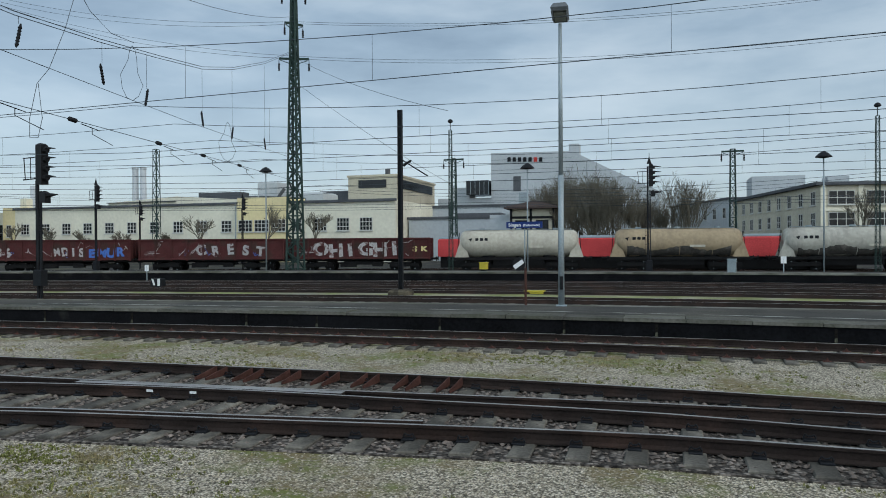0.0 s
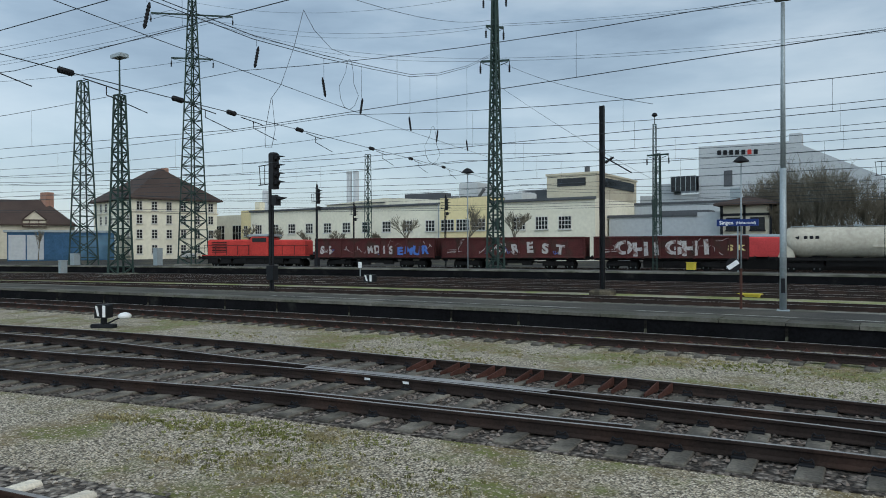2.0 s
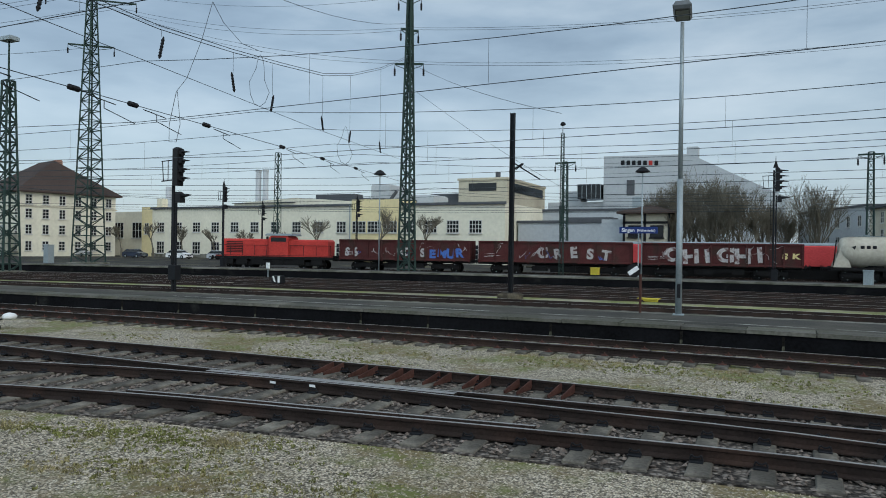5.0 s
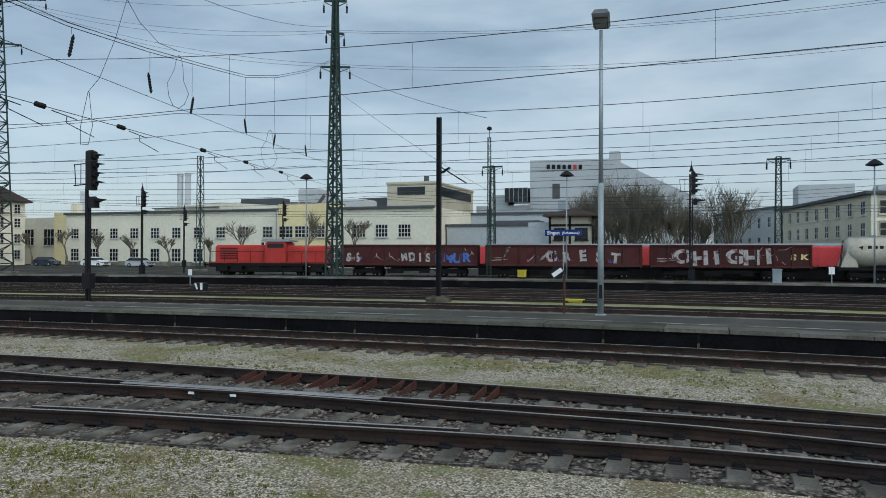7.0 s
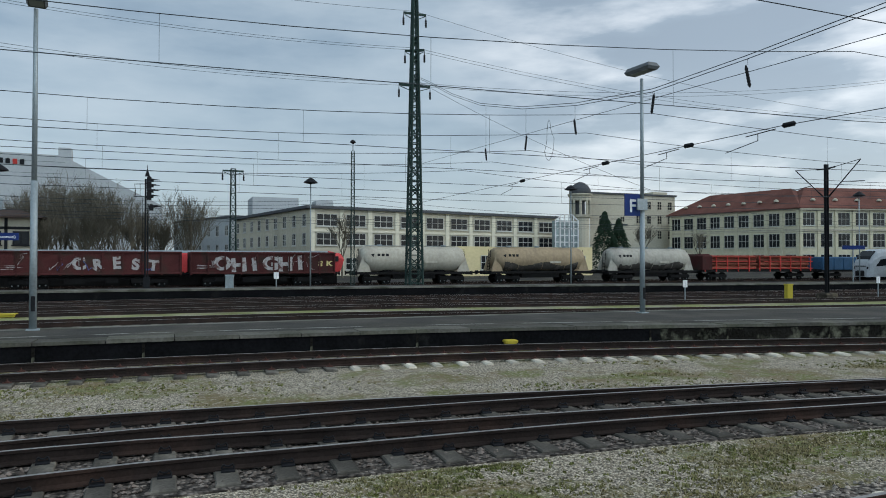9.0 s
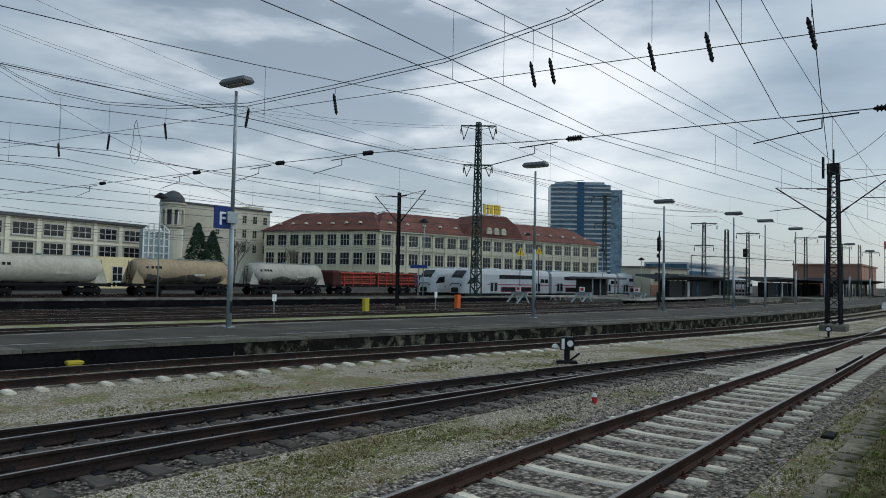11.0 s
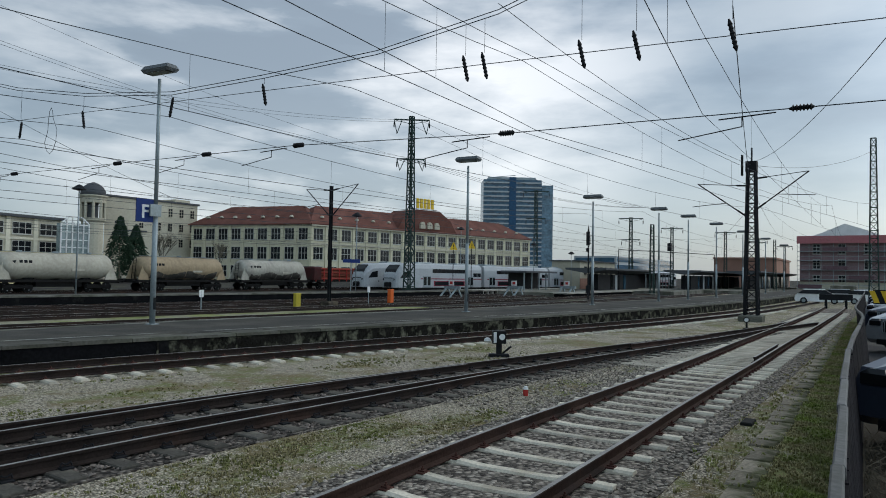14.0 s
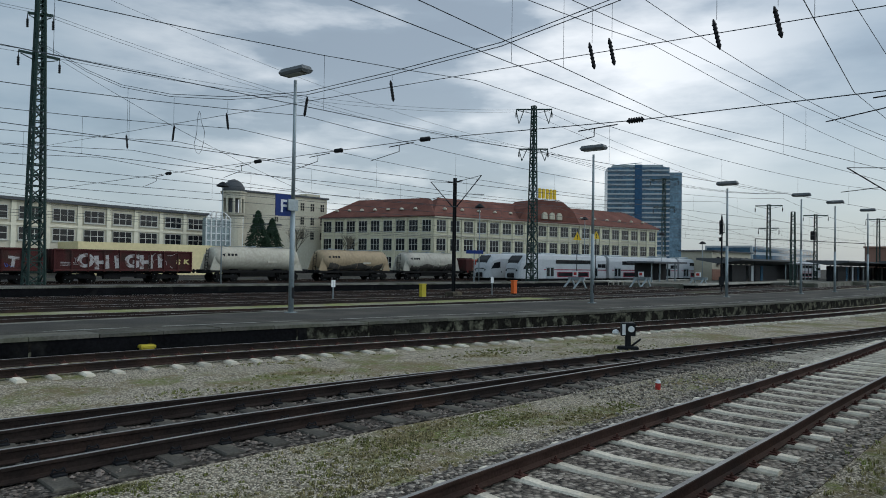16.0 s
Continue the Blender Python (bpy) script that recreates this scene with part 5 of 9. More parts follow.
# parked red railcar behind the goods train
railcar = thing("parked_railcar", "parked traffic-red railcar with a grey roof", "train")
part("body", Shape().chamfered(-21.5, 14.6, 67.0, 69.8, 1.1, 2.85, 0.12), M_REDDULL, railcar)
part("cab", Shape().add([(14.6, 67.0, 1.1), (15.7, 67.15, 1.1), (15.7, 69.65, 1.1), (14.6, 69.8, 1.1), (14.6, 67.0, 2.75), (16.1, 67.2, 2.3), (16.1, 69.6, 2.3), (14.6, 69.8, 2.75), (14.6, 67.3, 3.1), (15.8, 67.4, 2.85), (15.8, 69.4, 2.85), (14.6, 69.5, 3.1)], [(3, 2, 1, 0), (0, 1, 5, 4), (1, 2, 6, 5), (2, 3, 7, 6), (4, 5, 9, 8), (5, 6, 10, 9), (6, 7, 11, 10), (8, 9, 10, 11), (0, 4, 8, 11, 7, 3)]), M_REDDULL, railcar, "red rounded cab end")
part("cab_window", Shape().box(14.9, 15.5, 66.98, 67.08, 2.1, 2.6), M_GLASS, railcar)
part("roof", Shape().chamfered(-21.4, 14.6, 67.1, 69.7, 2.84, 3.08, 0.15), M_GALV, railcar, "grey roof")
part("underframe", Shape().box(-21.3, 15.4, 67.2, 69.6, 0.0, 1.1), M_UNDER, railcar)
for k in range(11):
    x = -20 + k * 3.2
    part("panel_rib", Shape().box(x - 0.04, x + 0.04, 66.97, 67.0, 1.1, 2.8), M_REDDULL, railcar)


# ---------------------------------------------------------------- buildings behind the yard
_window_cache = {}


def grid_frame(xs, zs, y0, y1):
    """One connected frame: bars in every other column and row, openings between them."""
    s, nx, nz = Shape(), len(xs), len(zs)
    v = [(x, y, z) for y in (y0, y1) for x in xs for z in zs]
    at = lambda k, i, j: k * nx * nz + i * nz + j
    solid_at = lambda i, j: 0 <= i < nx - 1 and 0 <= j < nz - 1 and (i % 2 == 0 or j % 2 == 0)
    f = []
    for i in range(nx - 1):
        for j in range(nz - 1):
            if not solid_at(i, j):
                continue
            f.append((at(0, i, j), at(0, i + 1, j), at(0, i + 1, j + 1), at(0, i, j + 1)))
            for di, dj, p, q in ((-1, 0, (i, j), (i, j + 1)), (1, 0, (i + 1, j + 1), (i + 1, j)), (0, -1, (i + 1, j), (i, j)), (0, 1, (i, j + 1), (i + 1, j + 1))):
                if not solid_at(i + di, j + dj):
                    f.append((at(0, *p), at(0, *q), at(1, *q), at(1, *p)))
    return s.add(v, f)


def window_meshes(w, h, cols, rows, frame_mat):
    key = (w, h, cols, rows, frame_mat.name)
    if key not in _window_cache:
        f, b = 0.09, 0.045
        xs = [-w / 2, -w / 2 + f]
        for i in range(1, cols):
            xs += [-w / 2 + w * i / cols - b, -w / 2 + w * i / cols + b]
        zs = [0, f]
        for i in range(1, rows):
            zs += [h * i / rows - b, h * i / rows + b]
        s = grid_frame(xs + [w / 2 - f, w / 2], zs + [h - f, h], -0.08, 0.02)
        sill = Shape().chamfered(-w / 2 - 0.12, w / 2 + 0.12, -0.2, 0.0, -0.14, -0.01, 0.02)
        _window_cache[key] = (s.mesh("window", frame_mat), Shape().box(-w / 2 + 0.02, w / 2 - 0.02, -0.035, -0.02, 0.02, h - 0.02).mesh("pane", M_GLASS), sill.mesh("sill", frame_mat))
    return _window_cache[key]


def add_window(parent, m, w, h, cols=3, rows=2, frame_mat=None):
    fm, pm, sm = window_meshes(w, h, cols, rows, frame_mat or M_FRAME)
    win = part("window", fm, None, parent, m=m)
    part("pane", pm, None, win)
    part("sill", sm, None, win)
    return win


def along(p, q):
    """Pose at p whose x axis runs to q in plan, its front (-y) facing right of travel's back."""
    return pose(p[0], p[1], 0, 0, 0, math.degrees(math.atan2(q[1] - p[1], q[0] - p[0])))


def facade_row(parent, p, q, z, w, h, n, cols=3, rows=2, start=None, end=None, frame_mat=None, skip=()):
    """n windows in a row between p and q on the wall, sills at z."""
    m = along(p, q)
    L = math.hypot(q[0] - p[0], q[1] - p[1])
    a, b = (start if start is not None else L / n / 2), (end if end is not None else L - L / n / 2)
    for i in range(n):
        if i in skip:
            continue
        x = a + (b - a) * (i / (n - 1) if n > 1 else 0.5)
        add_window(parent, m @ pose(x, -0.01, z), w, h, cols, rows, frame_mat)


def wall_block(s, p, q, depth, z0, z1, mi=0):
    """A block whose front runs from p to q, going back by depth."""
    d = Vector((q[0] - p[0], q[1] - p[1], 0)).normalized()
    n = Vector((-d.y, d.x, 0)) * depth
    P, Q = Vector((p[0], p[1], 0)), Vector((q[0], q[1], 0))
    v = [(*c.xy, z) for z in (z0, z1) for c in (P, Q, Q + n, P + n)]
    return s.add(v, [(3, 2, 1, 0), (4, 5, 6, 7), (0, 1, 5, 4), (1, 2, 6, 5), (2, 3, 7, 6), (3, 0, 4, 7)], mi)


def hip_roof(s, p, q, depth, z, rise, over=0.6, inset=None):
    d = Vector((q[0] - p[0], q[1] - p[1], 0)).normalized()
    n = Vector((-d.y, d.x, 0))
    P, Q = Vector((p[0], p[1], z)) - d * over - n * over, Vector((q[0], q[1], z)) + d * over - n * over
    R, S = Q + n * (depth + 2 * over), P + n * (depth + 2 * over)
    k = depth / 2 + over
    i = k if inset is None else inset
    A, B = P + n * k + d * i + Vector((0, 0, rise)), Q + n * k - d * i + Vector((0, 0, rise))
    low = [Vector((v.x, v.y, v.z - 0.25)) for v in (P, Q, R, S)]
    return s.add([P, Q, R, S, A, B] + low, [(0, 1, 5, 4), (2, 3, 4, 5), (1, 2, 5), (3, 0, 4), (6, 7, 1, 0), (7, 8, 2, 1), (8, 9, 3, 2), (9, 6, 0, 3), (9, 8, 7, 6)])


# long cream works hall
hall = thing("works_hall", "long cream-rendered two-storey works hall with white windows", "building")
part("wall", wall_block(Shape(), (-113, 100), (-38.8, 100), 22, -0.3, 9.2), M_CREAM, hall)
part("gable", Shape().add([(-92, 99.9, 9.2), (-66, 99.9, 9.2), (-66, 99.9, 9.9), (-78, 99.9, 10.7), (-92, 99.9, 9.9), (-92, 118, 9.2), (-66, 118, 9.2), (-66, 118, 9.9), (-78, 118, 10.7), (-92, 118, 9.9)], [(0, 1, 2, 3, 4), (9, 8, 7, 6, 5), (4, 3, 8, 9), (3, 2, 7, 8), (1, 6, 7, 2), (0, 4, 9, 5)]), M_CREAM, hall)
part("cornice", Shape().chamfered(-113.2, -66, 99.6, 100.0, 9.1, 9.45, 0.08).box(-57, -38.6, 99.6, 100.0, 9.0, 9.4), M_ROOFGREY, hall, "dark grey roof edge")
part("cornice", Shape().box(-92.2, -78, 99.55, 99.9, 9.85, 9.95), M_ROOFGREY, hall)
part("bay", wall_block(Shape(), (-66, 99.5), (-57, 99.5), 6, -0.3, 10.1), M_YELLOWR, hall, "yellow-rendered bay")
part("plinth", Shape().box(-113, -66, 99.85, 100, -0.3, 0.5), M_CONCRETE, hall)
facade_row(hall, (-113, 100), (-66, 100), 4.6, 1.9, 1.9, 10, 3, 3)
facade_row(hall, (-113, 100), (-66, 100), 0.5, 2.0, 2.3, 10, 3, 3)
facade_row(hall, (-66, 99.5), (-57, 99.5), 4.6, 2.6, 1.9, 3, 4, 3)
facade_row(hall, (-57, 100), (-38.8, 100), 4.6, 2.1, 2.0, 4, 4, 3, 1.8, 13.4)
facade_row(hall, (-57, 100), (-38.8, 100), 0.5, 2.1, 2.3, 4, 4, 3, 1.8, 13.4)
part("downpipe", Shape().rod((-66.3, 99.4, 0), (-66.3, 99.4, 9.2), 0.08, 6), M_GALV, hall)
annex = thing("works_annex", "low pale cream annex with a yard entrance", "building")
part("wall", wall_block(Shape(), (-134, 103), (-113.05, 101.5), 15, -0.3, 8.8), M_CREAM, annex)
part("tower_wall", wall_block(Shape(), (-116.5, 100.5), (-110.5, 100.3), 6, -0.3, 9.6), M_YELLOWR, annex)
facade_row(annex, (-134, 103), (-116.5, 101.7), 3.4, 3.0, 3.2, 3, 3, 2)
facade_row(annex, (-116.5, 100.5), (-110.5, 100.3), 4.2, 1.2, 2.2, 2, 2, 3)
part("chimney_pot", Shape().chamfered(-114, -112.6, 102, 103.4, 9.6, 11.4, 0.1), M_CREAM, annex)
back_hall = thing("rear_hall", "low grey hall with a shallow roof", "building")
part("wall", wall_block(Shape(), (-128, 150), (-60, 150), 20, -0.3, 13.6), M_GREYW, back_hall)
part("roof", Shape().add([(-129, 149, 13.6), (-59, 149, 13.6), (-60, 160, 15.4), (-120, 160, 15.4)], [(0, 1, 2, 3)]).box(-112, -100, 152, 156, 13.6, 15.8), M_ROOFGREY, back_hall)
for cx in (-138.2, -135.6):
    st = thing("factory_chimney", "tall pale twin factory chimney", "chimney", group="factory chimneys")
    part("flue", Shape().rod((cx, 160, -0.3), (cx, 160, 24), 0.85, 16, 0.8), M_GREYW, st, smooth=True)
    part("stack_rim", Shape().rod((cx, 160, 23.4), (cx, 160, 24.1), 0.88, 16), M_GREYW, st)
st = thing("factory_chimney", "slim pale chimney behind the hall", "chimney", group="factory chimneys")
part("flue", Shape().rod((-163, 150, -0.3), (-163, 150, 19), 0.9, 12, 0.8), M_GREYW, st, smooth=True)

beige = thing("beige_works_block", "tall beige works block with a strip window under its flat roof", "building")
part("wall", wall_block(Shape(), (-58.2, 125), (-48.2, 125), 23, -0.3, 15.4), M_BEIGE, beige)
part("parapet", wall_block(Shape(), (-58.4, 124.8), (-48.0, 124.8), 23.4, 15.4, 15.8), M_BEIGE, beige)
part("strip_window", Shape().box(-56, -50.3, 124.85, 125.02, 13.3, 14.8), M_GLASS, beige)
part("strip_window", Shape().box(-48.22, -48.02, 127, 146, 13.2, 14.9), M_GLASS, beige)
part("roof_duct", Shape().rod((-52, 130, 15.9), (-52, 130, 17.4), 0.5, 8), M_ROOFGREY, beige)
part("plant_room", Shape().chamfered(-66, -59, 128, 134, 9.2, 13.2, 0.2), M_ROOFGREY, beige)
pipes = thing("roof_plant", "grey roof plant and ducts", "machinery")
part("plant_house", Shape().chamfered(-70, -66, 112, 118, 9.2, 13.8, 0.2).chamfered(-66, -58, 114, 120, 9.2, 11.9, 0.3), M_GREYW, pipes)
part("duct", Shape().rod((-69, 111, 11), (-60, 111, 10.4), 0.35, 8).rod((-66, 111, 10), (-64, 111, 12.4), 0.3, 8), M_ROOFGREY, pipes)

foundry = thing("foundry_block", "tall pale grey windowless works block with a sloping roof", "building")
part("wall", Shape().add([(-35.9, 150, -0.3), (-1, 150, -0.3), (-1, 150, 13), (-11, 150, 18), (-18.5, 150, 21.9), (-35.9, 150, 22.2)] + [(-35.9, 190, -0.3), (-1, 190, -0.3), (-1, 190, 13), (-11, 190, 18), (-18.5, 190, 21.9), (-35.9, 190, 22.2)],
                         [(0, 1, 2, 3, 4, 5), (11, 10, 9, 8, 7, 6)] + [(i, i + 6, (i + 1) % 6 + 6, (i + 1) % 6) for i in range(6)]), M_GREYW, foundry)
for k in range(9):
    part("cladding_joint", Shape().box(-35.9, -18, 149.97, 150.0, 3 + k * 2.2, 3.05 + k * 2.2), M_ROOFGREY, foundry)
part("roof_cube", Shape().chamfered(-19.4, -17.2, 152, 154.5, 21.2, 23.7, 0.1), M_GREYW, foundry)
part("glass_bay", Shape().chamfered(-41.3, -36.2, 149, 155, 13.2, 16.3, 0.1), M_GLASS, foundry, "dark glazed roof bay")
for k in range(6):
    part("glazing_bar", Shape().box(-41.3 + k * 1.0, -41.2 + k * 1.0, 148.93, 149.0, 13.2, 16.3), M_GALV, foundry)
part("side_wing", Shape().box(-48.2, -35.9, 150.5, 170, -0.3, 12.6).box(-44.8, -41, 151, 156, 12.6, 15.0), M_GREYW, foundry)
part("wall_vent", Shape().box(-31, -29.4, 149.9, 150, 13.8, 17.0), M_ROOFGREY, foundry, "grey louvred vent")
part("wall_vent", Shape().box(-29.8, -28, 149.88, 150, 9.5, 13.5), M_GALV, foundry)
for k in range(7):
    part("company_mark", Shape().chamfered(-0.36, 0.36, -0.15, 0.0, 0, 0.95, 0.1), M_RED if k == 5 else M_DARKSTEEL, foundry, "red block of the company mark" if k == 5 else "dark company mark shown as plain blocks", m=pose(-31.9 + k * 1.14, 150, 20.2 - 0.05 * k))
shed = thing("low_works_shed", "low pale works sheds behind the goods line", "building")
part("wall", Shape().box(-40, -20, 118, 128, -0.3, 9.0).box(-38.5, -20, 105, 112, -0.3, 6.5), M_GREYW, shed)
part("roof_edge", Shape().box(-40.2, -19.8, 117.8, 118, 8.8, 9.2), M_ROOFGREY, shed)
part("roof_edge", Shape().box(-38.7, -19.8, 104.8, 105, 6.3, 6.7), M_ROOFGREY, shed)
part("roof_vent", Shape().rod((-33, 110, 6.5), (-33, 110, 9.2), 0.3, 8, 0.5).box(-31, -24, 106, 110, 6.5, 7.2), M_ROOFGREY, shed)
gate = thing("signal_house", "small old signal house with a dark projecting roof", "building")
part("wall", Shape().box(-19, -13.4, 90, 95, -0.3, 7.1), M_BEIGE, gate)
hr = Shape()
part("roof", hip_roof(hr, (-19.2, 89.6), (-13.2, 89.6), 6, 7.1, 1.0, 0.5), M_ROOFBROWN, gate)
part("corner_post", Shape().box(-19.06, -18.76, 89.9, 90.0, 2, 7.1).box(-16.5, -16.2, 89.9, 90, 2, 7.1).box(-13.6, -13.34, 89.9, 90, 2, 7.1).box(-19, -13.4, 89.9, 90.0, 5.6, 5.9), M_DARKSTEEL, gate, "dark timber posts")
add_window(gate, pose(-17.6, 89.95, 3.9), 1.6, 1.5, 2, 2, M_DARKSTEEL)
add_window(gate, pose(-14.9, 89.95, 3.9), 1.6, 1.5, 2, 2, M_DARKSTEEL)
part("side_porch", Shape().box(-22.0, -19.05, 91, 94, -0.3, 6.2), M_GREYW, gate)

# old town houses and sheds in the west
villa = thing("station_villa", "old three-storey cream house with a brown hipped roof", "house")
vp, vq = (-140.5, 82.6), (-120.3, 78.0)
part("wall", wall_block(Shape(), vp, vq, 16.8, -0.3, 11.3), M_CREAM, villa)
part("roof", hip_roof(Shape(), vp, vq, 16.8, 11.3, 6.5, 0.9, 8.0), M_ROOFBROWN, villa)
part("string_course", wall_block(Shape(), (vp[0] - 0.1, vp[1] - 0.15), (vq[0] + 0.1, vq[1] - 0.15), 17.2, 8.5, 8.75), M_OFFICE, villa)
part("chimney", Shape().chamfered(-127, -126, 89, 90, 15, 18.1, 0.1), M_BRICKP, villa)
for z in (0.8, 3.7, 6.5, 9.0):
    facade_row(villa, vp, vq, z, 1.1, 1.7, 7, 2, 3)
    facade_row(villa, vq, (vq[0] + 3.75, vq[1] + 16.4), z, 1.1, 1.7, 6, 2, 3)
m_vl = along(vq, (vq[0] + 3.75, vq[1] + 16.4))
for k in range(3):
    part("roof_light", Shape().chamfered(-0.4, 0.4, -0.5, 0.5, 0, 0.12, 0.03), M_GLASS, villa, m=m_vl @ pose(4.5 + 3.6 * k, 2.2, 13.35, 38, 0, 0))
oldrow = thing("old_railway_house", "long old railway house with gables and a brown roof", "house")
op, oq = (-164, 50), (-144.5, 80)
part("wall", wall_block(Shape(), op, oq, 11, -0.3, 6.6), M_OFFICE, oldrow)
part("roof", hip_roof(Shape(), op, oq, 11, 6.8, 5.2, 0.7), M_ROOFBROWN, oldrow)
for gu in (0.2, 0.5, 0.82):
    gx, gy = op[0] + (oq[0] - op[0]) * gu, op[1] + (oq[1] - op[1]) * gu
    part("dormer", Shape().prism([(-2.2, 6.2), (2.2, 6.2), (2.2, 7.6), (0, 9.6), (-2.2, 7.6)], (gx + 0.4, gy - 0.3, 0), (gx - 4.6, gy + 3.0, 0)), M_OFFICE, oldrow, "gabled dormer")
    face = pose(gx + 0.45, gy - 0.35, 0, 0, 0, math.degrees(math.atan2(30, 19.5)))
    for bar in (((-2.2, 6.25), (2.2, 6.25)), ((-2.2, 7.6), (2.2, 7.6)), ((-2.2, 7.6), (0, 9.6)), ((2.2, 7.6), (0, 9.6)), ((-0.8, 6.25), (-0.8, 7.6)), ((0.8, 6.25), (0.8, 7.6)), ((-2.1, 6.25), (-2.1, 7.6)), ((2.1, 6.25), (2.1, 7.6))):
        part("timber_beam", Shape().beam((bar[0][0], -0.06, bar[0][1]), (bar[1][0], -0.06, bar[1][1]), 0.12, 0.24), M_ROOFBROWN, oldrow, "dark half-timber beam", m=face)
facade_row(oldrow, op, oq, 3.6, 1.2, 1.7, 12, 2, 2)
facade_row(oldrow, op, oq, 0.7, 1.2, 1.9, 12, 2, 2)
part("chimney", Shape().chamfered(-152.6, -150.2, 78, 79.6, 9, 13.6, 0.1), M_BRICKP, oldrow)
bshed = thing("blue_shed", "flat-roofed blue metal shed", "shed")
part("wall", wall_block(Shape(), (-127, 59.4), (-119.4, 74.0), 7, -0.3, 4.7), M_BLUE, bshed)
part("roof", wall_block(Shape(), (-127, 58.8), (-119.0, 74.4), 8, 4.7, 5.05), M_GALV, bshed)
for k in range(6):
    part("cladding_panel", Shape().box(0.2 + k * 2.7, 2.7 + k * 2.7, -0.08, 0, 0, 4.2), (M_GREYW, M_GREYW, M_BLUE, M_BLUE, M_GLASSB, M_GLASSB)[k], bshed, m=along((-127, 59.4), (-121.9, 69.2)))

# long office building, its front turned a little from the tracks
office = thing("office_building", "long cream office building with grouped windows and flat roof", "building")
oc, oe = (20.7, 110), (70.4, 120)
part("wall", wall_block(Shape(), oc, oe, 40, -0.3, 10.3), M_OFFICE, office)
part("roof_edge", wall_block(Shape(), (oc[0] - 0.6, oc[1] - 0.7), (oe[0] + 0.4, oe[1] - 0.5), 41, 10.3, 10.75), M_ROOFGREY, office, "dark projecting roof edge")
part("roof_cabin", Shape().chamfered(24, 27, 122, 126, 10.7, 12.6, 0.1), M_GREYW, office)
part("roof_cabin", Shape().chamfered(47, 52, 124, 128, 10.7, 11.6, 0.1), M_GREYW, office)
m_o = along(oc, oe)
L_o = math.hypot(oe[0] - oc[0], oe[1] - oc[1])
for k in range(11):
    part("pier", Shape().box(-0.35, 0.35, -0.16, 0.0, -0.3, 10.3), M_CREAM, office, m=m_o @ pose(0.4 + k * (L_o - 0.8) / 10, 0, 0))
for z in (0.7, 4.6, 7.6):
    facade_row(office, oc, oe, z, 3.5, 1.95, 10, 3, 2, 2.85, L_o - 2.85)
part("string_course", wall_block(Shape(), (oc[0], oc[1] - 0.2), (oe[0], oe[1] - 0.2), 0.2, 6.7, 7.05), M_CREAM, office)
side = (oc[0] - 10 / math.hypot(49.7, 10) * 40, oc[1] + 49.7 / math.hypot(49.7, 10) * 40)
for z in (0.7, 4.6, 7.6):
    facade_row(office, side, oc, z, 1.5, 1.95, 9, 2, 2)
white_block = thing("white_side_block", "paler older office block behind", "building")
part("wall", wall_block(Shape(), (1.5, 185), (12.5, 153.5), 30, -0.3, 11.2), M_GREYW, white_block)
part("roof_edge", wall_block(Shape(), (1.0, 184.5), (12.4, 152.8), 31, 11.2, 11.6), M_ROOFGREY, white_block)
for z in (3.4, 7.4):
    facade_row(white_block, (1.5, 185), (12.5, 153.5), z, 1.4, 2.2, 7, 2, 2)
part("roof_cabin", Shape().box(19, 30, 175, 186, 11, 17.5), M_GREYW, white_block)
low_y = thing("low_yellow_wing", "low yellow building behind the goods train", "building")
part("wall", Shape().box(40, 66, 101, 108, -0.3, 4.4), M_YELLOWR, low_y)
facade_row(low_y, (40, 101), (66, 101), 0.8, 1.6, 2.2, 6, 2, 2)

glassy = thing("glass_stair_house", "white-framed glass stair house", "building")
gs = Shape()
gx0, gx1, gy0, gy1 = 66.6, 71.4, 114, 115.4
for x in np.linspace(gx0, gx1, 6):
    gs.box(x - 0.1, x + 0.1, gy0 - 0.05, gy0 + 0.1, 0, 9.6 + 1.1 * math.sin(math.pi * (x - gx0) / (gx1 - gx0)))
for z in np.linspace(0.6, 9.4, 8):
    gs.box(gx0, gx1, gy0 - 0.05, gy0 + 0.1, z - 0.08, z + 0.08)
gs.beam((gx0, gy0, 9.6), (gx0 + 1.3, gy0, 10.7), 0.2, 0.2).beam((gx1, gy0, 9.6), (gx1 - 1.3, gy0, 10.7), 0.2, 0.2).beam((gx0 + 1.3, gy0, 10.7), (gx1 - 1.3, gy0, 10.7), 0.2, 0.2)
part("glass_frame", gs, M_WHITE, glassy)
part("glazing", Shape().box(gx0 + 0.05, gx1 - 0.05, gy0 + 0.12, gy1, -0.3, 9.6), material("pale_stair_glass", (0.22, 0.27, 0.27), 0.2, 0, 0.4, 0.4, 2.0, spec=0.3), glassy)

dome = thing("domed_water_tower", "old round tower with arched loggia and grey dome", "tower")
dc = (107, 170)
part("shaft", Shape().lathe((*dc, -0.3), [(0, 2.6), (14.2, 2.6), (14.6, 3.1), (15.2, 3.2)], 16), M_OFFICE, dome, smooth=False)
for k in range(9):
    a = 2 * math.pi * k / 9
    part("column", Shape().rod((dc[0] + 2.7 * math.cos(a), dc[1] + 2.7 * math.sin(a), 14.8), (dc[0] + 2.7 * math.cos(a), dc[1] + 2.7 * math.sin(a), 19.2), 0.35, 6), M_OFFICE, dome)
part("core", Shape().lathe((*dc, 14.5), [(0, 1.3), (5, 1.3)], 14), M_ROOFGREY, dome)
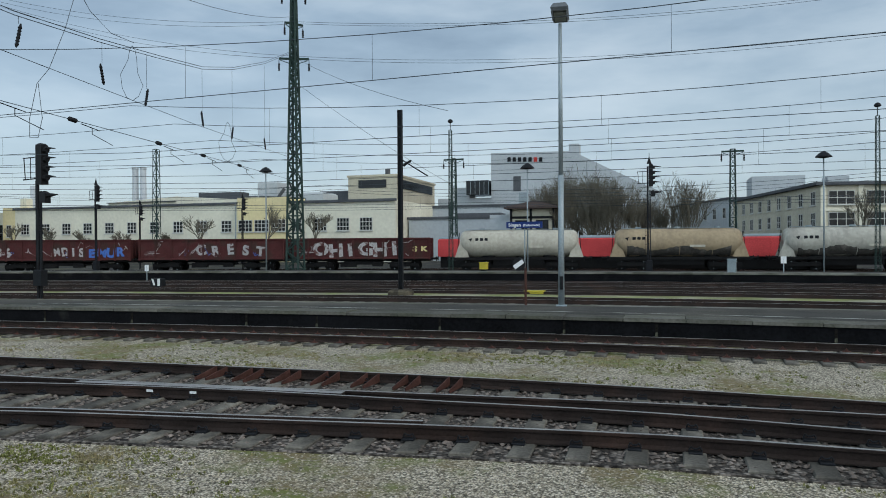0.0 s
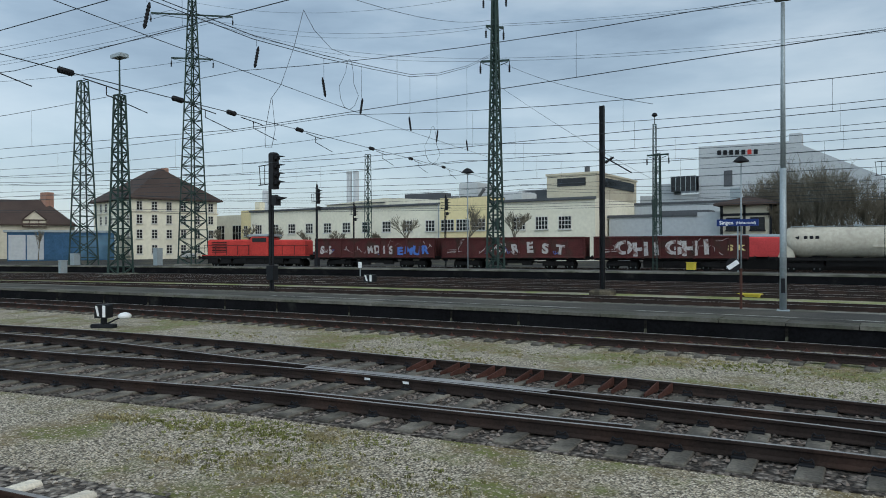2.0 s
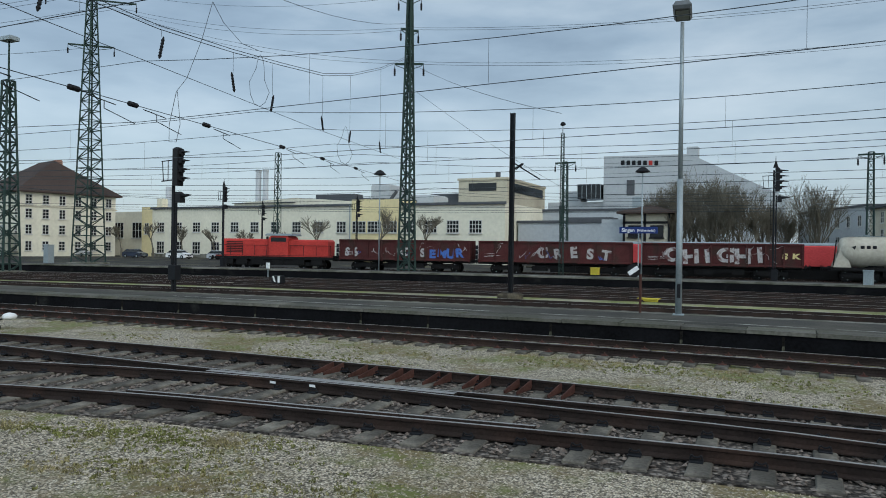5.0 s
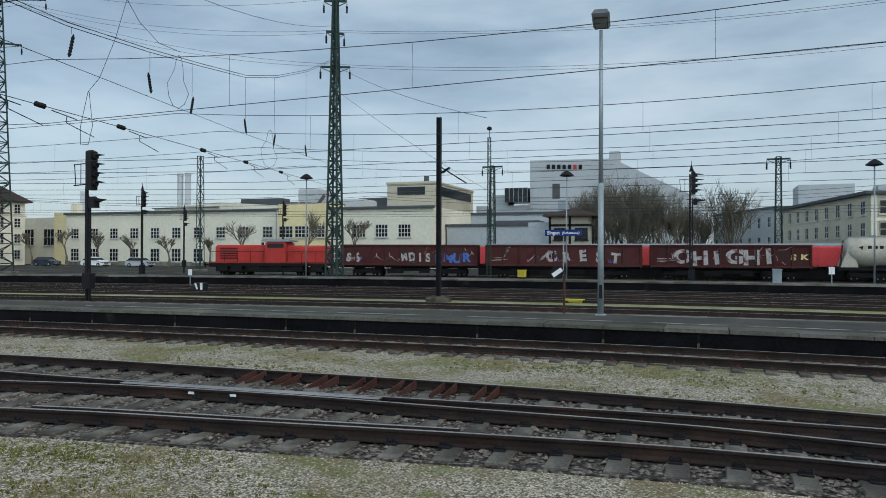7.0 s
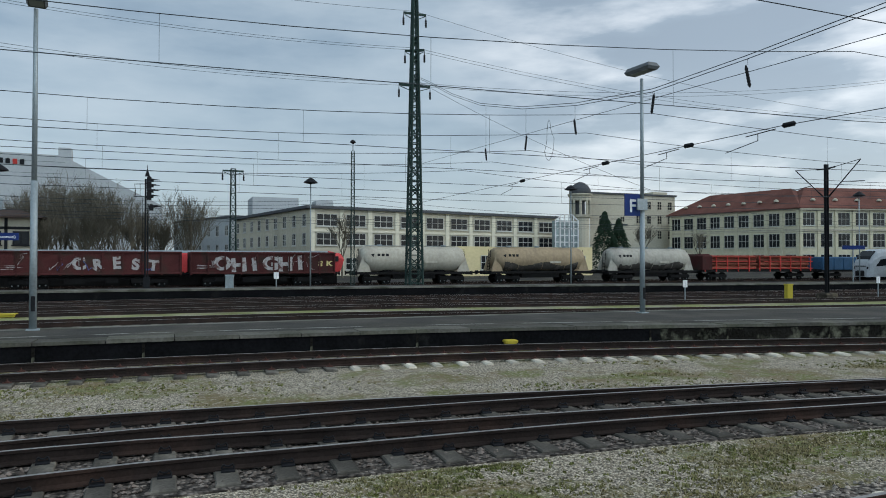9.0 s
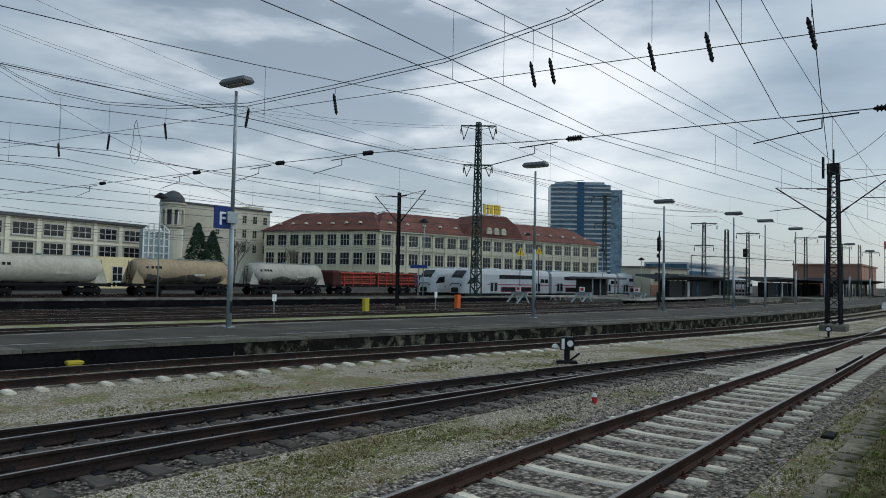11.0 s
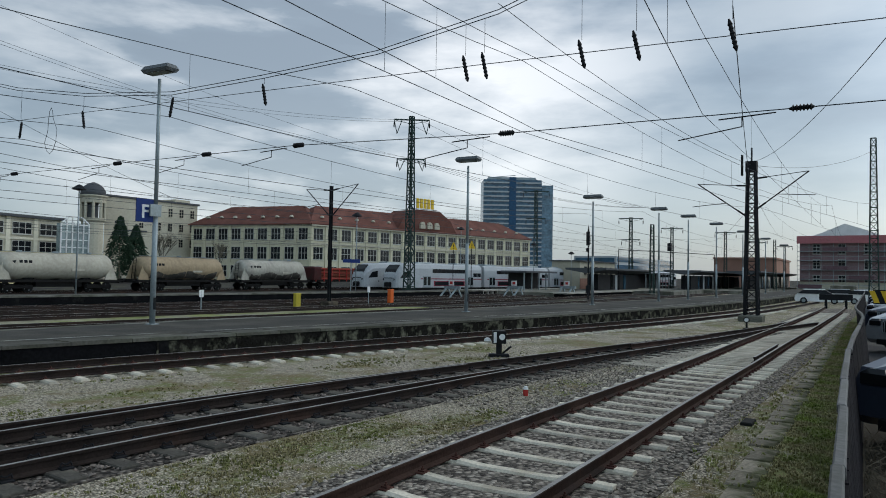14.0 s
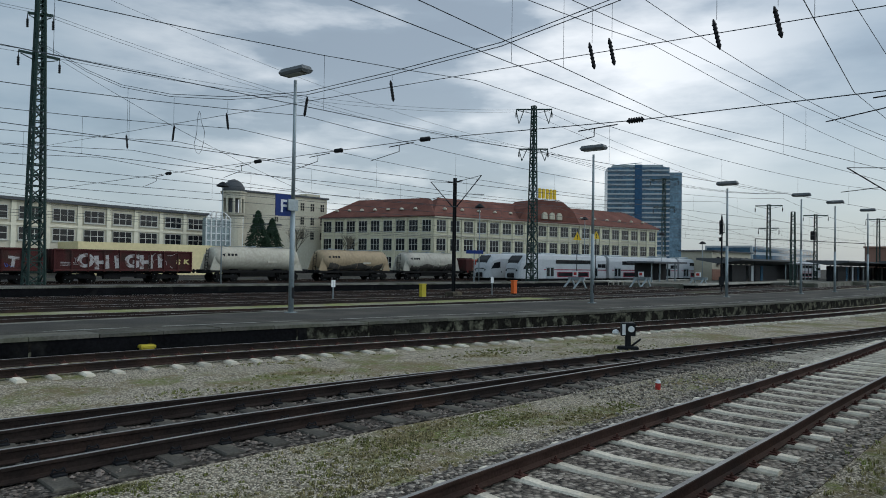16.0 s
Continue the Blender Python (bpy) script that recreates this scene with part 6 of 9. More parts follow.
part("cornice", Shape().lathe((*dc, 18.8), [(0, 2.9), (1.2, 3.1), (1.6, 3.5), (1.9, 3.5)], 16), M_OFFICE, dome)
part("dome", Shape().lathe((*dc, 20.6), [(0, 3.1), (1.2, 2.95), (2.3, 2.3), (3.1, 1.3), (3.5, 0.3)], 16), M_ROOFGREY, dome, "grey metal dome", smooth=True)
tower_house = thing("old_factory_wing", "tall cream factory wing with small windows", "building")
part("wall", Shape().add([(x, y, z) for z in (-0.3, 21.3) for x, y in ((111.5, 172), (141, 172), (153, 190), (125, 190))], [(3, 2, 1, 0), (4, 5, 6, 7), (0, 1, 5, 4), (1, 2, 6, 5), (2, 3, 7, 6), (3, 0, 4, 7)]), M_OFFICE, tower_house)
part("roof_cabin", Shape().chamfered(134, 139, 173, 180, 21.3, 22.6, 0.1), M_OFFICE, tower_house)
part("roof_edge", Shape().box(111.0, 141.5, 171.6, 172.6, 21.2, 21.7), M_ROOFGREY, tower_house)
for z in (8.6, 13.0, 17.2):
    facade_row(tower_house, (126, 172), (141, 172), z, 1.5, 2.4, 4, 2, 3, frame_mat=M_OFFICE)
facade_row(tower_house, (111.5, 172), (126, 172), 13.4, 1.4, 1.6, 2, 2, 2, frame_mat=M_OFFICE)
part("ledge", Shape().box(116, 124, 171.6, 172, 12.4, 12.8), M_ROOFGREY, tower_house)

# large works building with a red mansard roof
works = thing("red_roofed_works", "large cream works building with a red mansard roof", "building")
wc, we, ww = (144, 130), (236, 108), (136, 168)
part("wall", wall_block(Shape(), wc, we, 17, -0.3, 15.1), M_WORKS, works)
part("wall", wall_block(Shape(), ww, wc, 17, -0.3, 15.1), M_WORKS, works)
for p, q in ((wc, we), (ww, wc)):
    part("cornice", wall_block(Shape(), (p[0] - 0.4, p[1] - 0.7), (q[0] + 0.3, q[1] - 0.7), 1.2, 14.7, 15.3), M_OFFICE, works)
    part("string_course", wall_block(Shape(), (p[0], p[1] - 0.3), (q[0], q[1] - 0.3), 0.4, 9.6, 10.1), M_OFFICE, works)
    L = math.hypot(q[0] - p[0], q[1] - p[1])
    n = 20 if L > 60 else 9
    for z, h in ((0.6, 3.2), (5.6, 3.4), (10.9, 3.2)):
        facade_row(works, p, q, z, L / n * 0.70, h, n, 3, 2, frame_mat=M_FRAME)
    for k in range(n + 1):
        part("pilaster", Shape().box(-0.4, 0.4, -0.25, 0.0, -0.3, 14.7), M_WORKS, works, m=along(p, q) @ pose(0.4 + k * (L - 0.8) / n, 0, 0))
part("roof", hip_roof(Shape(), wc, we, 17, 15.3, 5.8, 0.8, 8.0), M_ROOFRED, works, "red tiled mansard roof")
part("roof", hip_roof(Shape(), ww, wc, 17, 15.3, 5.7, 0.8, 8.0), M_ROOFRED, works, "red tiled mansard roof")
m_w = along(wc, we)
for k in range(15):
    L = math.hypot(we[0] - wc[0], we[1] - wc[1])
    part("dormer", Shape().lathe((0, 0, 0), [(0, 0.62), (0.35, 0.55), (0.62, 0.2)], 10), M_OFFICE, works, "small eyebrow dormer", m=m_w @ pose(5 + k * (L - 10) / 14, 2.0, 17.2))
m_v = along(ww, wc)
for k in range(7):
    part("dormer", Shape().lathe((0, 0, 0), [(0, 0.62), (0.35, 0.55), (0.62, 0.2)], 10), M_OFFICE, works, "small eyebrow dormer", m=m_v @ pose(4 + k * 4.6, 2.0, 17.2))
part("raised_gable", Shape().prism([(-13, 15.0), (13, 15.0), (10, 19.2), (5, 22.0), (-5, 22.0), (-10, 19.2)], (186, 119.6, 0), (188.5, 130, 0)), M_ROOFRED, works, "raised roof gable")
M_SIGNY = material("yellow_sign_enamel", (0.62, 0.42, 0.03), 0.5, 0, 0.1, 1, 8)
for k in range(5):
    part("roof_mark", Shape().chamfered(-0.5, 0.5, -0.2, 0.2, 0, 3.1, 0.15), M_SIGNY, works, "yellow rooftop company mark shown as plain blocks", m=pose(187, 121.5, 22.7, 0, 0, -14) @ pose(-3.1 + k * 1.55, 0, 0))
for k in range(3):
    part("gable_dormer", Shape().prism([(-1.0, 0), (1.0, 0), (1.0, 1.2), (0.6, 1.9), (0, 2.1), (-0.6, 1.9), (-1.0, 1.2)], (0, 0, 0), (0, 1.6, 0)), M_OFFICE, works, "arched dormer of the raised gable", m=pose(183.2 + 3.0 * k, 119.6 - 0.72 * k, 16.2, 0, 0, -13.5))
part("sign_rack", Shape().beam((-5.5, 0, -0.1), (5.8, 0, -0.1), 0.15, 0.15).beam((-4, 0, -1.2), (-4, 0, 3), 0.12, 0.12).beam((4, 0, -1.2), (4, 0, 3), 0.12, 0.12), M_DARKSTEEL, works, m=pose(187, 121.9, 22.6, 0, 0, -14))

# high-rise
rise = thing("office_tower", "blue glass high-rise office tower", "building")
rp, rq = (486, 262), (511, 224)
m_r = along(rp, rq)
part("core", wall_block(Shape(), rp, rq, 26, -0.3, 77), M_GLASSB, rise, "blue glass curtain wall")
L = math.hypot(rq[0] - rp[0], rq[1] - rp[1])
for k in range(21):
    part("floor_band", Shape().box(-0.2, L * 0.44, -0.8, 0, 0, 1.15), M_GREYW, rise, m=m_r @ pose(0, 0, 3 + k * 3.55))
    part("floor_band", Shape().box(L * 0.56, L + 0.2, -0.8, 0, 0, 1.15), M_GREYW, rise, m=m_r @ pose(0, 0, 3 + k * 3.55))
part("recess", Shape().box(L * 0.44, L * 0.56, -0.9, 0, 0, 79), M_BLUE, rise, m=m_r)
dr = (Vector(rq) - Vector(rp)).normalized()
wing_end = Vector(rq) + dr * 9.0
part("glass_wing", wall_block(Shape(), (rq[0] + 0.2 * dr.x, rq[1] + 0.2 * dr.y), (wing_end.x, wing_end.y), 18, -0.3, 73), glass("pale_blue_glass", (0.10, 0.17, 0.22), 0.12), rise, "lighter glass side wing")
part("roof_rig", Shape().box(4, L - 4, 4, 20, 77, 79.5).beam((10, 8, 80), (26, 8, 81.5), 0.5, 0.5), M_GALV, rise, m=m_r)

# station buildings and canopies in the east
stat = thing("station_building", "plain beige two-storey station building", "building")
part("wall", Shape().box(112, 130, 42, 47, -0.3, 4.7), M_BEIGE, stat)
part("roof_edge", Shape().box(111.7, 130.4, 41.6, 47.4, 4.7, 4.9), M_ROOFGREY, stat)
part("wall", Shape().box(111.9, 121, 41.9, 42, -0.3, 1.9), M_BRICKP, stat)
facade_row(stat, (113, 41.95), (129, 41.95), 2.7, 1.1, 1.2, 6, 2, 1, frame_mat=M_DARKSTEEL)
for k in range(3):
    part("door", Shape().chamfered(-0.6, 0.6, -0.06, 0.0, 0, 2.0, 0.02), M_DARKSTEEL, stat, m=pose(122.5 + k * 2.6, 41.9, 0.1))
for k, (x0, x1, y0, h) in enumerate(((96, 121, 32.2, 2.7), (122, 176, 25.0, 2.8), (142, 212, 18.5, 3.0))):
    can = thing("platform_canopy", "dark platform canopy on slim posts", "canopy", group="platform canopies")
    part("roof", Shape().add([(x0, y0, h + 0.5), (x1, y0, h + 0.5), (x1, y0 + 3, h), (x0, y0 + 3, h), (x1, y0 + 6, h + 0.5), (x0, y0 + 6, h + 0.5), (x0, y0, h + 0.75), (x1, y0, h + 0.75), (x1, y0 + 6, h + 0.75), (x0, y0 + 6, h + 0.75)], [(0, 1, 2, 3), (3, 2, 4, 5), (9, 8, 7, 6), (0, 6, 7, 1), (5, 4, 8, 9), (0, 3, 5, 9, 6), (1, 7, 8, 4, 2)]), M_ROOFGREY, can)
    part("platform_base", Shape().box(x0 - 20, x1 + 10, y0 - 0.5, y0 + 6.5, -0.3, 0.3), M_CONCRETE, can, "pale platform edge")
    for i in range(int((x1 - x0) / 7)):
        part("canopy_post", Shape().box(-0.1, 0.1, -0.1, 0.1, 0.3, h), M_DARKSTEEL, can, m=pose(x0 + 2 + i * 7, y0 + 3, 0))
    part("kiosk", Shape().box(x0 + 3, x1 - 2, y0 + 2.2, y0 + 3.8, 0.3, h - 0.1), M_DARKSTEEL, can, "dark shelter under the canopy")
    for i in range(int((x1 - x0 - 16) / 2.1)):
        part("shelter_panel", Shape().box(-0.5, 0.5, -0.05, 0.0, 0.3, h - 0.2), (M_GLASS, M_GLASSB, M_DARKSTEEL, M_GREYW)[(i * 7 + k) % 4], can, m=pose(x0 + 9 + i * 2.1, y0 + 2.18, 0))
for k, (x0, x1, y0, h) in enumerate(((86, 95.5, 40.0, 2.6), (131, 150, 36.5, 2.9), (190, 232, 22.5, 3.3))):
    can = thing("platform_canopy", "dark glazed platform shelter with pale posts", "canopy", group="platform canopies")
    part("roof", Shape().chamfered(x0 - 0.5, x1 + 0.5, y0 - 0.6, y0 + 3.2, h, h + 0.25, 0.05), M_ROOFGREY, can)
    part("back_wall", Shape().box(x0, x1, y0 + 2.2, y0 + 2.3, 0.2, h), M_DARKSTEEL, can, "dark glazed back wall")
    for i in range(int((x1 - x0) / 2.4) + 1):
        part("canopy_post", Shape().box(-0.07, 0.07, -0.07, 0.07, -0.3, h), M_GALV, can, m=pose(x0 + 0.1 + i * 2.4, y0, 0))
midb = thing("glass_office", "long grey glazed office building behind the station", "building")
part("wall", Shape().box(187, 249, 60, 72, -0.3, 7.9), M_GREYW, midb)
for z in (2.2, 4.4, 6.4):
    part("window_band", Shape().box(187.5, 248.5, 59.9, 60.0, z, z + 1.2), M_GLASSB, midb)
part("window_band", Shape().box(186.9, 187.0, 60.5, 71.5, 4.4, 7.4), M_GLASSB, midb)
pink = thing("brick_block", "flat-topped reddish brick building", "building")
part("wall", Shape().box(230, 270, 26, 43, -0.3, 8.5), M_BRICKP, pink)
part("parapet", Shape().box(229.6, 270, 25.6, 43.4, 8.3, 8.8), M_BRICKP, pink)

scaf = thing("scaffolded_building", "building wrapped in red scaffold netting with a white gable", "building")
part("wall", Shape().box(181.2, 205, -24, 15.4, -0.3, 11.6), material("dusty_purple_render", (0.22, 0.15, 0.155), 0.9, 0, 0.25, 0.2, 4.0), scaf)
part("plinth", Shape().box(181.0, 181.2, -24, 15.4, -0.3, 1.9), M_OFFICE, scaf, "pale plinth")
part("gable", Shape().add([(182, -2, 11.6), (182, 15, 11.6), (182, 11, 13.0), (182, 6.5, 15.0), (182, 2, 13.4), (200, -2, 11.6), (200, 15, 11.6), (200, 11, 13.0), (200, 6.5, 15.0), (200, 2, 13.4)], [(0, 1, 2, 3, 4), (9, 8, 7, 6, 5), (2, 7, 8, 3), (3, 8, 9, 4), (4, 9, 5, 0), (1, 6, 7, 2)]), M_WHITE, scaf, "white gable")
for z in range(6):
    part("scaffold_deck", Shape().box(179.9, 181.1, -24, 15.8, 0.3 + z * 2.1, 0.42 + z * 2.1), M_GALV, scaf)
    part("guard_rail", Shape().rod((179.9, -24, 1.3 + z * 2.1), (179.9, 15.8, 1.3 + z * 2.1), 0.035, 5), M_GALV, scaf)
for k in range(17):
    part("scaffold_pole", Shape().rod((179.9, 15.8 - k * 2.4, -0.2), (179.9, 15.8 - k * 2.4, 12.2), 0.05, 6), M_GALV, scaf)
part("net", Shape().box(179.7, 179.78, -24, 15.9, 10.5, 12.2), material("bright_net", (0.34, 0.13, 0.14), 0.9, 0, 0.15, 0.2, 3), scaf, "bright red net band")
for z in range(5):
    for k in range(8):
        if (z * 3 + k * 5) % 7 < 2:
            part("net", Shape().box(179.72, 179.76, -24 + k * 4.98, -19.2 + k * 4.98, 0.45 + z * 2.1, 1.25 + z * 2.1), M_NETRED, scaf)
for z in (1.2, 4.8, 8.2):
    for k in range(6):
        add_window(scaf, pose(181.15, 12 - k * 5, z, 0, 0, -90), 1.5, 2.2, 2, 3)


# ---------------------------------------------------------------- trees
def branch(s, p, d, length, r, depth, rr, fan=3, spread=0.55, lift=0.12, sides=5):
    q = p + d * length
    s.rod(p, q, max(r, 0.011), sides, max(r * 0.72, 0.009))
    if depth == 0:
        return
    for k in range(fan):
        axis = Vector((rr.uniform(-1, 1), rr.uniform(-1, 1), rr.uniform(-0.3, 0.5)))
        nd = (d + axis * spread + Vector((0, 0, lift))).normalized()
        base = p + d * length * rr.uniform(0.55, 1.0) if k else q
        branch(s, base, nd, length * rr.uniform(0.62, 0.82), r * 0.66, depth - 1, rr, fan, spread, lift, 3 if depth < 3 else 4)


def bare_tree(x, y, height, seed, label="bare winter tree with a fine twiggy crown", depth=6, spread=0.55, fan=3, stems=1, trunk=None):
    rr = random.Random(seed)
    th = thing("tree", label, "tree", pose(x, y, -0.2, 0, 0, rr.uniform(0, 360)), group="bare trees")
    r = trunk or height * 0.016
    t = Shape().rod((0, 0, 0), (0, 0, height * 0.24), r * 1.25, 8, r)
    part("trunk", t, M_BARK, th)
    s = Shape()
    for k in range(stems):
        d = Vector((rr.uniform(-0.25, 0.25), rr.uniform(-0.25, 0.25), 1)).normalized()
        branch(s, Vector((0, 0, height * 0.2)), d, height * 0.27, r * 0.8, depth, rr, fan, spread, 0.16)
    part("crown", s, M_BARK, th, "bare branches and twigs")
    return th


def thicket(x, y, height, seed):
    """A many-stemmed bare tree whose crown starts low."""
    rr = random.Random(seed)
    th = thing("tree", "dense bare winter tree with many upright stems", "tree", pose(x, y, -0.2, 0, 0, rr.uniform(0, 360)), group="bare trees")
    part("trunk", Shape().rod((0, 0, 0), (0, 0, height * 0.12), 0.2, 8, 0.16), M_BARK, th)
    s = Shape()
    for k in range(9):
        a = k * 2.4 + rr.uniform(-0.4, 0.4)
        lean = rr.uniform(0.1, 0.42)
        d = Vector((math.cos(a) * lean, math.sin(a) * lean, 1)).normalized()
        branch(s, Vector((0, 0, height * rr.uniform(0.06, 0.12))), d, height * rr.uniform(0.24, 0.30), 0.08, 5, rr, 3, 0.55, 0.17, 4)
    part("crown", s, M_BARK, th, "bare branches and twigs")


for x, y, h, sd in ((-14.0, 94, 11.5, 1), (-11.8, 97, 13.4, 2), (-9.4, 93, 12.6, 3), (-7.2, 96, 12.0, 4), (-5.0, 92, 10.5, 5), (-2.8, 95, 9.2, 6), (-0.8, 97, 8.2, 7), (2.8, 95, 11.6, 8), (-12.8, 91, 9.0, 9), (-8.0, 91, 8.5, 10)):
    thicket(x, y, h, sd)
bare_tree(22.6, 96, 8.6, 21, depth=5, stems=2)
for x, h, sd in ((-112.5, 6.6, 31), (-104.3, 7.4, 32), (-97.0, 6.0, 33), (-89.5, 5.6, 34), (-82.0, 5.6, 35), (-67.6, 8.2, 36), (-56.5, 9.0, 37), (-48.4, 8.2, 38), (-74, 5.0, 39)):
    bare_tree(x, 92.5, h, sd, "pollarded bare street tree before the hall", 4, 0.75, 4, 1, 0.17)
bare_tree(-122, 62, 5.5, 41, depth=4, fan=4)
bare_tree(98, 112, 8.0, 42, depth=5, stems=2)
bare_tree(84, 112, 9.3, 43, depth=5, stems=2)


def conifer(x, y, height, seed):
    rr = random.Random(seed)
    th = thing("conifer", "dark green conifer beside the stair house", "tree", pose(x, y, -0.2), group="conifers")
    part("trunk", Shape().rod((0, 0, 0), (0, 0, height * 0.95), 0.2, 8, 0.03), M_BARK, th)
    s = Shape()
    for k in range(1700):
        u = rr.random() ** 0.8
        z = height * (0.08 + 0.92 * u)
        rad = (1 - u) * height * 0.33 * rr.uniform(0.45, 1.08) + 0.1
        a = rr.uniform(0, 6.283)
        c = Vector((rad * math.cos(a), rad * math.sin(a), z))
        w = rr.uniform(0.25, 0.5)
        out = Vector((math.cos(a), math.sin(a), -0.35)) * w
        sd = Vector((-math.sin(a), math.cos(a), 0)) * w * 0.45
        s.add([c - out * 0.6, c + sd, c + out, c - sd, c + Vector((0, 0, 0.18))], [(0, 1, 4), (1, 2, 4), (2, 3, 4), (3, 0, 4), (3, 2, 1, 0)])
    part("crown", s, material("conifer_needles", (0.018, 0.035, 0.02), 0.9, 0, 0.3, 1.0, 10.0, island=0.4), th)


conifer(75.2, 111, 11.4, 1)
conifer(78.6, 111.5, 10.2, 2)


# ---------------------------------------------------------------- overhead lines
def sagging(s, p, q, sag, r, n=10, sides=4):
    p, q = Vector(p), Vector(q)
    return s.tube([p.lerp(q, i / n) - Vector((0, 0, sag * 4 * (i / n) * (1 - i / n))) for i in range(n + 1)], r, sides)


def polyline(s, pts, r, sides=4):
    return s.tube(pts, r, sides)


def insulator_shape(length=0.55, r=0.07, core=0.03):
    rings, n = [(0, 0.02)], 6
    for i in range(n):
        z = length * (0.08 + 0.84 * i / n)
        rings += [(z, core), (z + length * 0.05, r), (z + length * 0.1, core)]
    return Shape().lathe((0, 0, -length / 2), rings + [(length, 0.02)], 8)


INSULATOR = insulator_shape(0.78, 0.062, 0.045).mesh("insulator", M_DARKSTEEL)
INSULATOR_BIG = insulator_shape(0.5, 0.085, 0.045).mesh("insulator", M_DARKSTEEL)

west_span_x = lambda y: -27.4 + 0.27 * (49 - y)
SUPPORTS = [-165, -118, -72, -22, 17.7, 62, 106, 150]
line_ab = lambda x: (rail_a(x) + rail_c(x)) / 2 if x < 40 else line_1(x) + 0.1
line_cd = lambda x: (rail_b(min(x, 16)) + rail_d(x)) / 2 if x < 16 else (rail_a(x) + rail_d(x)) / 2 - 0.3


def overhead_line(line, x0, x1, contact, carrier, seed, r=0.011):
    r = r * 0.8
    th = thing("overhead_line", "overhead contact line with carrier wire and droppers", "overhead line", group="overhead lines")
    rr = random.Random(seed)
    cp, mp, d = [], [], Shape()
    xs = [x for x in SUPPORTS if x0 <= x <= x1]
    side = 1
    for a, b in zip(xs, xs[1:]):
        ya, yb = line(a) + 0.2 * side, line(b) - 0.2 * side
        side = -side
        if a == -22:
            a = west_span_x(ya)
        if b == -22:
            b = west_span_x(yb)
        cp += [(a, ya, contact), (b, yb, contact)] if not cp else [(b, yb, contact)]
        mp += [(a + (b - a) * i / 12, ya + (yb - ya) * i / 12, carrier - 0.95 * 4 * (i / 12) * (1 - i / 12)) for i in range(0 if not mp else 1, 13)]
        n = 6
        for i in range(1, n):
            u = i / n + rr.uniform(-0.02, 0.02)
            x, y = a + (b - a) * u, ya + (yb - ya) * u
            d.rod((x, y, contact), (x, y, carrier - 0.95 * 4 * u * (1 - u)), 0.005, 3)
    part("contact_wire", Shape().tube(cp, r), M_WIRE, th)
    part("carrier_wire", Shape().tube(mp, r), M_WIRE, th)
    tagged(part("dropper", d, M_WIRE, th), kind="stuff")
    return th


for n, (ln, x0, x1, r) in enumerate(((line_1, -22, 70, 0.010), (line_ab, -72, 106, 0.011), (line_cd, -72, 62, 0.011), (line_2, -118, 150, 0.012), (yard_line(24.9), -118, 150, 0.014), (yard_line(29.2), -118, 150, 0.014), (yard_line(34.3), -118, 150, 0.015), (yard_line(38.6), -118, 150, 0.016), (yard_line(42.6), -118, 150, 0.017), (train_line, -118, 150, 0.02), (lambda x: train_line(x) + 4.6, -118, 150, 0.02), (lambda x: train_line(x) + 9, -72, 106, 0.02))):
    overhead_line(ln, x0, x1, 6.0, 7.9, n, r)


def head_span(name_label, plan, carrier, cross, upper, insulators, fixes):
    """A cable span across the yard: sagging carrier, level cross wires, hanging insulators, registration arms."""
    th = thing("head_span", name_label, "overhead line", group="head spans")
    P = lambda y, z: Vector((plan(y), y, z))
    for k in (0.0, 0.12):
        part("carrier_cable", polyline(Shape(), [P(y, z + k) for y, z in carrier], 0.014), M_WIRE, th)
    part("cross_wire", polyline(Shape(), [P(y, z) for y, z in cross], 0.012), M_WIRE, th)
    part("cross_wire", polyline(Shape(), [P(y, z) for y, z in upper], 0.011), M_WIRE, th)
    cy, cz = zip(*sorted(carrier))
    lean = -1
    for y, z in insulators:
        top = float(np.interp(y, cy, cz))
        part("insulator", INSULATOR, None, th, m=Matrix.Translation(P(y, z + 0.14)) @ Matrix.Rotation(0.22 * lean, 4, "X"))
        part("hanger", Shape().rod(P(y, z + 0.5), P(y, top), 0.008, 3), M_WIRE, th)
        lean = -lean if y > 12 else lean
    ry, rz = zip(*sorted(cross))
    for y in fixes:
        z = float(np.interp(y, ry, rz))
        d = (P(y + 0.5, z) - P(y - 0.5, z)).normalized()
        q = d.to_track_quat("Z", "Y").to_matrix().to_4x4()
        ins = part("insulator", INSULATOR_BIG, None, th, m=Matrix.Translation(P(y, z)) @ q)
        part("registration_arm", Shape().rod(P(y + 0.5, z - 0.05), P(y + 1.7, z - 0.1), 0.016, 5).rod(P(y + 1.2, z - 0.08), P(y + 1.2, z - 0.3), 0.013, 5).rod(P(y + 1.2, z - 0.3), P(y + 2.6, z - 0.5), 0.013, 5), M_DARKSTEEL, th)
    return th


west = head_span("cable head span with ribbed insulators across the western yard", west_span_x,
                 [(-6, 11.5), (2, 9.6), (8, 8.9), (11.7, 8.9), (16.5, 9.2), (21.3, 9.8), (26, 10.5), (31, 11.3), (35.7, 12.5), (41.6, 14.4), (46, 16.1), (49, 17.3)],
                 [(-6, 6.1), (9, 6.3), (19.5, 6.6), (35.8, 7.0), (49, 7.3)], [(-6, 7.7), (12, 7.9), (30, 8.3), (49, 9.0)],
                 [(3.6, 8.0), (11.6, 8.3), (16.7, 8.5), (21.4, 8.5), (24.9, 8.4), (30.9, 8.6), (35.3, 8.6), (41.5, 8.9)], [5.5, 9.0, 12.8, 15.3, 19.5, 26.0, 31.0, 36.5])
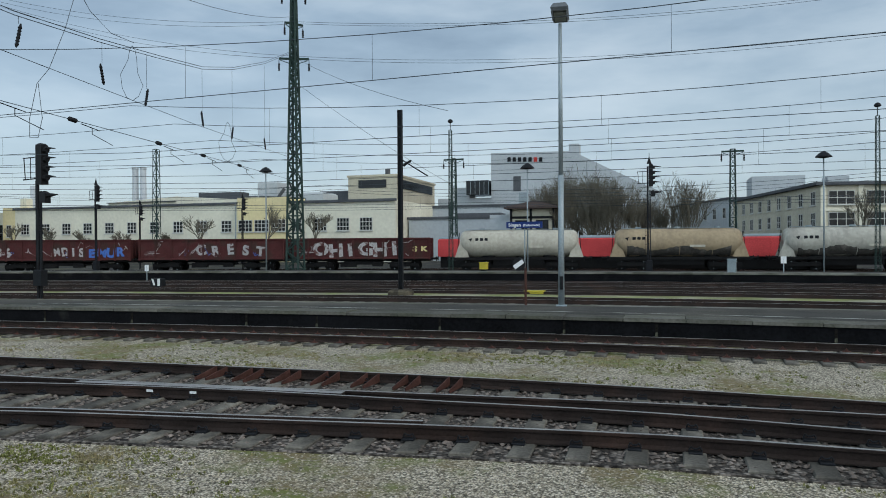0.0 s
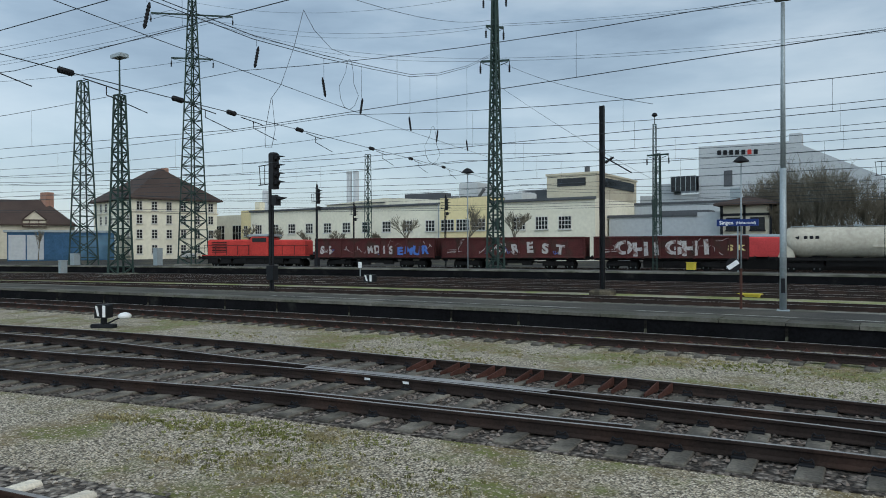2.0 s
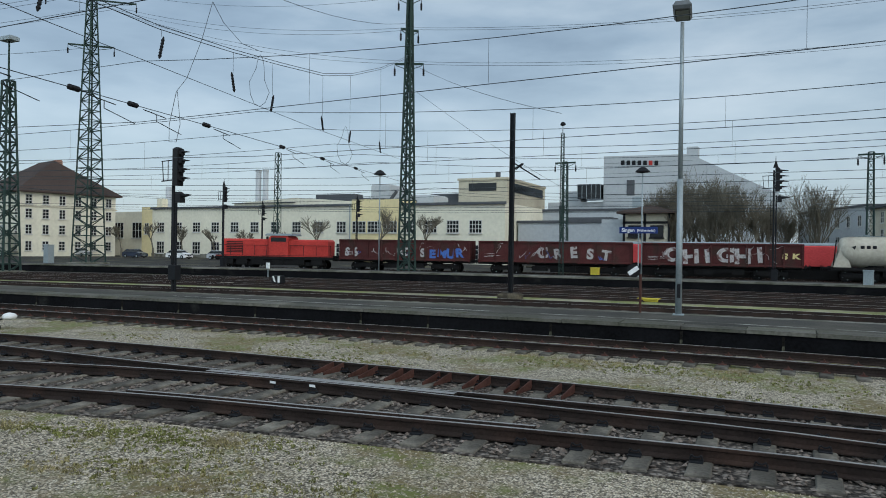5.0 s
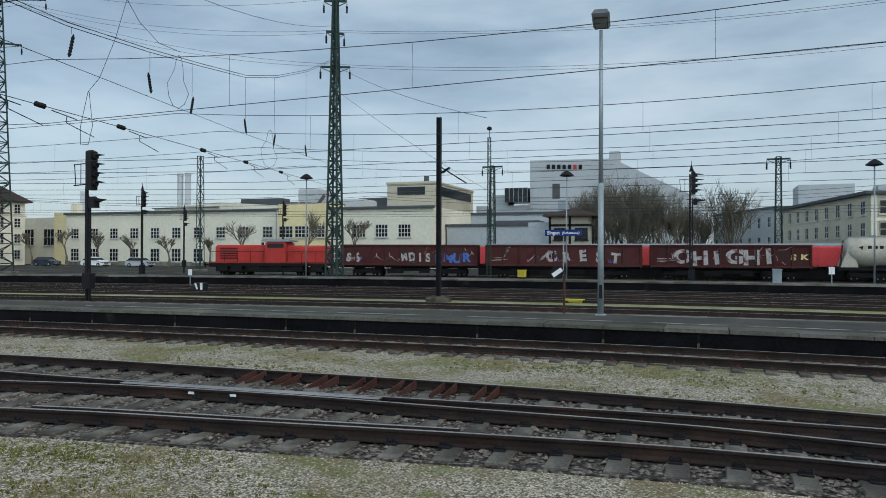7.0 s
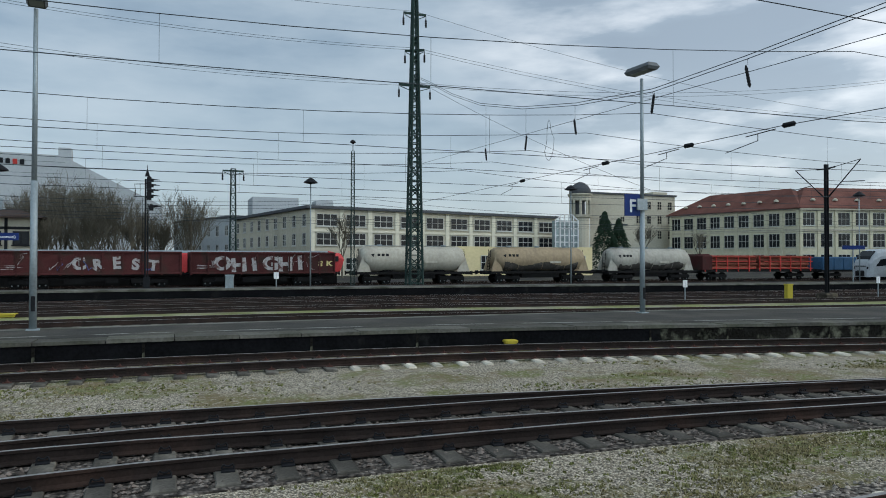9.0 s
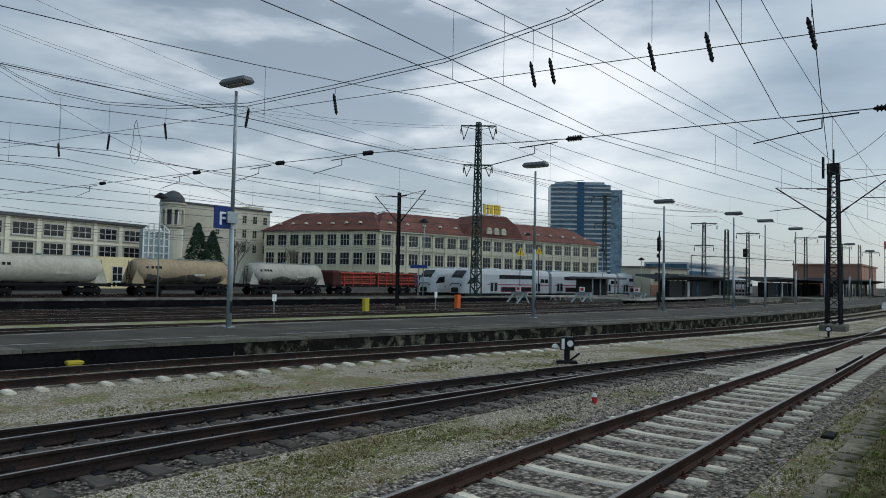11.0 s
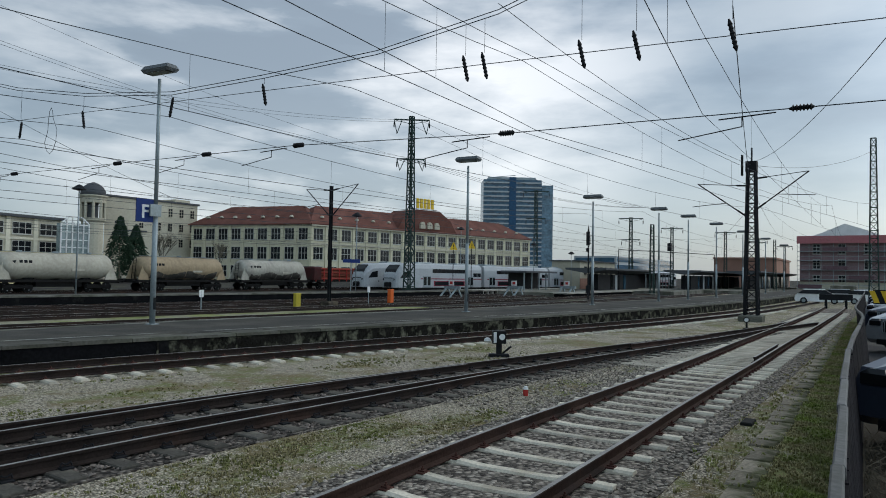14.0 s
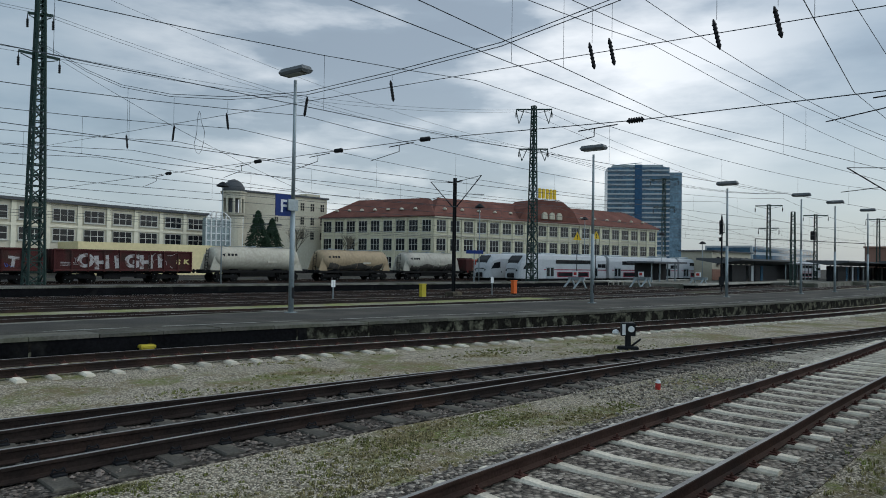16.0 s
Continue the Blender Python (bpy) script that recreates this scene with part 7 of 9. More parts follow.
east = head_span("cable head span with ribbed insulators across the eastern yard", lambda y: 17.7,
                 [(-0.2, 12.6), (4, 10.6), (9, 9.3), (13.1, 8.8), (17.9, 8.7), (22.6, 8.7), (28.1, 9.3), (33.4, 10.2), (38.8, 11.5), (43.4, 13.1), (47.7, 14.9), (51, 16.2)],
                 [(-0.2, 5.9), (8.5, 6.0), (16.4, 6.3), (51, 6.5)], [(-0.2, 7.6), (10, 8.0), (30, 8.7), (51, 9.4)],
                 [(3.0, 7.6), (5.2, 7.7), (6.6, 7.7), (9.4, 7.8), (10.0, 7.8), (17.8, 8.0), (22.6, 8.1), (28.2, 8.2), (33, 8.2), (38, 8.3)], [1.6, 8.7, 16.2, 20.6, 25.8, 33.4])
for pts, zt in (((-20.4, 23.5), 10.3), ((-23.4, 34.4), 9.2)):
    lp = []
    for i in range(13):
        a = math.pi * 2 * i / 12
        lp.append((pts[0] + 0.45 * math.sin(a) * (1.3 if math.cos(a) < 0 else 0.55), pts[1], zt - 1.1 + 1.1 * math.cos(a)))
    part("cable_loop", polyline(Shape(), lp, 0.012), M_WIRE, west)
for slack in ([(19.82, 11.26), (19.11, 9.63), (18.19, 8.01), (17.57, 7.4)], [(19.82, 11.26), (20.64, 10.73), (22.08, 10.37), (23.83, 10.53)], [(17.57, 7.4), (17.19, 6.22), (17.19, 5.63), (17.6, 5.69), (17.82, 6.34), (17.63, 7.41)]):
    part("jumper_cable", polyline(Shape(), [(west_span_x(y), y, z) for y, z in slack], 0.012), M_WIRE, west, "slack jumper cable")
lp = [(17.7 - 0.0, 30.6 + 0.38 * math.sin(2 * math.pi * i / 12) * (1.3 if math.cos(2 * math.pi * i / 12) < 0 else 0.55), 8.1 + 1.0 * math.cos(2 * math.pi * i / 12)) for i in range(13)]
part("cable_loop", polyline(Shape(), lp, 0.012), M_WIRE, east)

# feeder lines high on the masts
feeders = thing("feeder_lines", "high feeder cables strung between the lattice masts", "overhead line")
for dx, z0, z1 in ((-1.1, 16.9, 15.6), (1.1, 16.9, 15.6), (-0.7, 19.6, 18.3), (0.7, 19.6, 18.3), (0.0, 22.2, 21.2)):
    part("feeder", sagging(Shape(), (-27.45, 49.2 + dx * 0.4, z0), (17.7, 51 + dx * 0.4, z1), 1.1, 0.012, 14), M_WIRE, feeders)
    part("feeder", sagging(Shape(), (-65.8, 50 + 2.4 * dx, 27.4 if dx else 29), (-27.45, 49.2 + dx * 0.4, z0), 1.4, 0.012, 12), M_WIRE, feeders)
    part("feeder", sagging(Shape(), (17.7, 51 + dx * 0.4, z1), (70, 47.4 + dx, 20.4 if abs(dx) > 1 else 15.8), 1.3, 0.012, 12), M_WIRE, feeders)
    part("feeder", sagging(Shape(), (-65.8, 50 + 2.4 * dx, 27.4 if dx else 22.6), (-140, 30 + 2.4 * dx, 26), 1.6, 0.02, 10), M_WIRE, feeders)
    part("feeder", sagging(Shape(), (70, 47.4 + dx, 20.4 if abs(dx) > 1 else 15.8), (150, 42 + dx, 17), 1.6, 0.02, 10), M_WIRE, feeders)
for (a, b, sag) in (((-27.4, 49.2, 16.9), (-9.5, 31.2, 8.4), 0.4), ((-27.4, 49.2, 15), (-17.5, 58, 7.5), 0.3), ((17.7, 51, 16), (31, 40, 7.0), 0.4), ((-16, 12, 10.5), (-27.4, 49, 20), 1.0), ((17.7, 9, 9.6), (44.75, 6.4, 8.8), 0.5), ((17.7, 3, 8.4), (44.75, 6.4, 7.0), 0.4), ((17.7, -0.2, 7.5), (44.7, 6.2, 9.0), 0.5), ((44.75, 6.4, 8.8), (75, 0.5, 14), 0.7), ((44.75, 6.4, 7.5), (120, 12, 8.5), 1.0), ((44.75, 6.4, 6.5), (110, 22, 8), 1.0)):
    part("feeder", sagging(Shape(), a, b, sag, 0.012, 10), M_WIRE, feeders)


def cantilever(parent, at, reach, z, turn):
    m = Matrix.Translation(at) @ Matrix.Rotation(turn, 4, "Z")
    tip = m @ Vector((reach, 0, z + 0.3))
    s = Shape().rod(m @ Vector((0.1, 0, z - 1.8)), m @ Vector((reach, 0, z + 0.35)), 0.035, 6).rod(m @ Vector((0.1, 0, z + 0.1)), m @ Vector((reach, 0, z + 0.35)), 0.022, 6)
    s.rod(m @ Vector((reach * 0.45, 0, z - 0.85)), m @ Vector((reach + 0.3, 0, z - 1.0)), 0.022, 5)
    arm = part("cantilever", s, M_DARKSTEEL, parent)
    for u in (0.14,):
        p, q = Vector((0.1, 0, z - 1.8)), Vector((reach, 0, z + 0.35))
        d = (m.to_3x3() @ (q - p)).normalized()
        part("insulator", INSULATOR, None, arm, m=Matrix.Translation(m @ p.lerp(q, u)) @ d.to_track_quat("Z", "Y").to_matrix().to_4x4())
    part("insulator", INSULATOR, None, arm, m=Matrix.Translation(m @ Vector((0.5, 0, z + 0.13))) @ Matrix.Rotation(turn, 4, "Z") @ Matrix.Rotation(radians(86), 4, "Y"))


for ob in bpy.data.objects[:]:
    if ob.name.startswith("catenary_mast") and abs(ob.matrix_basis.translation.x - 44.75) < 0.1:
        cantilever(ob, Vector((0, 0, 0)), 3.0, 8.0, radians(-95))
        cantilever(ob, Vector((0, 0, 0)), 3.0, 7.6, radians(88))
        part("head_gear", Shape().rod((0, 0, 8.9), (0, 0, 9.9), 0.05, 6).box(-0.3, 0.3, -0.3, 0.3, 8.5, 9.1).rod((-0.1, 0.5, 8.3), (-0.1, 0.5, 9.5), 0.07, 6), M_DARKSTEEL, ob)
    if ob.name.startswith("catenary_post") and ob.parent is None:
        if ob.matrix_basis.translation.x > 30:
            cantilever(ob, Vector((0, 0, 0)), 2.9, 8.2, radians(80))
            cantilever(ob, Vector((0, 0, 0)), 2.9, 8.2, radians(-100))
        else:
            part("stay", Shape().rod((0.1, -0.1, 6.4), (1.7, -1.0, 5.5), 0.03, 6), M_DARKSTEEL, ob)
            part("insulator", INSULATOR_BIG, None, ob, m=Matrix.Translation((0.45, -0.3, 6.2)) @ Matrix.Rotation(radians(60), 4, "Y"))

def quad_plate(pts, off):
    """A four-cornered plate, thickened by the vector off."""
    off = Vector(off)
    v = [Vector(p) for p in pts] + [Vector(p) - off for p in pts]
    return Shape().add(v, [(0, 1, 2, 3), (7, 6, 5, 4), (0, 4, 5, 1), (1, 5, 6, 2), (2, 6, 7, 3), (3, 7, 4, 0)])


M_HAZARD = material("hazard_yellow", (0.62, 0.40, 0.03), 0.6, 0, 0.15, 1.0, 8.0)
# tall near post with a hazard band, in the car park
PARK_Z = 0.5
M_POST = material("weathered_grey_steel", (0.075, 0.078, 0.08), 0.7, 0.2, 0.3, 1.0, 12.0)
near_post = thing("span_post", "grey steel span post with a yellow and black hazard band", "railway mast", pose(18.0, -0.06, PARK_Z))
part("post", Shape().add([(x, y, z) for z in (0, 12.4) for x, y in ((-0.1, -0.1), (-0.08, -0.1), (-0.08, -0.01), (0.08, -0.01), (0.08, -0.1), (0.1, -0.1), (0.1, 0.1), (0.08, 0.1), (0.08, 0.01), (-0.08, 0.01), (-0.08, 0.1), (-0.1, 0.1))], [tuple(range(12))[::-1], tuple(range(12, 24))] + [(i, (i + 1) % 12, 12 + (i + 1) % 12, 12 + i) for i in range(12)]), M_POST, near_post)
part("base_plate", Shape().chamfered(-0.3, 0.3, -0.3, 0.3, 0, 0.06, 0.02), M_DARKSTEEL, near_post)
for k in range(4):
    y = -0.36 + k * 0.2
    part("hazard_stripe", quad_plate([(-0.2, y, 1.25), (-0.2, y + 0.1, 1.25), (-0.2, y + 0.19, 1.5), (-0.2, y + 0.09, 1.5)], (-0.02, 0, 0)), M_HAZARD, near_post, "yellow slanting stripe")
part("hazard_band", Shape().box(-0.19, 0.19, -0.36, 0.36, 1.23, 1.52), M_BLACK, near_post)
lattice_mast("signal_mast", 75, 0.5, -0.2, 0.4, 0.2, 15.3, 22, "slim lattice mast with a side platform")

# slim lattice aerials and lamp masts behind the goods line
for x, y, h, w in ((-17.5, 58.2, 13.3, 0.16), (14.7, 58.2, 12.6, 0.16)):
    a = thing("aerial_mast", "slim lattice lamp mast", "railway mast", pose(x, y, GROUND), group="aerial masts")
    part("lattice", lattice(Shape(), (0, 0, 0), w, w * 0.7, h - 1.0, 26, 0.035, 0.018), M_GREEN, a)
    part("tip_lamp", Shape().rod((0, 0, h - 1.0), (0, 0, h - 0.3), 0.03, 6).lathe((0, 0, h - 0.4), [(0, 0.05), (0.1, 0.25), (0.25, 0.2), (0.35, 0.05)], 8), M_DARKSTEEL, a)
lattice_mast("catenary_mast", -21.3, 72.0, -0.2, 0.32, 0.2, 11.6, 14, "slim lattice catenary mast with a crosspiece", ((11.5, 1.1, 0.0),))
lattice_mast("catenary_mast", 6.2, 72.5, -0.2, 0.32, 0.2, 11.4, 14, "slim lattice catenary mast with a crosspiece", ((11.2, 1.0, 0.0),))
lattice_mast("catenary_mast", -59.5, 72.5, -0.2, 0.36, 0.26, 14.4, 14, "bare lattice mast behind the goods line")
lattice_mast("catenary_mast", -128, 48, -0.2, 0.5, 0.3, 14, 14, "bare lattice mast in the west")
for x, y, h, arms in ((112, 50, 17, ((16.8, 2.2, -1.2), (12.2, 1.7, -1.2))), (120, 36, 12.6, ((12.4, 2.0, -1.2), (8.8, 1.5, -1.2))), (140, 34, 12.2, ((12.0, 2.0, -1.2),)), (150, 26, 11.8, ((11.6, 2.0, -1.2),)), (165, 22, 11.2, ((11.0, 1.8, -1.2),)), (178, 24, 11.2, ((11.0, 1.8, -1.2),)), (158, 18, 10.5, ()), (100, 27, 9.8, ()), (196, 20, 11, ((10.8, 1.8, -1.2),))):
    lattice_mast("catenary_mast", x, y, -0.2, 0.3, 0.2, h, 12, "distant lattice catenary mast by the station", arms)
for x, y, h in ((57.6, 45.5, 8.2), (-118, 47, 13.6), (108, 42, 6.0), (98, 44, 7.0), (90, 52, 9)):
    lamp_post(x, y, -0.2, h, 0, "slim yard lamp on a thin mast", "round")
light_signal(66.0, 23.9, 0.0, 6.6, 0.7, "black light signal by the platform end", 40)
bbeam = thing("signal_gantry", "thin signal gantry near the station", "railway signal")
part("gantry_beam", Shape().beam((104, 33, 6.3), (128, 24, 6.3), 0.09, 0.1).beam((104, 33, 0), (104, 33, 6.3), 0.1, 0.1).beam((128, 24, 0), (128, 24, 6.3), 0.1, 0.1), M_DARKSTEEL, bbeam)
part("gantry_signal", Shape().chamfered(115.6, 116.4, 28.2, 28.8, 6.5, 7.8, 0.1), M_BLACK, bbeam)


# ---------------------------------------------------------------- parked white trains by the station
def section(w, h0, h1, c=0.35):
    return [(-w, h0), (w, h0), (w, h1 - c * 2), (w - c * 0.45, h1 - c * 0.6), (w - c * 1.4, h1), (-w + c * 1.4, h1), (-w + c * 0.45, h1 - c * 0.6), (-w, h1 - c * 2)]


def coach_trim(th, x0, x1, end):
    """Window rows of both decks, doors, red stripe and roof units between x0 and x1."""
    for sgn in (-1, 1):
        y = sgn * 1.39
        band = part("window_band", Shape().box(x0 + 1.8, x1 - 3.5, y - 0.015, y + 0.015, 2.35, 2.86), M_GLASS, th, "dark upper-deck window band")
        for k in range(7):
            xx = x0 + 1.8 + (x1 - x0 - 5.3) * (k + 1) / 8
            part("mullion", Shape().box(xx - 0.05, xx + 0.05, y - 0.02, y + 0.02, 2.36, 2.85), M_DARKSTEEL, band)
        part("window_band", Shape().box(x0 + 2.3, x1 - 4.1, y - 0.015, y + 0.015, 0.72, 1.22), M_GLASS, th, "dark lower-deck window band")
        part("band_surround", Shape().box(x0 + 2.1, x1 - 3.9, y - 0.008, y + 0.008, 0.64, 1.3), M_STRIPE, th, "crimson surround")
        part("stripe", Shape().box(x0 - 0.5, x1, y - 0.012, y + 0.012, 1.52, 1.64), M_STRIPE, th, "crimson stripe")
        for dx in (x0 + 0.7, x1 - 2.7):
            door = part("door", Shape().box(dx - 0.75, dx + 0.75, y - 0.025, y + 0.025, 0.45, 1.95), M_GALV, th, "grey double door")
            for k in (-0.38, 0.38):
                part("door_pane", Shape().box(dx + k - 0.27, dx + k + 0.27, y - 0.03, y + 0.03, 0.75, 1.8), M_GLASS, door)
        for wx in (x1 - 1.5, x1 - 0.6):
            part("small_window", Shape().box(wx - 0.4, wx + 0.4, y - 0.015, y + 0.015, 1.9, 2.4), M_GLASS, th)
    for rx in (x0 + 1.0, x1 - 3.5):
        part("roof_unit", Shape().chamfered(rx - 1.4, rx + 1.4, -0.8, 0.8, 3.5, 3.72, 0.1), M_GALV, th)


M_STRIPE = material("crimson_stripe", (0.20, 0.012, 0.03), 0.5, 0, 0.1)


def railcar_unit(x, y, turn, length, label):
    th = thing("white_railcar", label, "train", pose(x, y, 0, 0, 0, turn), group="white trains")
    s = Shape()
    prof = section(1.38, 0.45, 3.55)
    rings = [(0.0, 0.62, 0.42), (0.15, 0.80, 0.55), (0.5, 0.90, 0.72), (1.1, 0.96, 0.90), (1.9, 0.99, 0.98), (3.0, 1.0, 1.0), (length, 1.0, 1.0)]
    n = len(prof)
    v = [(rx, a * kw, 0.45 + (b - 0.45) * kh) for rx, kw, kh in rings for a, b in prof]
    f = [(k * n + i, (k + 1) * n + i, (k + 1) * n + (i + 1) % n, k * n + (i + 1) % n) for k in range(len(rings) - 1) for i in range(n)] + [tuple(range(n)), tuple((len(rings) - 1) * n + i for i in range(n))[::-1]]
    part("body", s.add(v, f), M_COACHW, th, "white double-deck body with a rounded nose")
    screen = quad_plate([(-0.03, -0.72, 1.6), (-0.03, 0.72, 1.6), (0.45, 0.95, 2.74), (0.45, -0.95, 2.74)], (-0.05, 0, 0.05))
    upper = quad_plate([(0.45, -0.95, 2.74), (0.45, 0.95, 2.74), (1.05, 0.9, 3.3), (1.05, -0.9, 3.3)], (-0.05, 0, 0.05))
    part("windscreen", screen.add(upper.v, upper.f), M_GLASS, th, "dark curved windscreen")
    part("coupler_cover", Shape().chamfered(-0.25, 0.4, -0.5, 0.5, 0.55, 1.15, 0.12), M_BLACK, th, "black coupler")
    for sgn in (-1, 1):
        part("cab_window", quad_plate([(0.75, sgn * 1.315, 1.6), (2.3, sgn * 1.395, 1.72), (2.3, sgn * 1.385, 2.5), (1.3, sgn * 1.35, 2.35)], (0, sgn * 0.06, 0)), M_GLASS, th)
        part("cab_frame", quad_plate([(0.5, sgn * 1.235, 1.45), (2.6, sgn * 1.385, 1.1), (2.6, sgn * 1.385, 1.25), (0.5, sgn * 1.235, 1.6)], (0, sgn * 0.04, 0)), M_DARKSTEEL, th, "dark swoosh below the cab window")
        part("headlight", Shape().rod((0.16, sgn * 0.85, 1.45), (-0.0, sgn * 0.85, 1.45), 0.14, 8), M_BLACK, th)
    coach_trim(th, 5.0, length, True)
    part("skirt", Shape().box(0.5, length, -1.25, 1.25, 0.1, 0.5), M_UNDER, th)
    return th


railcar_unit(71.4, 56.3, -8, 17.5, "white double-deck railcar with a dark raked windscreen")
railcar_unit(72.1, 51.9, -8, 17.5, "white double-deck railcar with a dark raked windscreen")
for k in range(4):
    a = radians(-8)
    co = thing("double_deck_coach", "white double-deck coach with a crimson stripe", "train", pose(72.1 + (18.2 + 18.0 * k) * math.cos(a), 51.9 + (18.2 + 18.0 * k) * math.sin(a), 0, 0, 0, -8), group="white trains")
    part("body", Shape().prism(section(1.38, 0.45, 3.5), (0, 0, 0), (17.4, 0, 0)), M_COACHW, co)
    coach_trim(co, 1.2, 17.4, False)
    part("gangway", Shape().box(-0.8, 0.0, -0.9, 0.9, 0.6, 3.0), M_BLACK, co, "black gangway bellows")
    part("underframe", Shape().box(0.5, 16.9, -1.2, 1.2, 0.05, 0.48), M_UNDER, co)
for wx, wz in ((76.1, 5.65), (80.7, 5.98)):
    ws = thing("warning_sign", "yellow triangular warning sign on a thin post", "sign", pose(wx, 45.0, GROUND, 0, 0, -30), group="warning signs")
    part("post", Shape().rod((0, 0, 0), (0, 0, wz - GROUND), 0.045, 6), M_DARKSTEEL, ws)
    tri = part("board", Shape().prism([(-0.55, -0.4), (0.55, -0.4), (0, 0.62)], (0, -0.04, wz - GROUND), (0, -0.07, wz - GROUND)), M_HAZARD, ws, "yellow triangle with a black mark")
    part("mark", Shape().box(-0.05, 0.05, -0.085, -0.07, wz - GROUND - 0.1, wz - GROUND + 0.25).box(-0.05, 0.05, -0.085, -0.07, wz - GROUND - 0.28, wz - GROUND - 0.17), M_BLACK, tri)
for k in range(3):
    ba = thing("buffer_stop", "steel buffer stop with a red and white board", "buffer stop", pose(63 + 9.5 * k, 38.2 - 2.6 * k, -0.2, 0, 0, -12), group="buffer stops")
    part("frame", Shape().beam((0, -0.7, 0), (1.2, -0.7, 1.1), 0.12, 0.15).beam((0, 0.7, 0), (1.2, 0.7, 1.1), 0.12, 0.15).beam((1.9, -0.7, 0), (1.2, -0.7, 1.1), 0.12, 0.15).beam((1.9, 0.7, 0), (1.2, 0.7, 1.1), 0.12, 0.15).beam((1.2, -1.1, 1.05), (1.2, 1.1, 1.05), 0.2, 0.3), M_GALV, ba)
    part("board", Shape().box(1.0, 1.06, -0.35, 0.35, 1.25, 1.8), M_WHITE, ba).data.materials[0] = M_WHITE
    part("board_mark", Shape().box(0.98, 1.0, -0.2, 0.2, 1.38, 1.68), M_RED, ba, "red square")
M_EDGE = material("pale_edge_concrete", (0.30, 0.29, 0.25), 0.9, 0, 0.3, 0.8, 10.0, 0.003, (0.18, 0.175, 0.15), (0.45, 0.65), 0.7)
lowplat = thing("bay_platform", "low pale bay platform edge", "platform", kind="structure")
part("slab", Shape().chamfered(61, 104, 41.0, 44.4, 0.2, 0.36, 0.02).chamfered(76, 160, 30, 32.0, 0.18, 0.32, 0.02), M_EDGE, lowplat, "pale slab edge")
# near-black block stands in for the shade under the slab edge
part("recess", Shape().box(61.3, 103.7, 41.4, 44.3, -0.3, 0.2).box(76.3, 159.7, 30.4, 31.8, -0.3, 0.18), M_WALLDARK, lowplat, "near-black block painted as shade below the slab")
for k in range(34):
    part("support", Shape().chamfered(-0.16, 0.16, -0.14, 0.14, -0.3, 0.2, 0.01), M_EDGE, lowplat, m=pose(61.6 + k * 1.27, 41.24, 0))

# end of the siding: buffer beam, vans and sheds behind it
stop = thing("buffer_stop", "rusty buffer stop at the end of the siding", "buffer stop", pose(69.5, 3.25, -0.2))
part("frame", Shape().beam((0, -0.75, 0), (0, -0.75, 1.2), 0.15, 0.2).beam((0, 0.75, 0), (0, 0.75, 1.2), 0.15, 0.2).beam((1.5, -0.75, 0), (0, -0.75, 1.1), 0.1, 0.12).beam((1.5, 0.75, 0), (0, 0.75, 1.1), 0.1, 0.12), M_DARKSTEEL, stop)
part("buffer_beam", Shape().chamfered(-0.15, 0.1, -1.25, 1.25, 0.75, 1.25, 0.03), M_DARKSTEEL, stop)


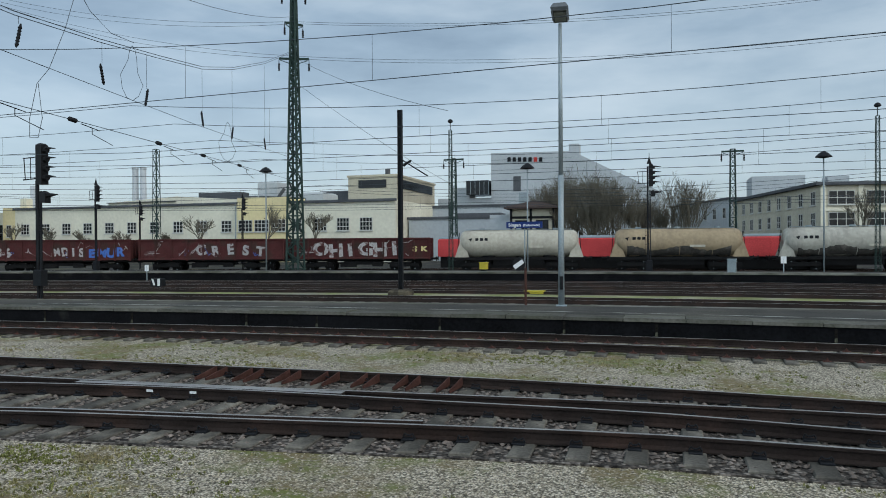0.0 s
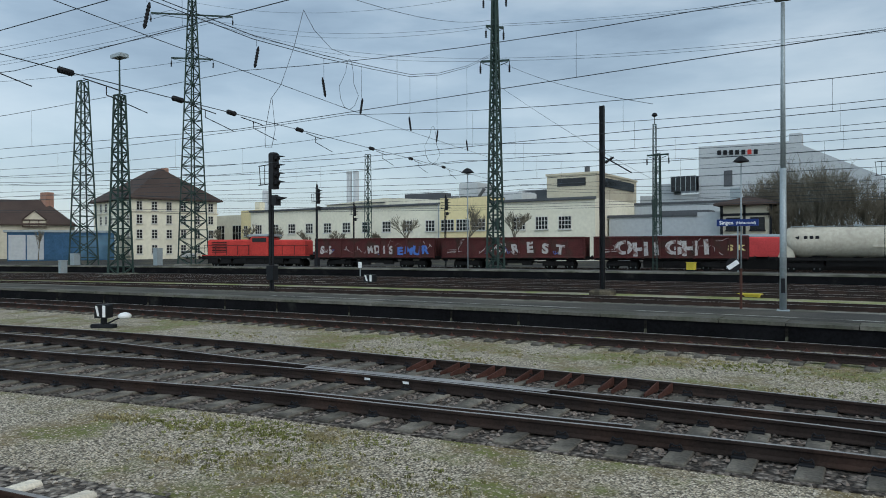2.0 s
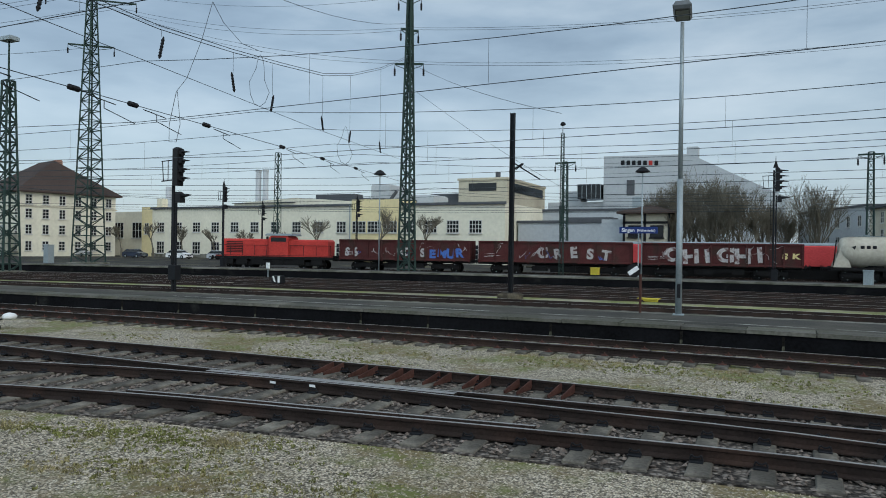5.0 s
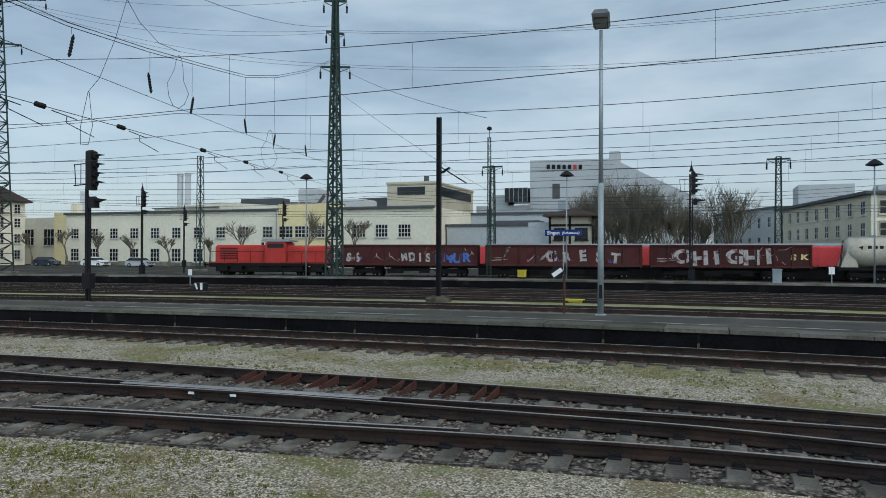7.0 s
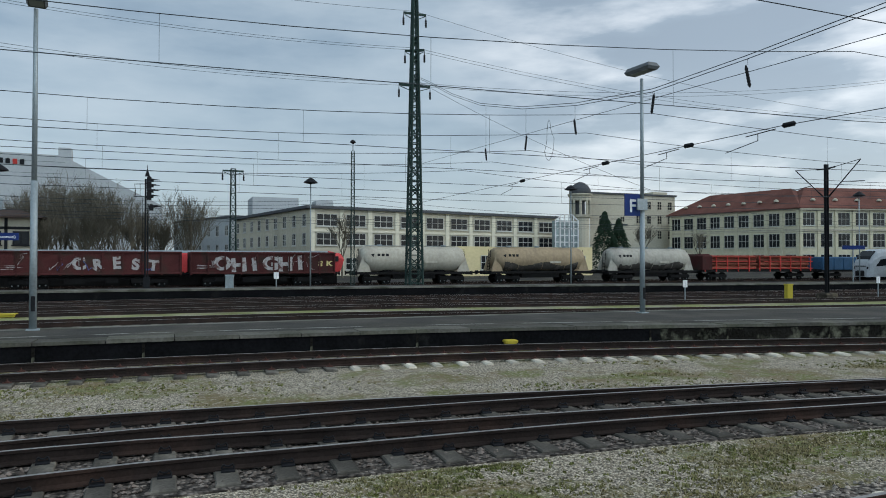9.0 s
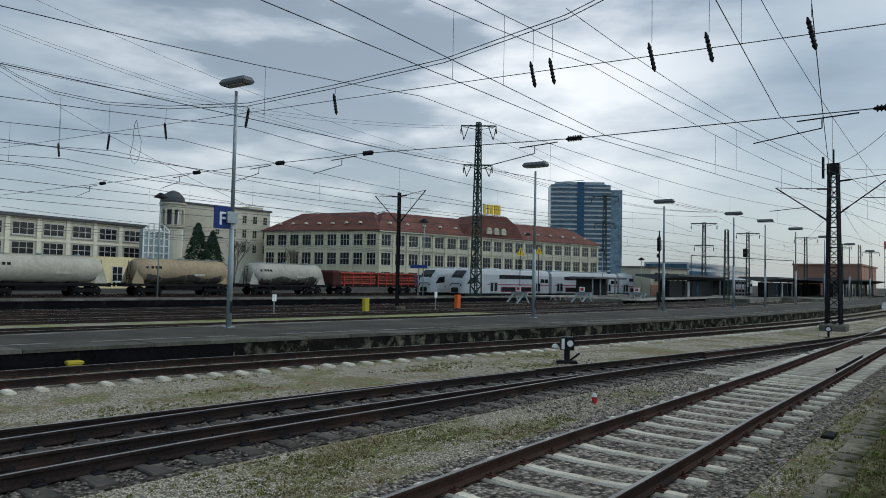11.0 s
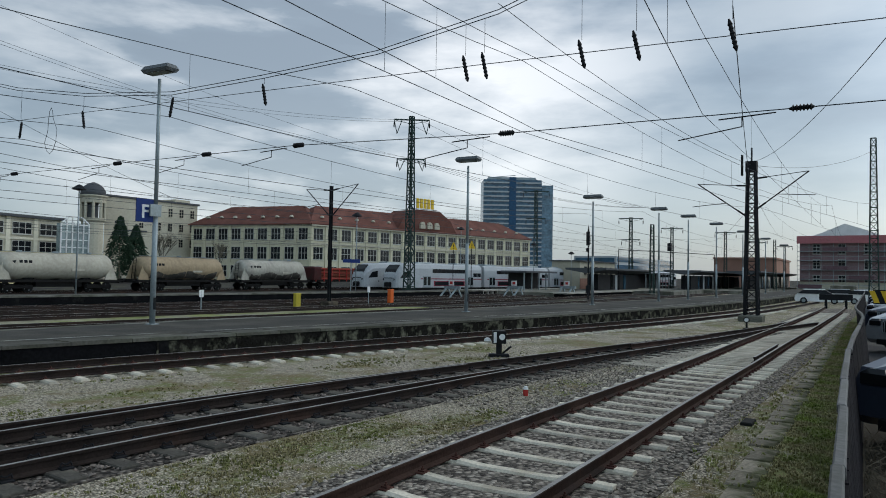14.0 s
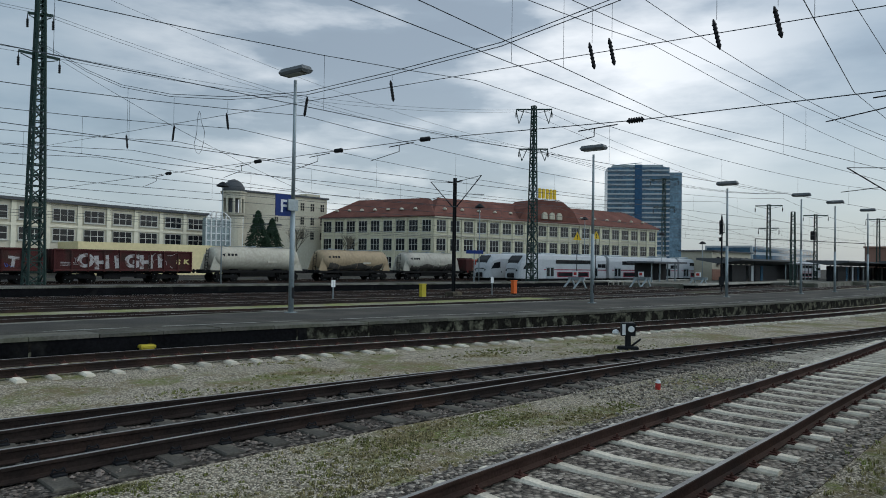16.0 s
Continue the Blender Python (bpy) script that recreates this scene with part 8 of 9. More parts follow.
def car(x, y, z, turn, paint, label, van=False, length=4.5):
    th = thing("parked_car", label, "car", pose(x, y, z, 0, 0, turn), group="parked cars")
    L, w, h = length, 0.9, 1.95 if van else 1.45
    body = [(-L / 2, 0.32), (-L / 2 + 0.03, 0.62), (-L / 2 + 0.15, 0.8), (-L / 2 + 0.9, 0.98), (-L / 2 + 1.1, 1.02), (L / 2 - 0.3, 1.02), (L / 2 - 0.05, 0.85), (L / 2, 0.45), (L / 2 - 0.1, 0.25), (-L / 2 + 0.15, 0.22)]
    s = Shape()
    n = len(body)
    ws = (-w + 0.1, -w, w, w - 0.1)
    zs = (0.97, 1.0, 1.0, 0.97)
    v = [(a, yy, b * kz) for yy, kz in zip(ws, zs) for a, b in body]
    f = [(k * n + i, k * n + (i + 1) % n, (k + 1) * n + (i + 1) % n, (k + 1) * n + i) for k in range(3) for i in range(n)] + [tuple(range(n))[::-1], tuple(3 * n + i for i in range(n))]
    part("body", s.add(v, f), paint, th, smooth=False)
    x0, x1 = (-L / 2 + 0.75, L / 2 - 0.1) if van else (-L / 2 + 1.0, L / 2 - 0.25)
    cab = Shape().add([(x0, -w + 0.06, 1.0), (x1, -w + 0.06, 1.0), (x1, w - 0.06, 1.0), (x0, w - 0.06, 1.0), (x0 + 0.75, -w + 0.2, h), (x1 - (0.1 if van else 0.6), -w + 0.2, h), (x1 - (0.1 if van else 0.6), w - 0.2, h), (x0 + 0.75, w - 0.2, h)], [(0, 1, 5, 4), (1, 2, 6, 5), (2, 3, 7, 6), (3, 0, 4, 7), (4, 5, 6, 7)])
    part("cabin", cab, paint if van else M_GLASS, th)
    part("roof", Shape().chamfered(x0 + 0.72, x1 - (0.1 if van else 0.55), -w + 0.18, w - 0.18, h - 0.03, h + 0.04, 0.03), paint, th)
    part("windscreen", Shape().add([(x0 + 0.02, -w + 0.14, 1.04), (x0 + 0.02, w - 0.14, 1.04), (x0 + 0.68, w - 0.26, h - 0.06), (x0 + 0.68, -w + 0.26, h - 0.06), (x0 + 0.06, -w + 0.14, 1.0), (x0 + 0.06, w - 0.14, 1.0), (x0 + 0.74, w - 0.26, h - 0.1), (x0 + 0.74, -w + 0.26, h - 0.1)], [(0, 3, 2, 1), (4, 5, 6, 7), (0, 1, 5, 4), (1, 2, 6, 5), (2, 3, 7, 6), (3, 0, 4, 7)]), M_GLASS, th)
    for sx in (-L / 2 + 0.85, L / 2 - 0.85):
        for sy in (-w + 0.02, w - 0.2):
            wh = part("wheel", Shape().rod((sx, sy, 0.32), (sx, sy + 0.18, 0.32), 0.32, 18), M_RUBBER, th)
            part("rim", Shape().rod((sx, sy - 0.01, 0.32), (sx, sy + 0.19, 0.32), 0.19, 12), M_GALV, wh)
    part("grille", Shape().chamfered(-L / 2 - 0.03, -L / 2 + 0.08, -0.42, 0.42, 0.5, 0.76, 0.02), M_BLACK, th, "black grille")
    part("grille_rim", Shape().box(-L / 2 - 0.045, -L / 2 - 0.03, -0.45, 0.45, 0.76, 0.79).box(-L / 2 - 0.045, -L / 2 - 0.03, -0.45, 0.45, 0.47, 0.5).box(-L / 2 - 0.045, -L / 2 - 0.03, -0.45, -0.42, 0.5, 0.76).box(-L / 2 - 0.045, -L / 2 - 0.03, 0.42, 0.45, 0.5, 0.76), M_GALV, th, "bright grille surround")
    for sy in (-0.68, 0.68):
        part("headlight", Shape().chamfered(-L / 2 + 0.02, -L / 2 + 0.3, sy - 0.14, sy + 0.14, 0.64, 0.8, 0.05), M_GLASS, th)
    for k in range(9):
        part("grille_bar", Shape().box(-L / 2 - 0.04, -L / 2 - 0.028, -0.38 + k * 0.095 - 0.008, -0.38 + k * 0.095 + 0.008, 0.51, 0.75), M_GALV, th)
    part("badge", Shape().rod((-L / 2 - 0.03, 0, 0.63), (-L / 2 - 0.06, 0, 0.63), 0.07, 14), M_GALV, th, "round plain badge")
    part("lower_intake", Shape().chamfered(-L / 2 - 0.02, -L / 2 + 0.1, -0.6, 0.6, 0.2, 0.33, 0.02), M_BLACK, th)
    part("bonnet", Shape().add([(-L / 2 + 0.1, -0.72, 0.8), (-L / 2 + 0.1, 0.72, 0.8), (x0 + 0.1, 0.78, 1.03), (x0 + 0.1, -0.78, 1.03), (-L / 2 + 0.22, -0.5, 0.88), (-L / 2 + 0.22, 0.5, 0.88), (x0 + 0.1, 0.55, 1.07), (x0 + 0.1, -0.55, 1.07)], [(0, 1, 5, 4), (1, 2, 6, 5), (3, 0, 4, 7), (4, 5, 6, 7), (2, 3, 7, 6)]), paint, th, "domed bonnet")
    plate = part("number_plate", Shape().box(-L / 2 - 0.06, -L / 2 - 0.03, -0.26, 0.26, 0.34, 0.45), M_WHITE, th, "white number plate with plain bars")
    part("plate_bars", Shape().box(-L / 2 - 0.065, -L / 2 - 0.06, -0.19, -0.05, 0.36, 0.43).box(-L / 2 - 0.065, -L / 2 - 0.06, 0.0, 0.22, 0.36, 0.43), M_BLACK, plate)
    return th


car(10.6, -1.6, PARK_Z, -36, M_CARDARK, "dark blue estate car parked nose out")
for k, (cx, pt, lab) in enumerate(((21.6, M_CARGREY, "silver car parked in a row"), (27.2, M_CARDARK, "dark car parked in a row"), (32.8, M_CARGREY, "silver car parked in a row"), (38.6, M_WHITE, "white car parked in a row"), (44.2, M_CARDARK, "dark car parked in a row"), (50.4, M_CARGREY, "silver car parked in a row"))):
    car(cx + 0.4, -1.62 + 0.06 * (k % 3) + 0.03 * k, PARK_Z, -38, pt, lab)
car(84, 5.4, -0.2, 90, M_WHITE, "white car behind the siding's end")
car(86, 0.9, -0.2, 90, M_WHITE, "white car behind the siding's end")
car(91, 3.4, -0.2, 90, M_CARGREY, "silver car behind the siding's end")
for cx, cy, pt in ((-118, 88, M_CARGREY), (-104, 88.3, M_CARDARK), (-93, 88, M_WHITE), (-84, 88.2, M_CARGREY)):
    car(cx, cy, -0.2, 180, pt, "car parked along the street by the hall")
grey_box = solid("site_hut", Shape().chamfered(100, 106, 2.4, 5.2, -0.3, 1.6, 0.08), M_CONCRETE, "weathered grey site hut beyond the siding", "hut")

M_DRYTWIG = material("dry_twig", (0.11, 0.09, 0.065), 0.95, 0, 0.4, 3.0, 20.0)
M_SLAB = material("stained_slab", (0.27, 0.235, 0.18), 0.92, 0, 0.45, 2.5, 25.0, 0.006, (0.085, 0.085, 0.045), (0.44, 0.56), 1.5, island=-0.3)
# boundary fence of the car park: capped posts, dark boarding, low retaining wall
fence_y = spline([(-60, 0.24), (-10, 0.24), (0, 0.26), (3.4, 0.33), (6.3, 0.42), (10, 0.48), (18.8, 0.52), (22, 0.7), (30, 0.8), (45, 0.89), (70, 1.1)])
CAP_Z = 1.47
fence = thing("boundary_fence", "dark boarded fence with a weathered grey cap", "fence", kind="structure")
part("retaining_wall", strip(Shape(), lambda x: fence_y(x) - 0.1, lambda x: fence_y(x) + 0.05, -60, 70, 2, -0.5, PARK_Z + 0.03), M_CONCRETE, fence, "stained concrete retaining wall")
rr = random.Random(12)
x = -8.0
M_CAP = material("weathered_cap", (0.15, 0.148, 0.142), 0.85, 0, 0.3, 2.0, 30.0, 0.003, (0.11, 0.11, 0.1), (0.45, 0.65), 2.0, island=-0.2)
while x < 60:
    L = rr.choice((0.95, 1.2, 1.5))
    tilt = math.atan((fence_y(x + L) - fence_y(x)) / L)
    part("cap", Shape().chamfered(0, L - 0.012, -0.024, 0.024, -0.03, 0.022, 0.008), M_CAP, fence, m=Matrix.Translation((x, fence_y(x), CAP_Z + rr.uniform(-0.008, 0.006))) @ Matrix.Rotation(tilt + rr.uniform(-0.008, 0.008), 4, "Z"))
    x += L
M_BOARDING = material("dark_boarding", (0.016, 0.015, 0.017), 0.9, 0, 0.5, 2.0, 20.0, 0.004, island=-0.4, spec=0.04)
for k in range(300):
    x = -6 + k * 0.2
    board = part("board", BOARD if k else Shape().add([(0, -0.012, 0.94), (0.194, -0.012, 0.94), (0.194, 0.012, 0.94), (0, 0.012, 0.94), (0, -0.1, 0.0), (0.194, -0.1, 0.0), (0.194, -0.076, 0.0), (0, -0.076, 0.0)], [(0, 1, 2, 3), (7, 6, 5, 4), (0, 4, 5, 1), (1, 5, 6, 2), (2, 6, 7, 3), (3, 7, 4, 0)]), None if k else M_BOARDING, fence, m=Matrix.Translation((x, fence_y(x) - 0.02, PARK_Z + rr.uniform(-0.01, 0.01))) @ Matrix.Rotation(math.atan(fence_y(x + 0.2) - fence_y(x)) / 0.2, 4, "Z"))
    BOARD = board.data
park = solid("car_park", strip(Shape(), lambda x: -45, lambda x: fence_y(x) - 0.1, -60, 70, 2, -0.5, PARK_Z), material("asphalt", (0.05, 0.05, 0.052), 0.9, 0, 0.35, 0.8, 30.0, 0.004, (0.085, 0.08, 0.07), (0.5, 0.7), 0.5), "worn asphalt car park above the siding", "pavement", "structure")
solid("dirt_strip", strip(Shape(), lambda x: fence_y(x) - 0.75, lambda x: fence_y(x) - 0.11, 1.5, 17, 0.5, PARK_Z - 0.1, PARK_Z + 0.012), M_LITTER, "strip of earth and dead leaves along the fence", "earth", "structure")
brush = Shape()
for k in range(340):
    x = 4.2 + 4.6 * rr.random()
    p = Vector((x, fence_y(x) - 0.14 - 0.55 * rr.random(), PARK_Z))
    for j in range(3):
        q = p + Vector((rr.gauss(0, 0.13), rr.gauss(0, 0.09), rr.uniform(0.0, 0.14)))
        q.y = min(q.y, fence_y(x) - 0.13)
        q.z = max(q.z, PARK_Z + 0.01)
        brush.rod(p, q, 0.004, 3)
        p = q
solid("dead_brush", brush, M_DRYTWIG, "dry bramble twigs at the foot of the fence", "brush", "stuff")
stones = thing("kerb_strip", "strip of old stained stone slabs beside the siding", "kerb", kind="structure")
x = 4.0
while x < 48:
    L = rr.uniform(0.35, 1.2)
    wd = rr.uniform(0.17, 0.23)
    part("slab", Shape().chamfered(0, L - rr.uniform(0.01, 0.05), -wd, wd, -0.1, 0.0, 0.02), M_SLAB, stones, m=Matrix.Translation((x, 1.6 + 0.006 * (x - 10) + rr.uniform(-0.04, 0.04), GROUND + 0.022 + rr.uniform(-0.012, 0.012))) @ Matrix.Rotation(rr.uniform(-0.04, 0.04), 4, "Z"))
    x += L + (rr.uniform(0.1, 0.3) if rr.random() < 0.15 else 0)
solid("grass_verge", strip(Shape(), lambda x: fence_y(x) + 0.05, lambda x: 1.42 + 0.006 * (x - 10) + 0.06 * math.sin(x * 3.1), -20, 62, 0.5, -0.4, GROUND + 0.01), material("verge_soil", (0.22, 0.225, 0.09), 0.95, 0, 0.45, 2.0, 25.0, 0.02, (0.26, 0.23, 0.15), (0.5, 0.66), 1.1), "grassy verge below the fence", "grass", "structure")


# ---------------------------------------------------------------- small things in the yard
def points_lever(x, y, turn, ball_side, label):
    th = thing("points_lever", label, "railway signal", pose(x, y, GROUND, 0, 0, turn))
    part("base", Shape().chamfered(-0.35, 0.35, -0.12, 0.12, 0, 0.12, 0.03).rod((0, 0, 0.1), (0, 0, 0.32), 0.09, 8), M_DARKSTEEL, th)
    lan = part("lantern", Shape().chamfered(-0.19, 0.19, -0.17, 0.17, 0.3, 0.7, 0.03), M_BLACK, th, "black points lantern")
    part("white_bar", Shape().add([(-0.17, -0.176, 0.66), (-0.10, -0.176, 0.66), (-0.03, -0.176, 0.36), (-0.10, -0.176, 0.36)], [(0, 1, 2, 3)]).box(0.06, 0.15, -0.18, -0.171, 0.33, 0.67), M_WHITE, lan, "white bars")
    part("lever", Shape().rod((0.05, 0, 0.1), (ball_side * 0.62, -0.05, 0.36), 0.025, 6), M_DARKSTEEL, th)
    part("weight", Shape().lathe((ball_side * 0.68, -0.05, 0.27), [(0, 0.08), (0.04, 0.17), (0.11, 0.19), (0.17, 0.13), (0.2, 0.03)], 14), M_WHITE, th, "white counterweight", smooth=True)
    return th


points_lever(-20.0, 11.95, 28, 1, "points lever with black lantern and white counterweight")
pb = thing("points_lever", "black points lantern with a white disc and strip", "railway signal", pose(19.5, 9.75, GROUND, 0, 0, -58))
part("base", Shape().chamfered(-0.3, 0.3, -0.12, 0.12, 0, 0.1, 0.03).chamfered(-0.08, 0.08, -0.08, 0.08, 0.1, 0.42, 0.01).rod((0.1, 0, 0.1), (0.35, -0.1, 0.32), 0.03, 6), M_DARKSTEEL, pb)
lan = part("lantern", Shape().chamfered(-0.2, 0.2, -0.16, 0.16, 0.4, 0.78, 0.03), M_BLACK, pb, "black lantern box")
part("white_strip", Shape().box(-0.17, -0.08, -0.168, -0.161, 0.43, 0.74), M_WHITE, lan)
part("white_disc", Shape().rod((0.08, -0.16, 0.6), (0.08, -0.168, 0.6), 0.09, 14), M_WHITE, lan)
part("weight", Shape().lathe((-0.34, 0, 0.42), [(0, 0.04), (0.05, 0.11), (0.12, 0.08), (0.15, 0.02)], 10), M_WHITE, pb)
mk = thing("track_marker", "short red and white marker post", "marker", pose(13.8, 6.24, GROUND))
part("post", Shape().rod((0, 0, 0), (0, 0, 0.13), 0.052, 10), M_RED, mk)
part("cap", Shape().rod((0, 0, 0.13), (0, 0, 0.19), 0.056, 10, 0.035), M_WHITE, mk, "white cap")
dd = thing("disc_signal", "small white disc signal on a black stem", "railway signal", pose(37.5, 5.6, GROUND))
part("stem", Shape().rod((0, 0, 0), (0, 0, 0.4), 0.05, 8).chamfered(-0.15, 0.15, -0.15, 0.15, 0, 0.08, 0.02), M_BLACK, dd)
part("disc", Shape().rod((-0.05, 0, 0.46), (0.0, 0, 0.46), 0.14, 16), M_BLACK, dd)
part("disc_face", Shape().rod((-0.06, 0, 0.46), (-0.05, 0, 0.46), 0.095, 16), M_WHITE, dd)


def junction_box(x, y, z, w, d, h, mat, label):
    th = thing("junction_box", label, "junction box", pose(x, y, z, 0, 0, -8), group="junction boxes")
    part("body", Shape().chamfered(-w / 2, w / 2, -d / 2, d / 2, 0.1, h, 0.04), mat, th)
    part("foot", Shape().box(-w / 2 + 0.05, w / 2 - 0.05, -d / 2 + 0.04, d / 2 - 0.04, 0, 0.1), M_DARKSTEEL, th)
    part("lid", Shape().chamfered(-w / 2 - 0.03, w / 2 + 0.03, -d / 2 - 0.03, d / 2 + 0.03, h - 0.02, h + 0.05, 0.02), mat, th)
    return th


junction_box(35.7, 32.95, GROUND, 0.36, 0.3, 0.95, M_YELLOW, "yellow junction box on a footing")
junction_box(46.6, 33.2, GROUND, 0.34, 0.34, 1.1, M_ORANGE, "orange junction box between the tracks")
junction_box(-12.1, 48.2, P2_Z, 0.5, 0.4, 0.55, M_YELLOW, "small yellow grit box on the far platform")
junction_box(9.05, 17.55, GROUND, 0.3, 0.22, 0.2, M_YELLOW, "low yellow cable box by the rail")
junction_box(-5.9, 33.4, GROUND, 0.9, 0.4, 0.2, M_YELLOW, "flat yellow track device")
junction_box(-61, 33, GROUND, 0.6, 0.5, 1.2, M_GALV, "pale grey switch cabinet")
junction_box(-68, 38, GROUND, 0.9, 0.6, 1.7, M_GALV, "pale grey switch cabinet")
junction_box(-63.5, 44, GROUND, 0.8, 0.6, 2.2, M_GALV, "pale grey switch cabinet")
junction_box(4.0, 47.6, P2_Z - 0.5, 0.5, 0.4, 1.3, M_GALV, "grey cabinet at the platform wall")
for x, y, h in ((-34.5, 41.0, 1.1), (29.6, 35.0, 1.15), (44, 33.4, 1.3), (7, 48.0, 0.9)):
    mp = thing("marker_board", "small white marker board on a thin post", "sign", pose(x, y, GROUND if y < 45 else P2_Z), group="marker boards")
    part("post", Shape().rod((0, 0, 0), (0, 0, h), 0.035, 6), M_GALV, mp)
    part("board", Shape().chamfered(-0.16, 0.16, -0.03, 0.0, h - 0.35, h + 0.08, 0.01), M_WHITE, mp)
dv = thing("dwarf_signal", "low black dwarf signal with white bars", "railway signal", pose(-28.0, 34.2, GROUND))
part("body", Shape().chamfered(-0.36, 0.36, -0.2, 0.2, 0.15, 0.62, 0.05).box(-0.1, 0.1, -0.1, 0.1, 0, 0.2), M_DARKSTEEL, dv)
part("white_bar", Shape().add([(-0.3, -0.21, 0.58), (-0.16, -0.21, 0.58), (-0.02, -0.21, 0.22), (-0.16, -0.21, 0.22)], [(0, 1, 2, 3)]).box(0.12, 0.28, -0.215, -0.2, 0.2, 0.6), M_WHITE, dv)
for x, y in ((-30.8, 32.6), (-26.4, 32.8)):
    solid("concrete_cover", Shape().chamfered(x - 0.5, x + 0.5, y - 0.3, y + 0.3, GROUND - 0.05, GROUND + 0.16, 0.05), M_SLEEPER_C, "pale concrete duct cover", "cover", group="duct covers")
ds = thing("disc_board", "black and white disc board on a rusty post", "railway signal", pose(-4.1, 21.6, P1_Z))
part("post", Shape().rod((0, 0, 0), (0, 0, 1.15), 0.04, 6), M_RUST, ds)
part("disc", Shape().rod((-0.2, -0.02, 1.25), (-0.2, -0.06, 1.25), 0.2, 18), M_BLACK, ds)
part("white_band", Shape().beam((-0.34, -0.07, 1.15), (-0.06, -0.07, 1.35), 0.012, 0.13), M_WHITE, ds)
# station name board on the far platform
nb = thing("station_name_board", "long blue station name board with white lettering", "sign", pose(-9.9, 51.8, GROUND))
part("board", Shape().chamfered(-1.35, 1.35, -0.04, 0.04, 3.67, 4.14, 0.01), M_SIGNBLUE, nb)
part("post", Shape().rod((0, 0.1, 0), (0, 0.1, 4.1), 0.05, 8), M_GALV, nb)
letters("Singen", 0.36, M_WHITE, nb, Matrix.Translation((-0.72, -0.047, 3.79)) @ FRONT)
letters("(Hohentwiel)", 0.24, M_WHITE, nb, Matrix.Translation((0.55, -0.047, 3.81)) @ FRONT)
for o in bpy.data.objects:
    if o.name.startswith("sign") and o.parent == lamp_b:
        letters("F", 0.62, M_WHITE, o, Matrix.Translation((-0.025, 0.42, 3.56)) @ Matrix.Rotation(radians(-90), 4, "Z") @ FRONT)
nb2 = thing("station_name_board", "long blue station name board with white lettering", "sign", pose(56.5, 45.2, 0.2, 0, 0, -25))
part("board", Shape().chamfered(-0.95, 0.95, -0.04, 0.04, 3.0, 3.35, 0.01), M_SIGNBLUE, nb2)
part("post", Shape().rod((0, 0.1, -0.3), (0, 0.1, 3.5), 0.05, 8), M_GALV, nb2)
# pale marks on the frog rail and a plank under the platform edge
for px in (-7.0, -7.75):
    part("paint_mark", Shape().box(px - 0.06, px + 0.06, -0.002, 0.0, -0.085, -0.045), M_WHITE, turnout, "pale paint mark", m=Matrix.Translation((0, rail_c(px) - 0.035, 0)))
solid("loose_plank", Shape().chamfered(10.2, 12.2, 17.3, 17.5, GROUND + 0.02, GROUND + 0.09, 0.01), M_SLEEPER_C, "pale plank lying by the platform wall", "plank")
solid("black_hose_piece", Shape().chamfered(13.35, 13.8, 1.98, 2.16, GROUND, GROUND + 0.055, 0.015), M_RUBBER, "black rubber piece lying on the ballast", "debris")


# ---------------------------------------------------------------- loose stones and grass tufts
def stone_shape(s, x, y, z, r, rr):
    v = []
    top = [Vector((math.cos(a) * r * rr.uniform(0.6, 1.1), math.sin(a) * r * rr.uniform(0.6, 1.1), rr.uniform(-0.2, 0.35) * r)) for a in (0.3, 1.5, 2.8, 4.0, 5.2)]
    v = [Vector((0, 0, r * rr.uniform(0.5, 0.8)))] + top + [Vector((0, 0, -r * 0.5))]
    q = Matrix.Rotation(rr.uniform(0, 6.28), 3, "Z")
    v = [q @ p + Vector((x, y, z)) for p in v]
    s.add(v, [(0, 1 + i, 1 + (i + 1) % 5) for i in range(5)] + [(6, 1 + (i + 1) % 5, 1 + i) for i in range(5)])


rr = random.Random(77)
st = Shape()
for k in range(13000):
    x = rr.uniform(-9, 34) if k % 3 else rr.uniform(3, 20)
    y = line_1(x) + rr.uniform(-1.75, 1.7) * (1 if rr.random() < 0.7 else 0.6)
    if x > 12 and rr.random() < 0.45:
        y = line_1(x) + 1.3 + (rail_d(x) - 0.3 - line_1(x) - 1.3) * rr.random()
    if abs(abs(y - line_1(x)) - gauge_1(x)) < 0.09:
        continue
    stone_shape(st, x, y, GROUND + (-0.008 if abs(y - line_1(x)) < 1.28 else 0.02), rr.uniform(0.02, 0.042), rr)
solid("ballast_stones", st, M_STONE, "loose grey ballast stones along the siding", "stones", "stuff")
st = Shape()
for k in range(9000):
    x = rr.uniform(-14, 22)
    a, d = rail_a(x), rail_d(x)
    y = rr.uniform(d - 0.55, a + 0.3)
    if min(abs(y - f(x)) for f in (rail_a, rail_b, rail_c, rail_d)) < 0.09:
        continue
    stone_shape(st, x, y, GROUND + 0.03, rr.uniform(0.02, 0.055), rr)
solid("ballast_stones", st, M_STONEDARK, "loose dark ballast stones in the turnout", "stones", "stuff")
st = Shape()
for k in range(9000):
    x = rr.uniform(-10, 14)
    y = line_1(x) + 1.7 + (rail_d(x) - 0.5 - line_1(x) - 1.7) * rr.random()
    stone_shape(st, x, y, GROUND + 0.003, rr.uniform(0.007, 0.019), rr)
solid("gravel_stones", st, material("pale_pebbles", (0.385, 0.335, 0.245), 0.95, 0, 0.25, 5.0, 30.0, island=0.4), "pale gravel pebbles between the tracks", "stones", "stuff")


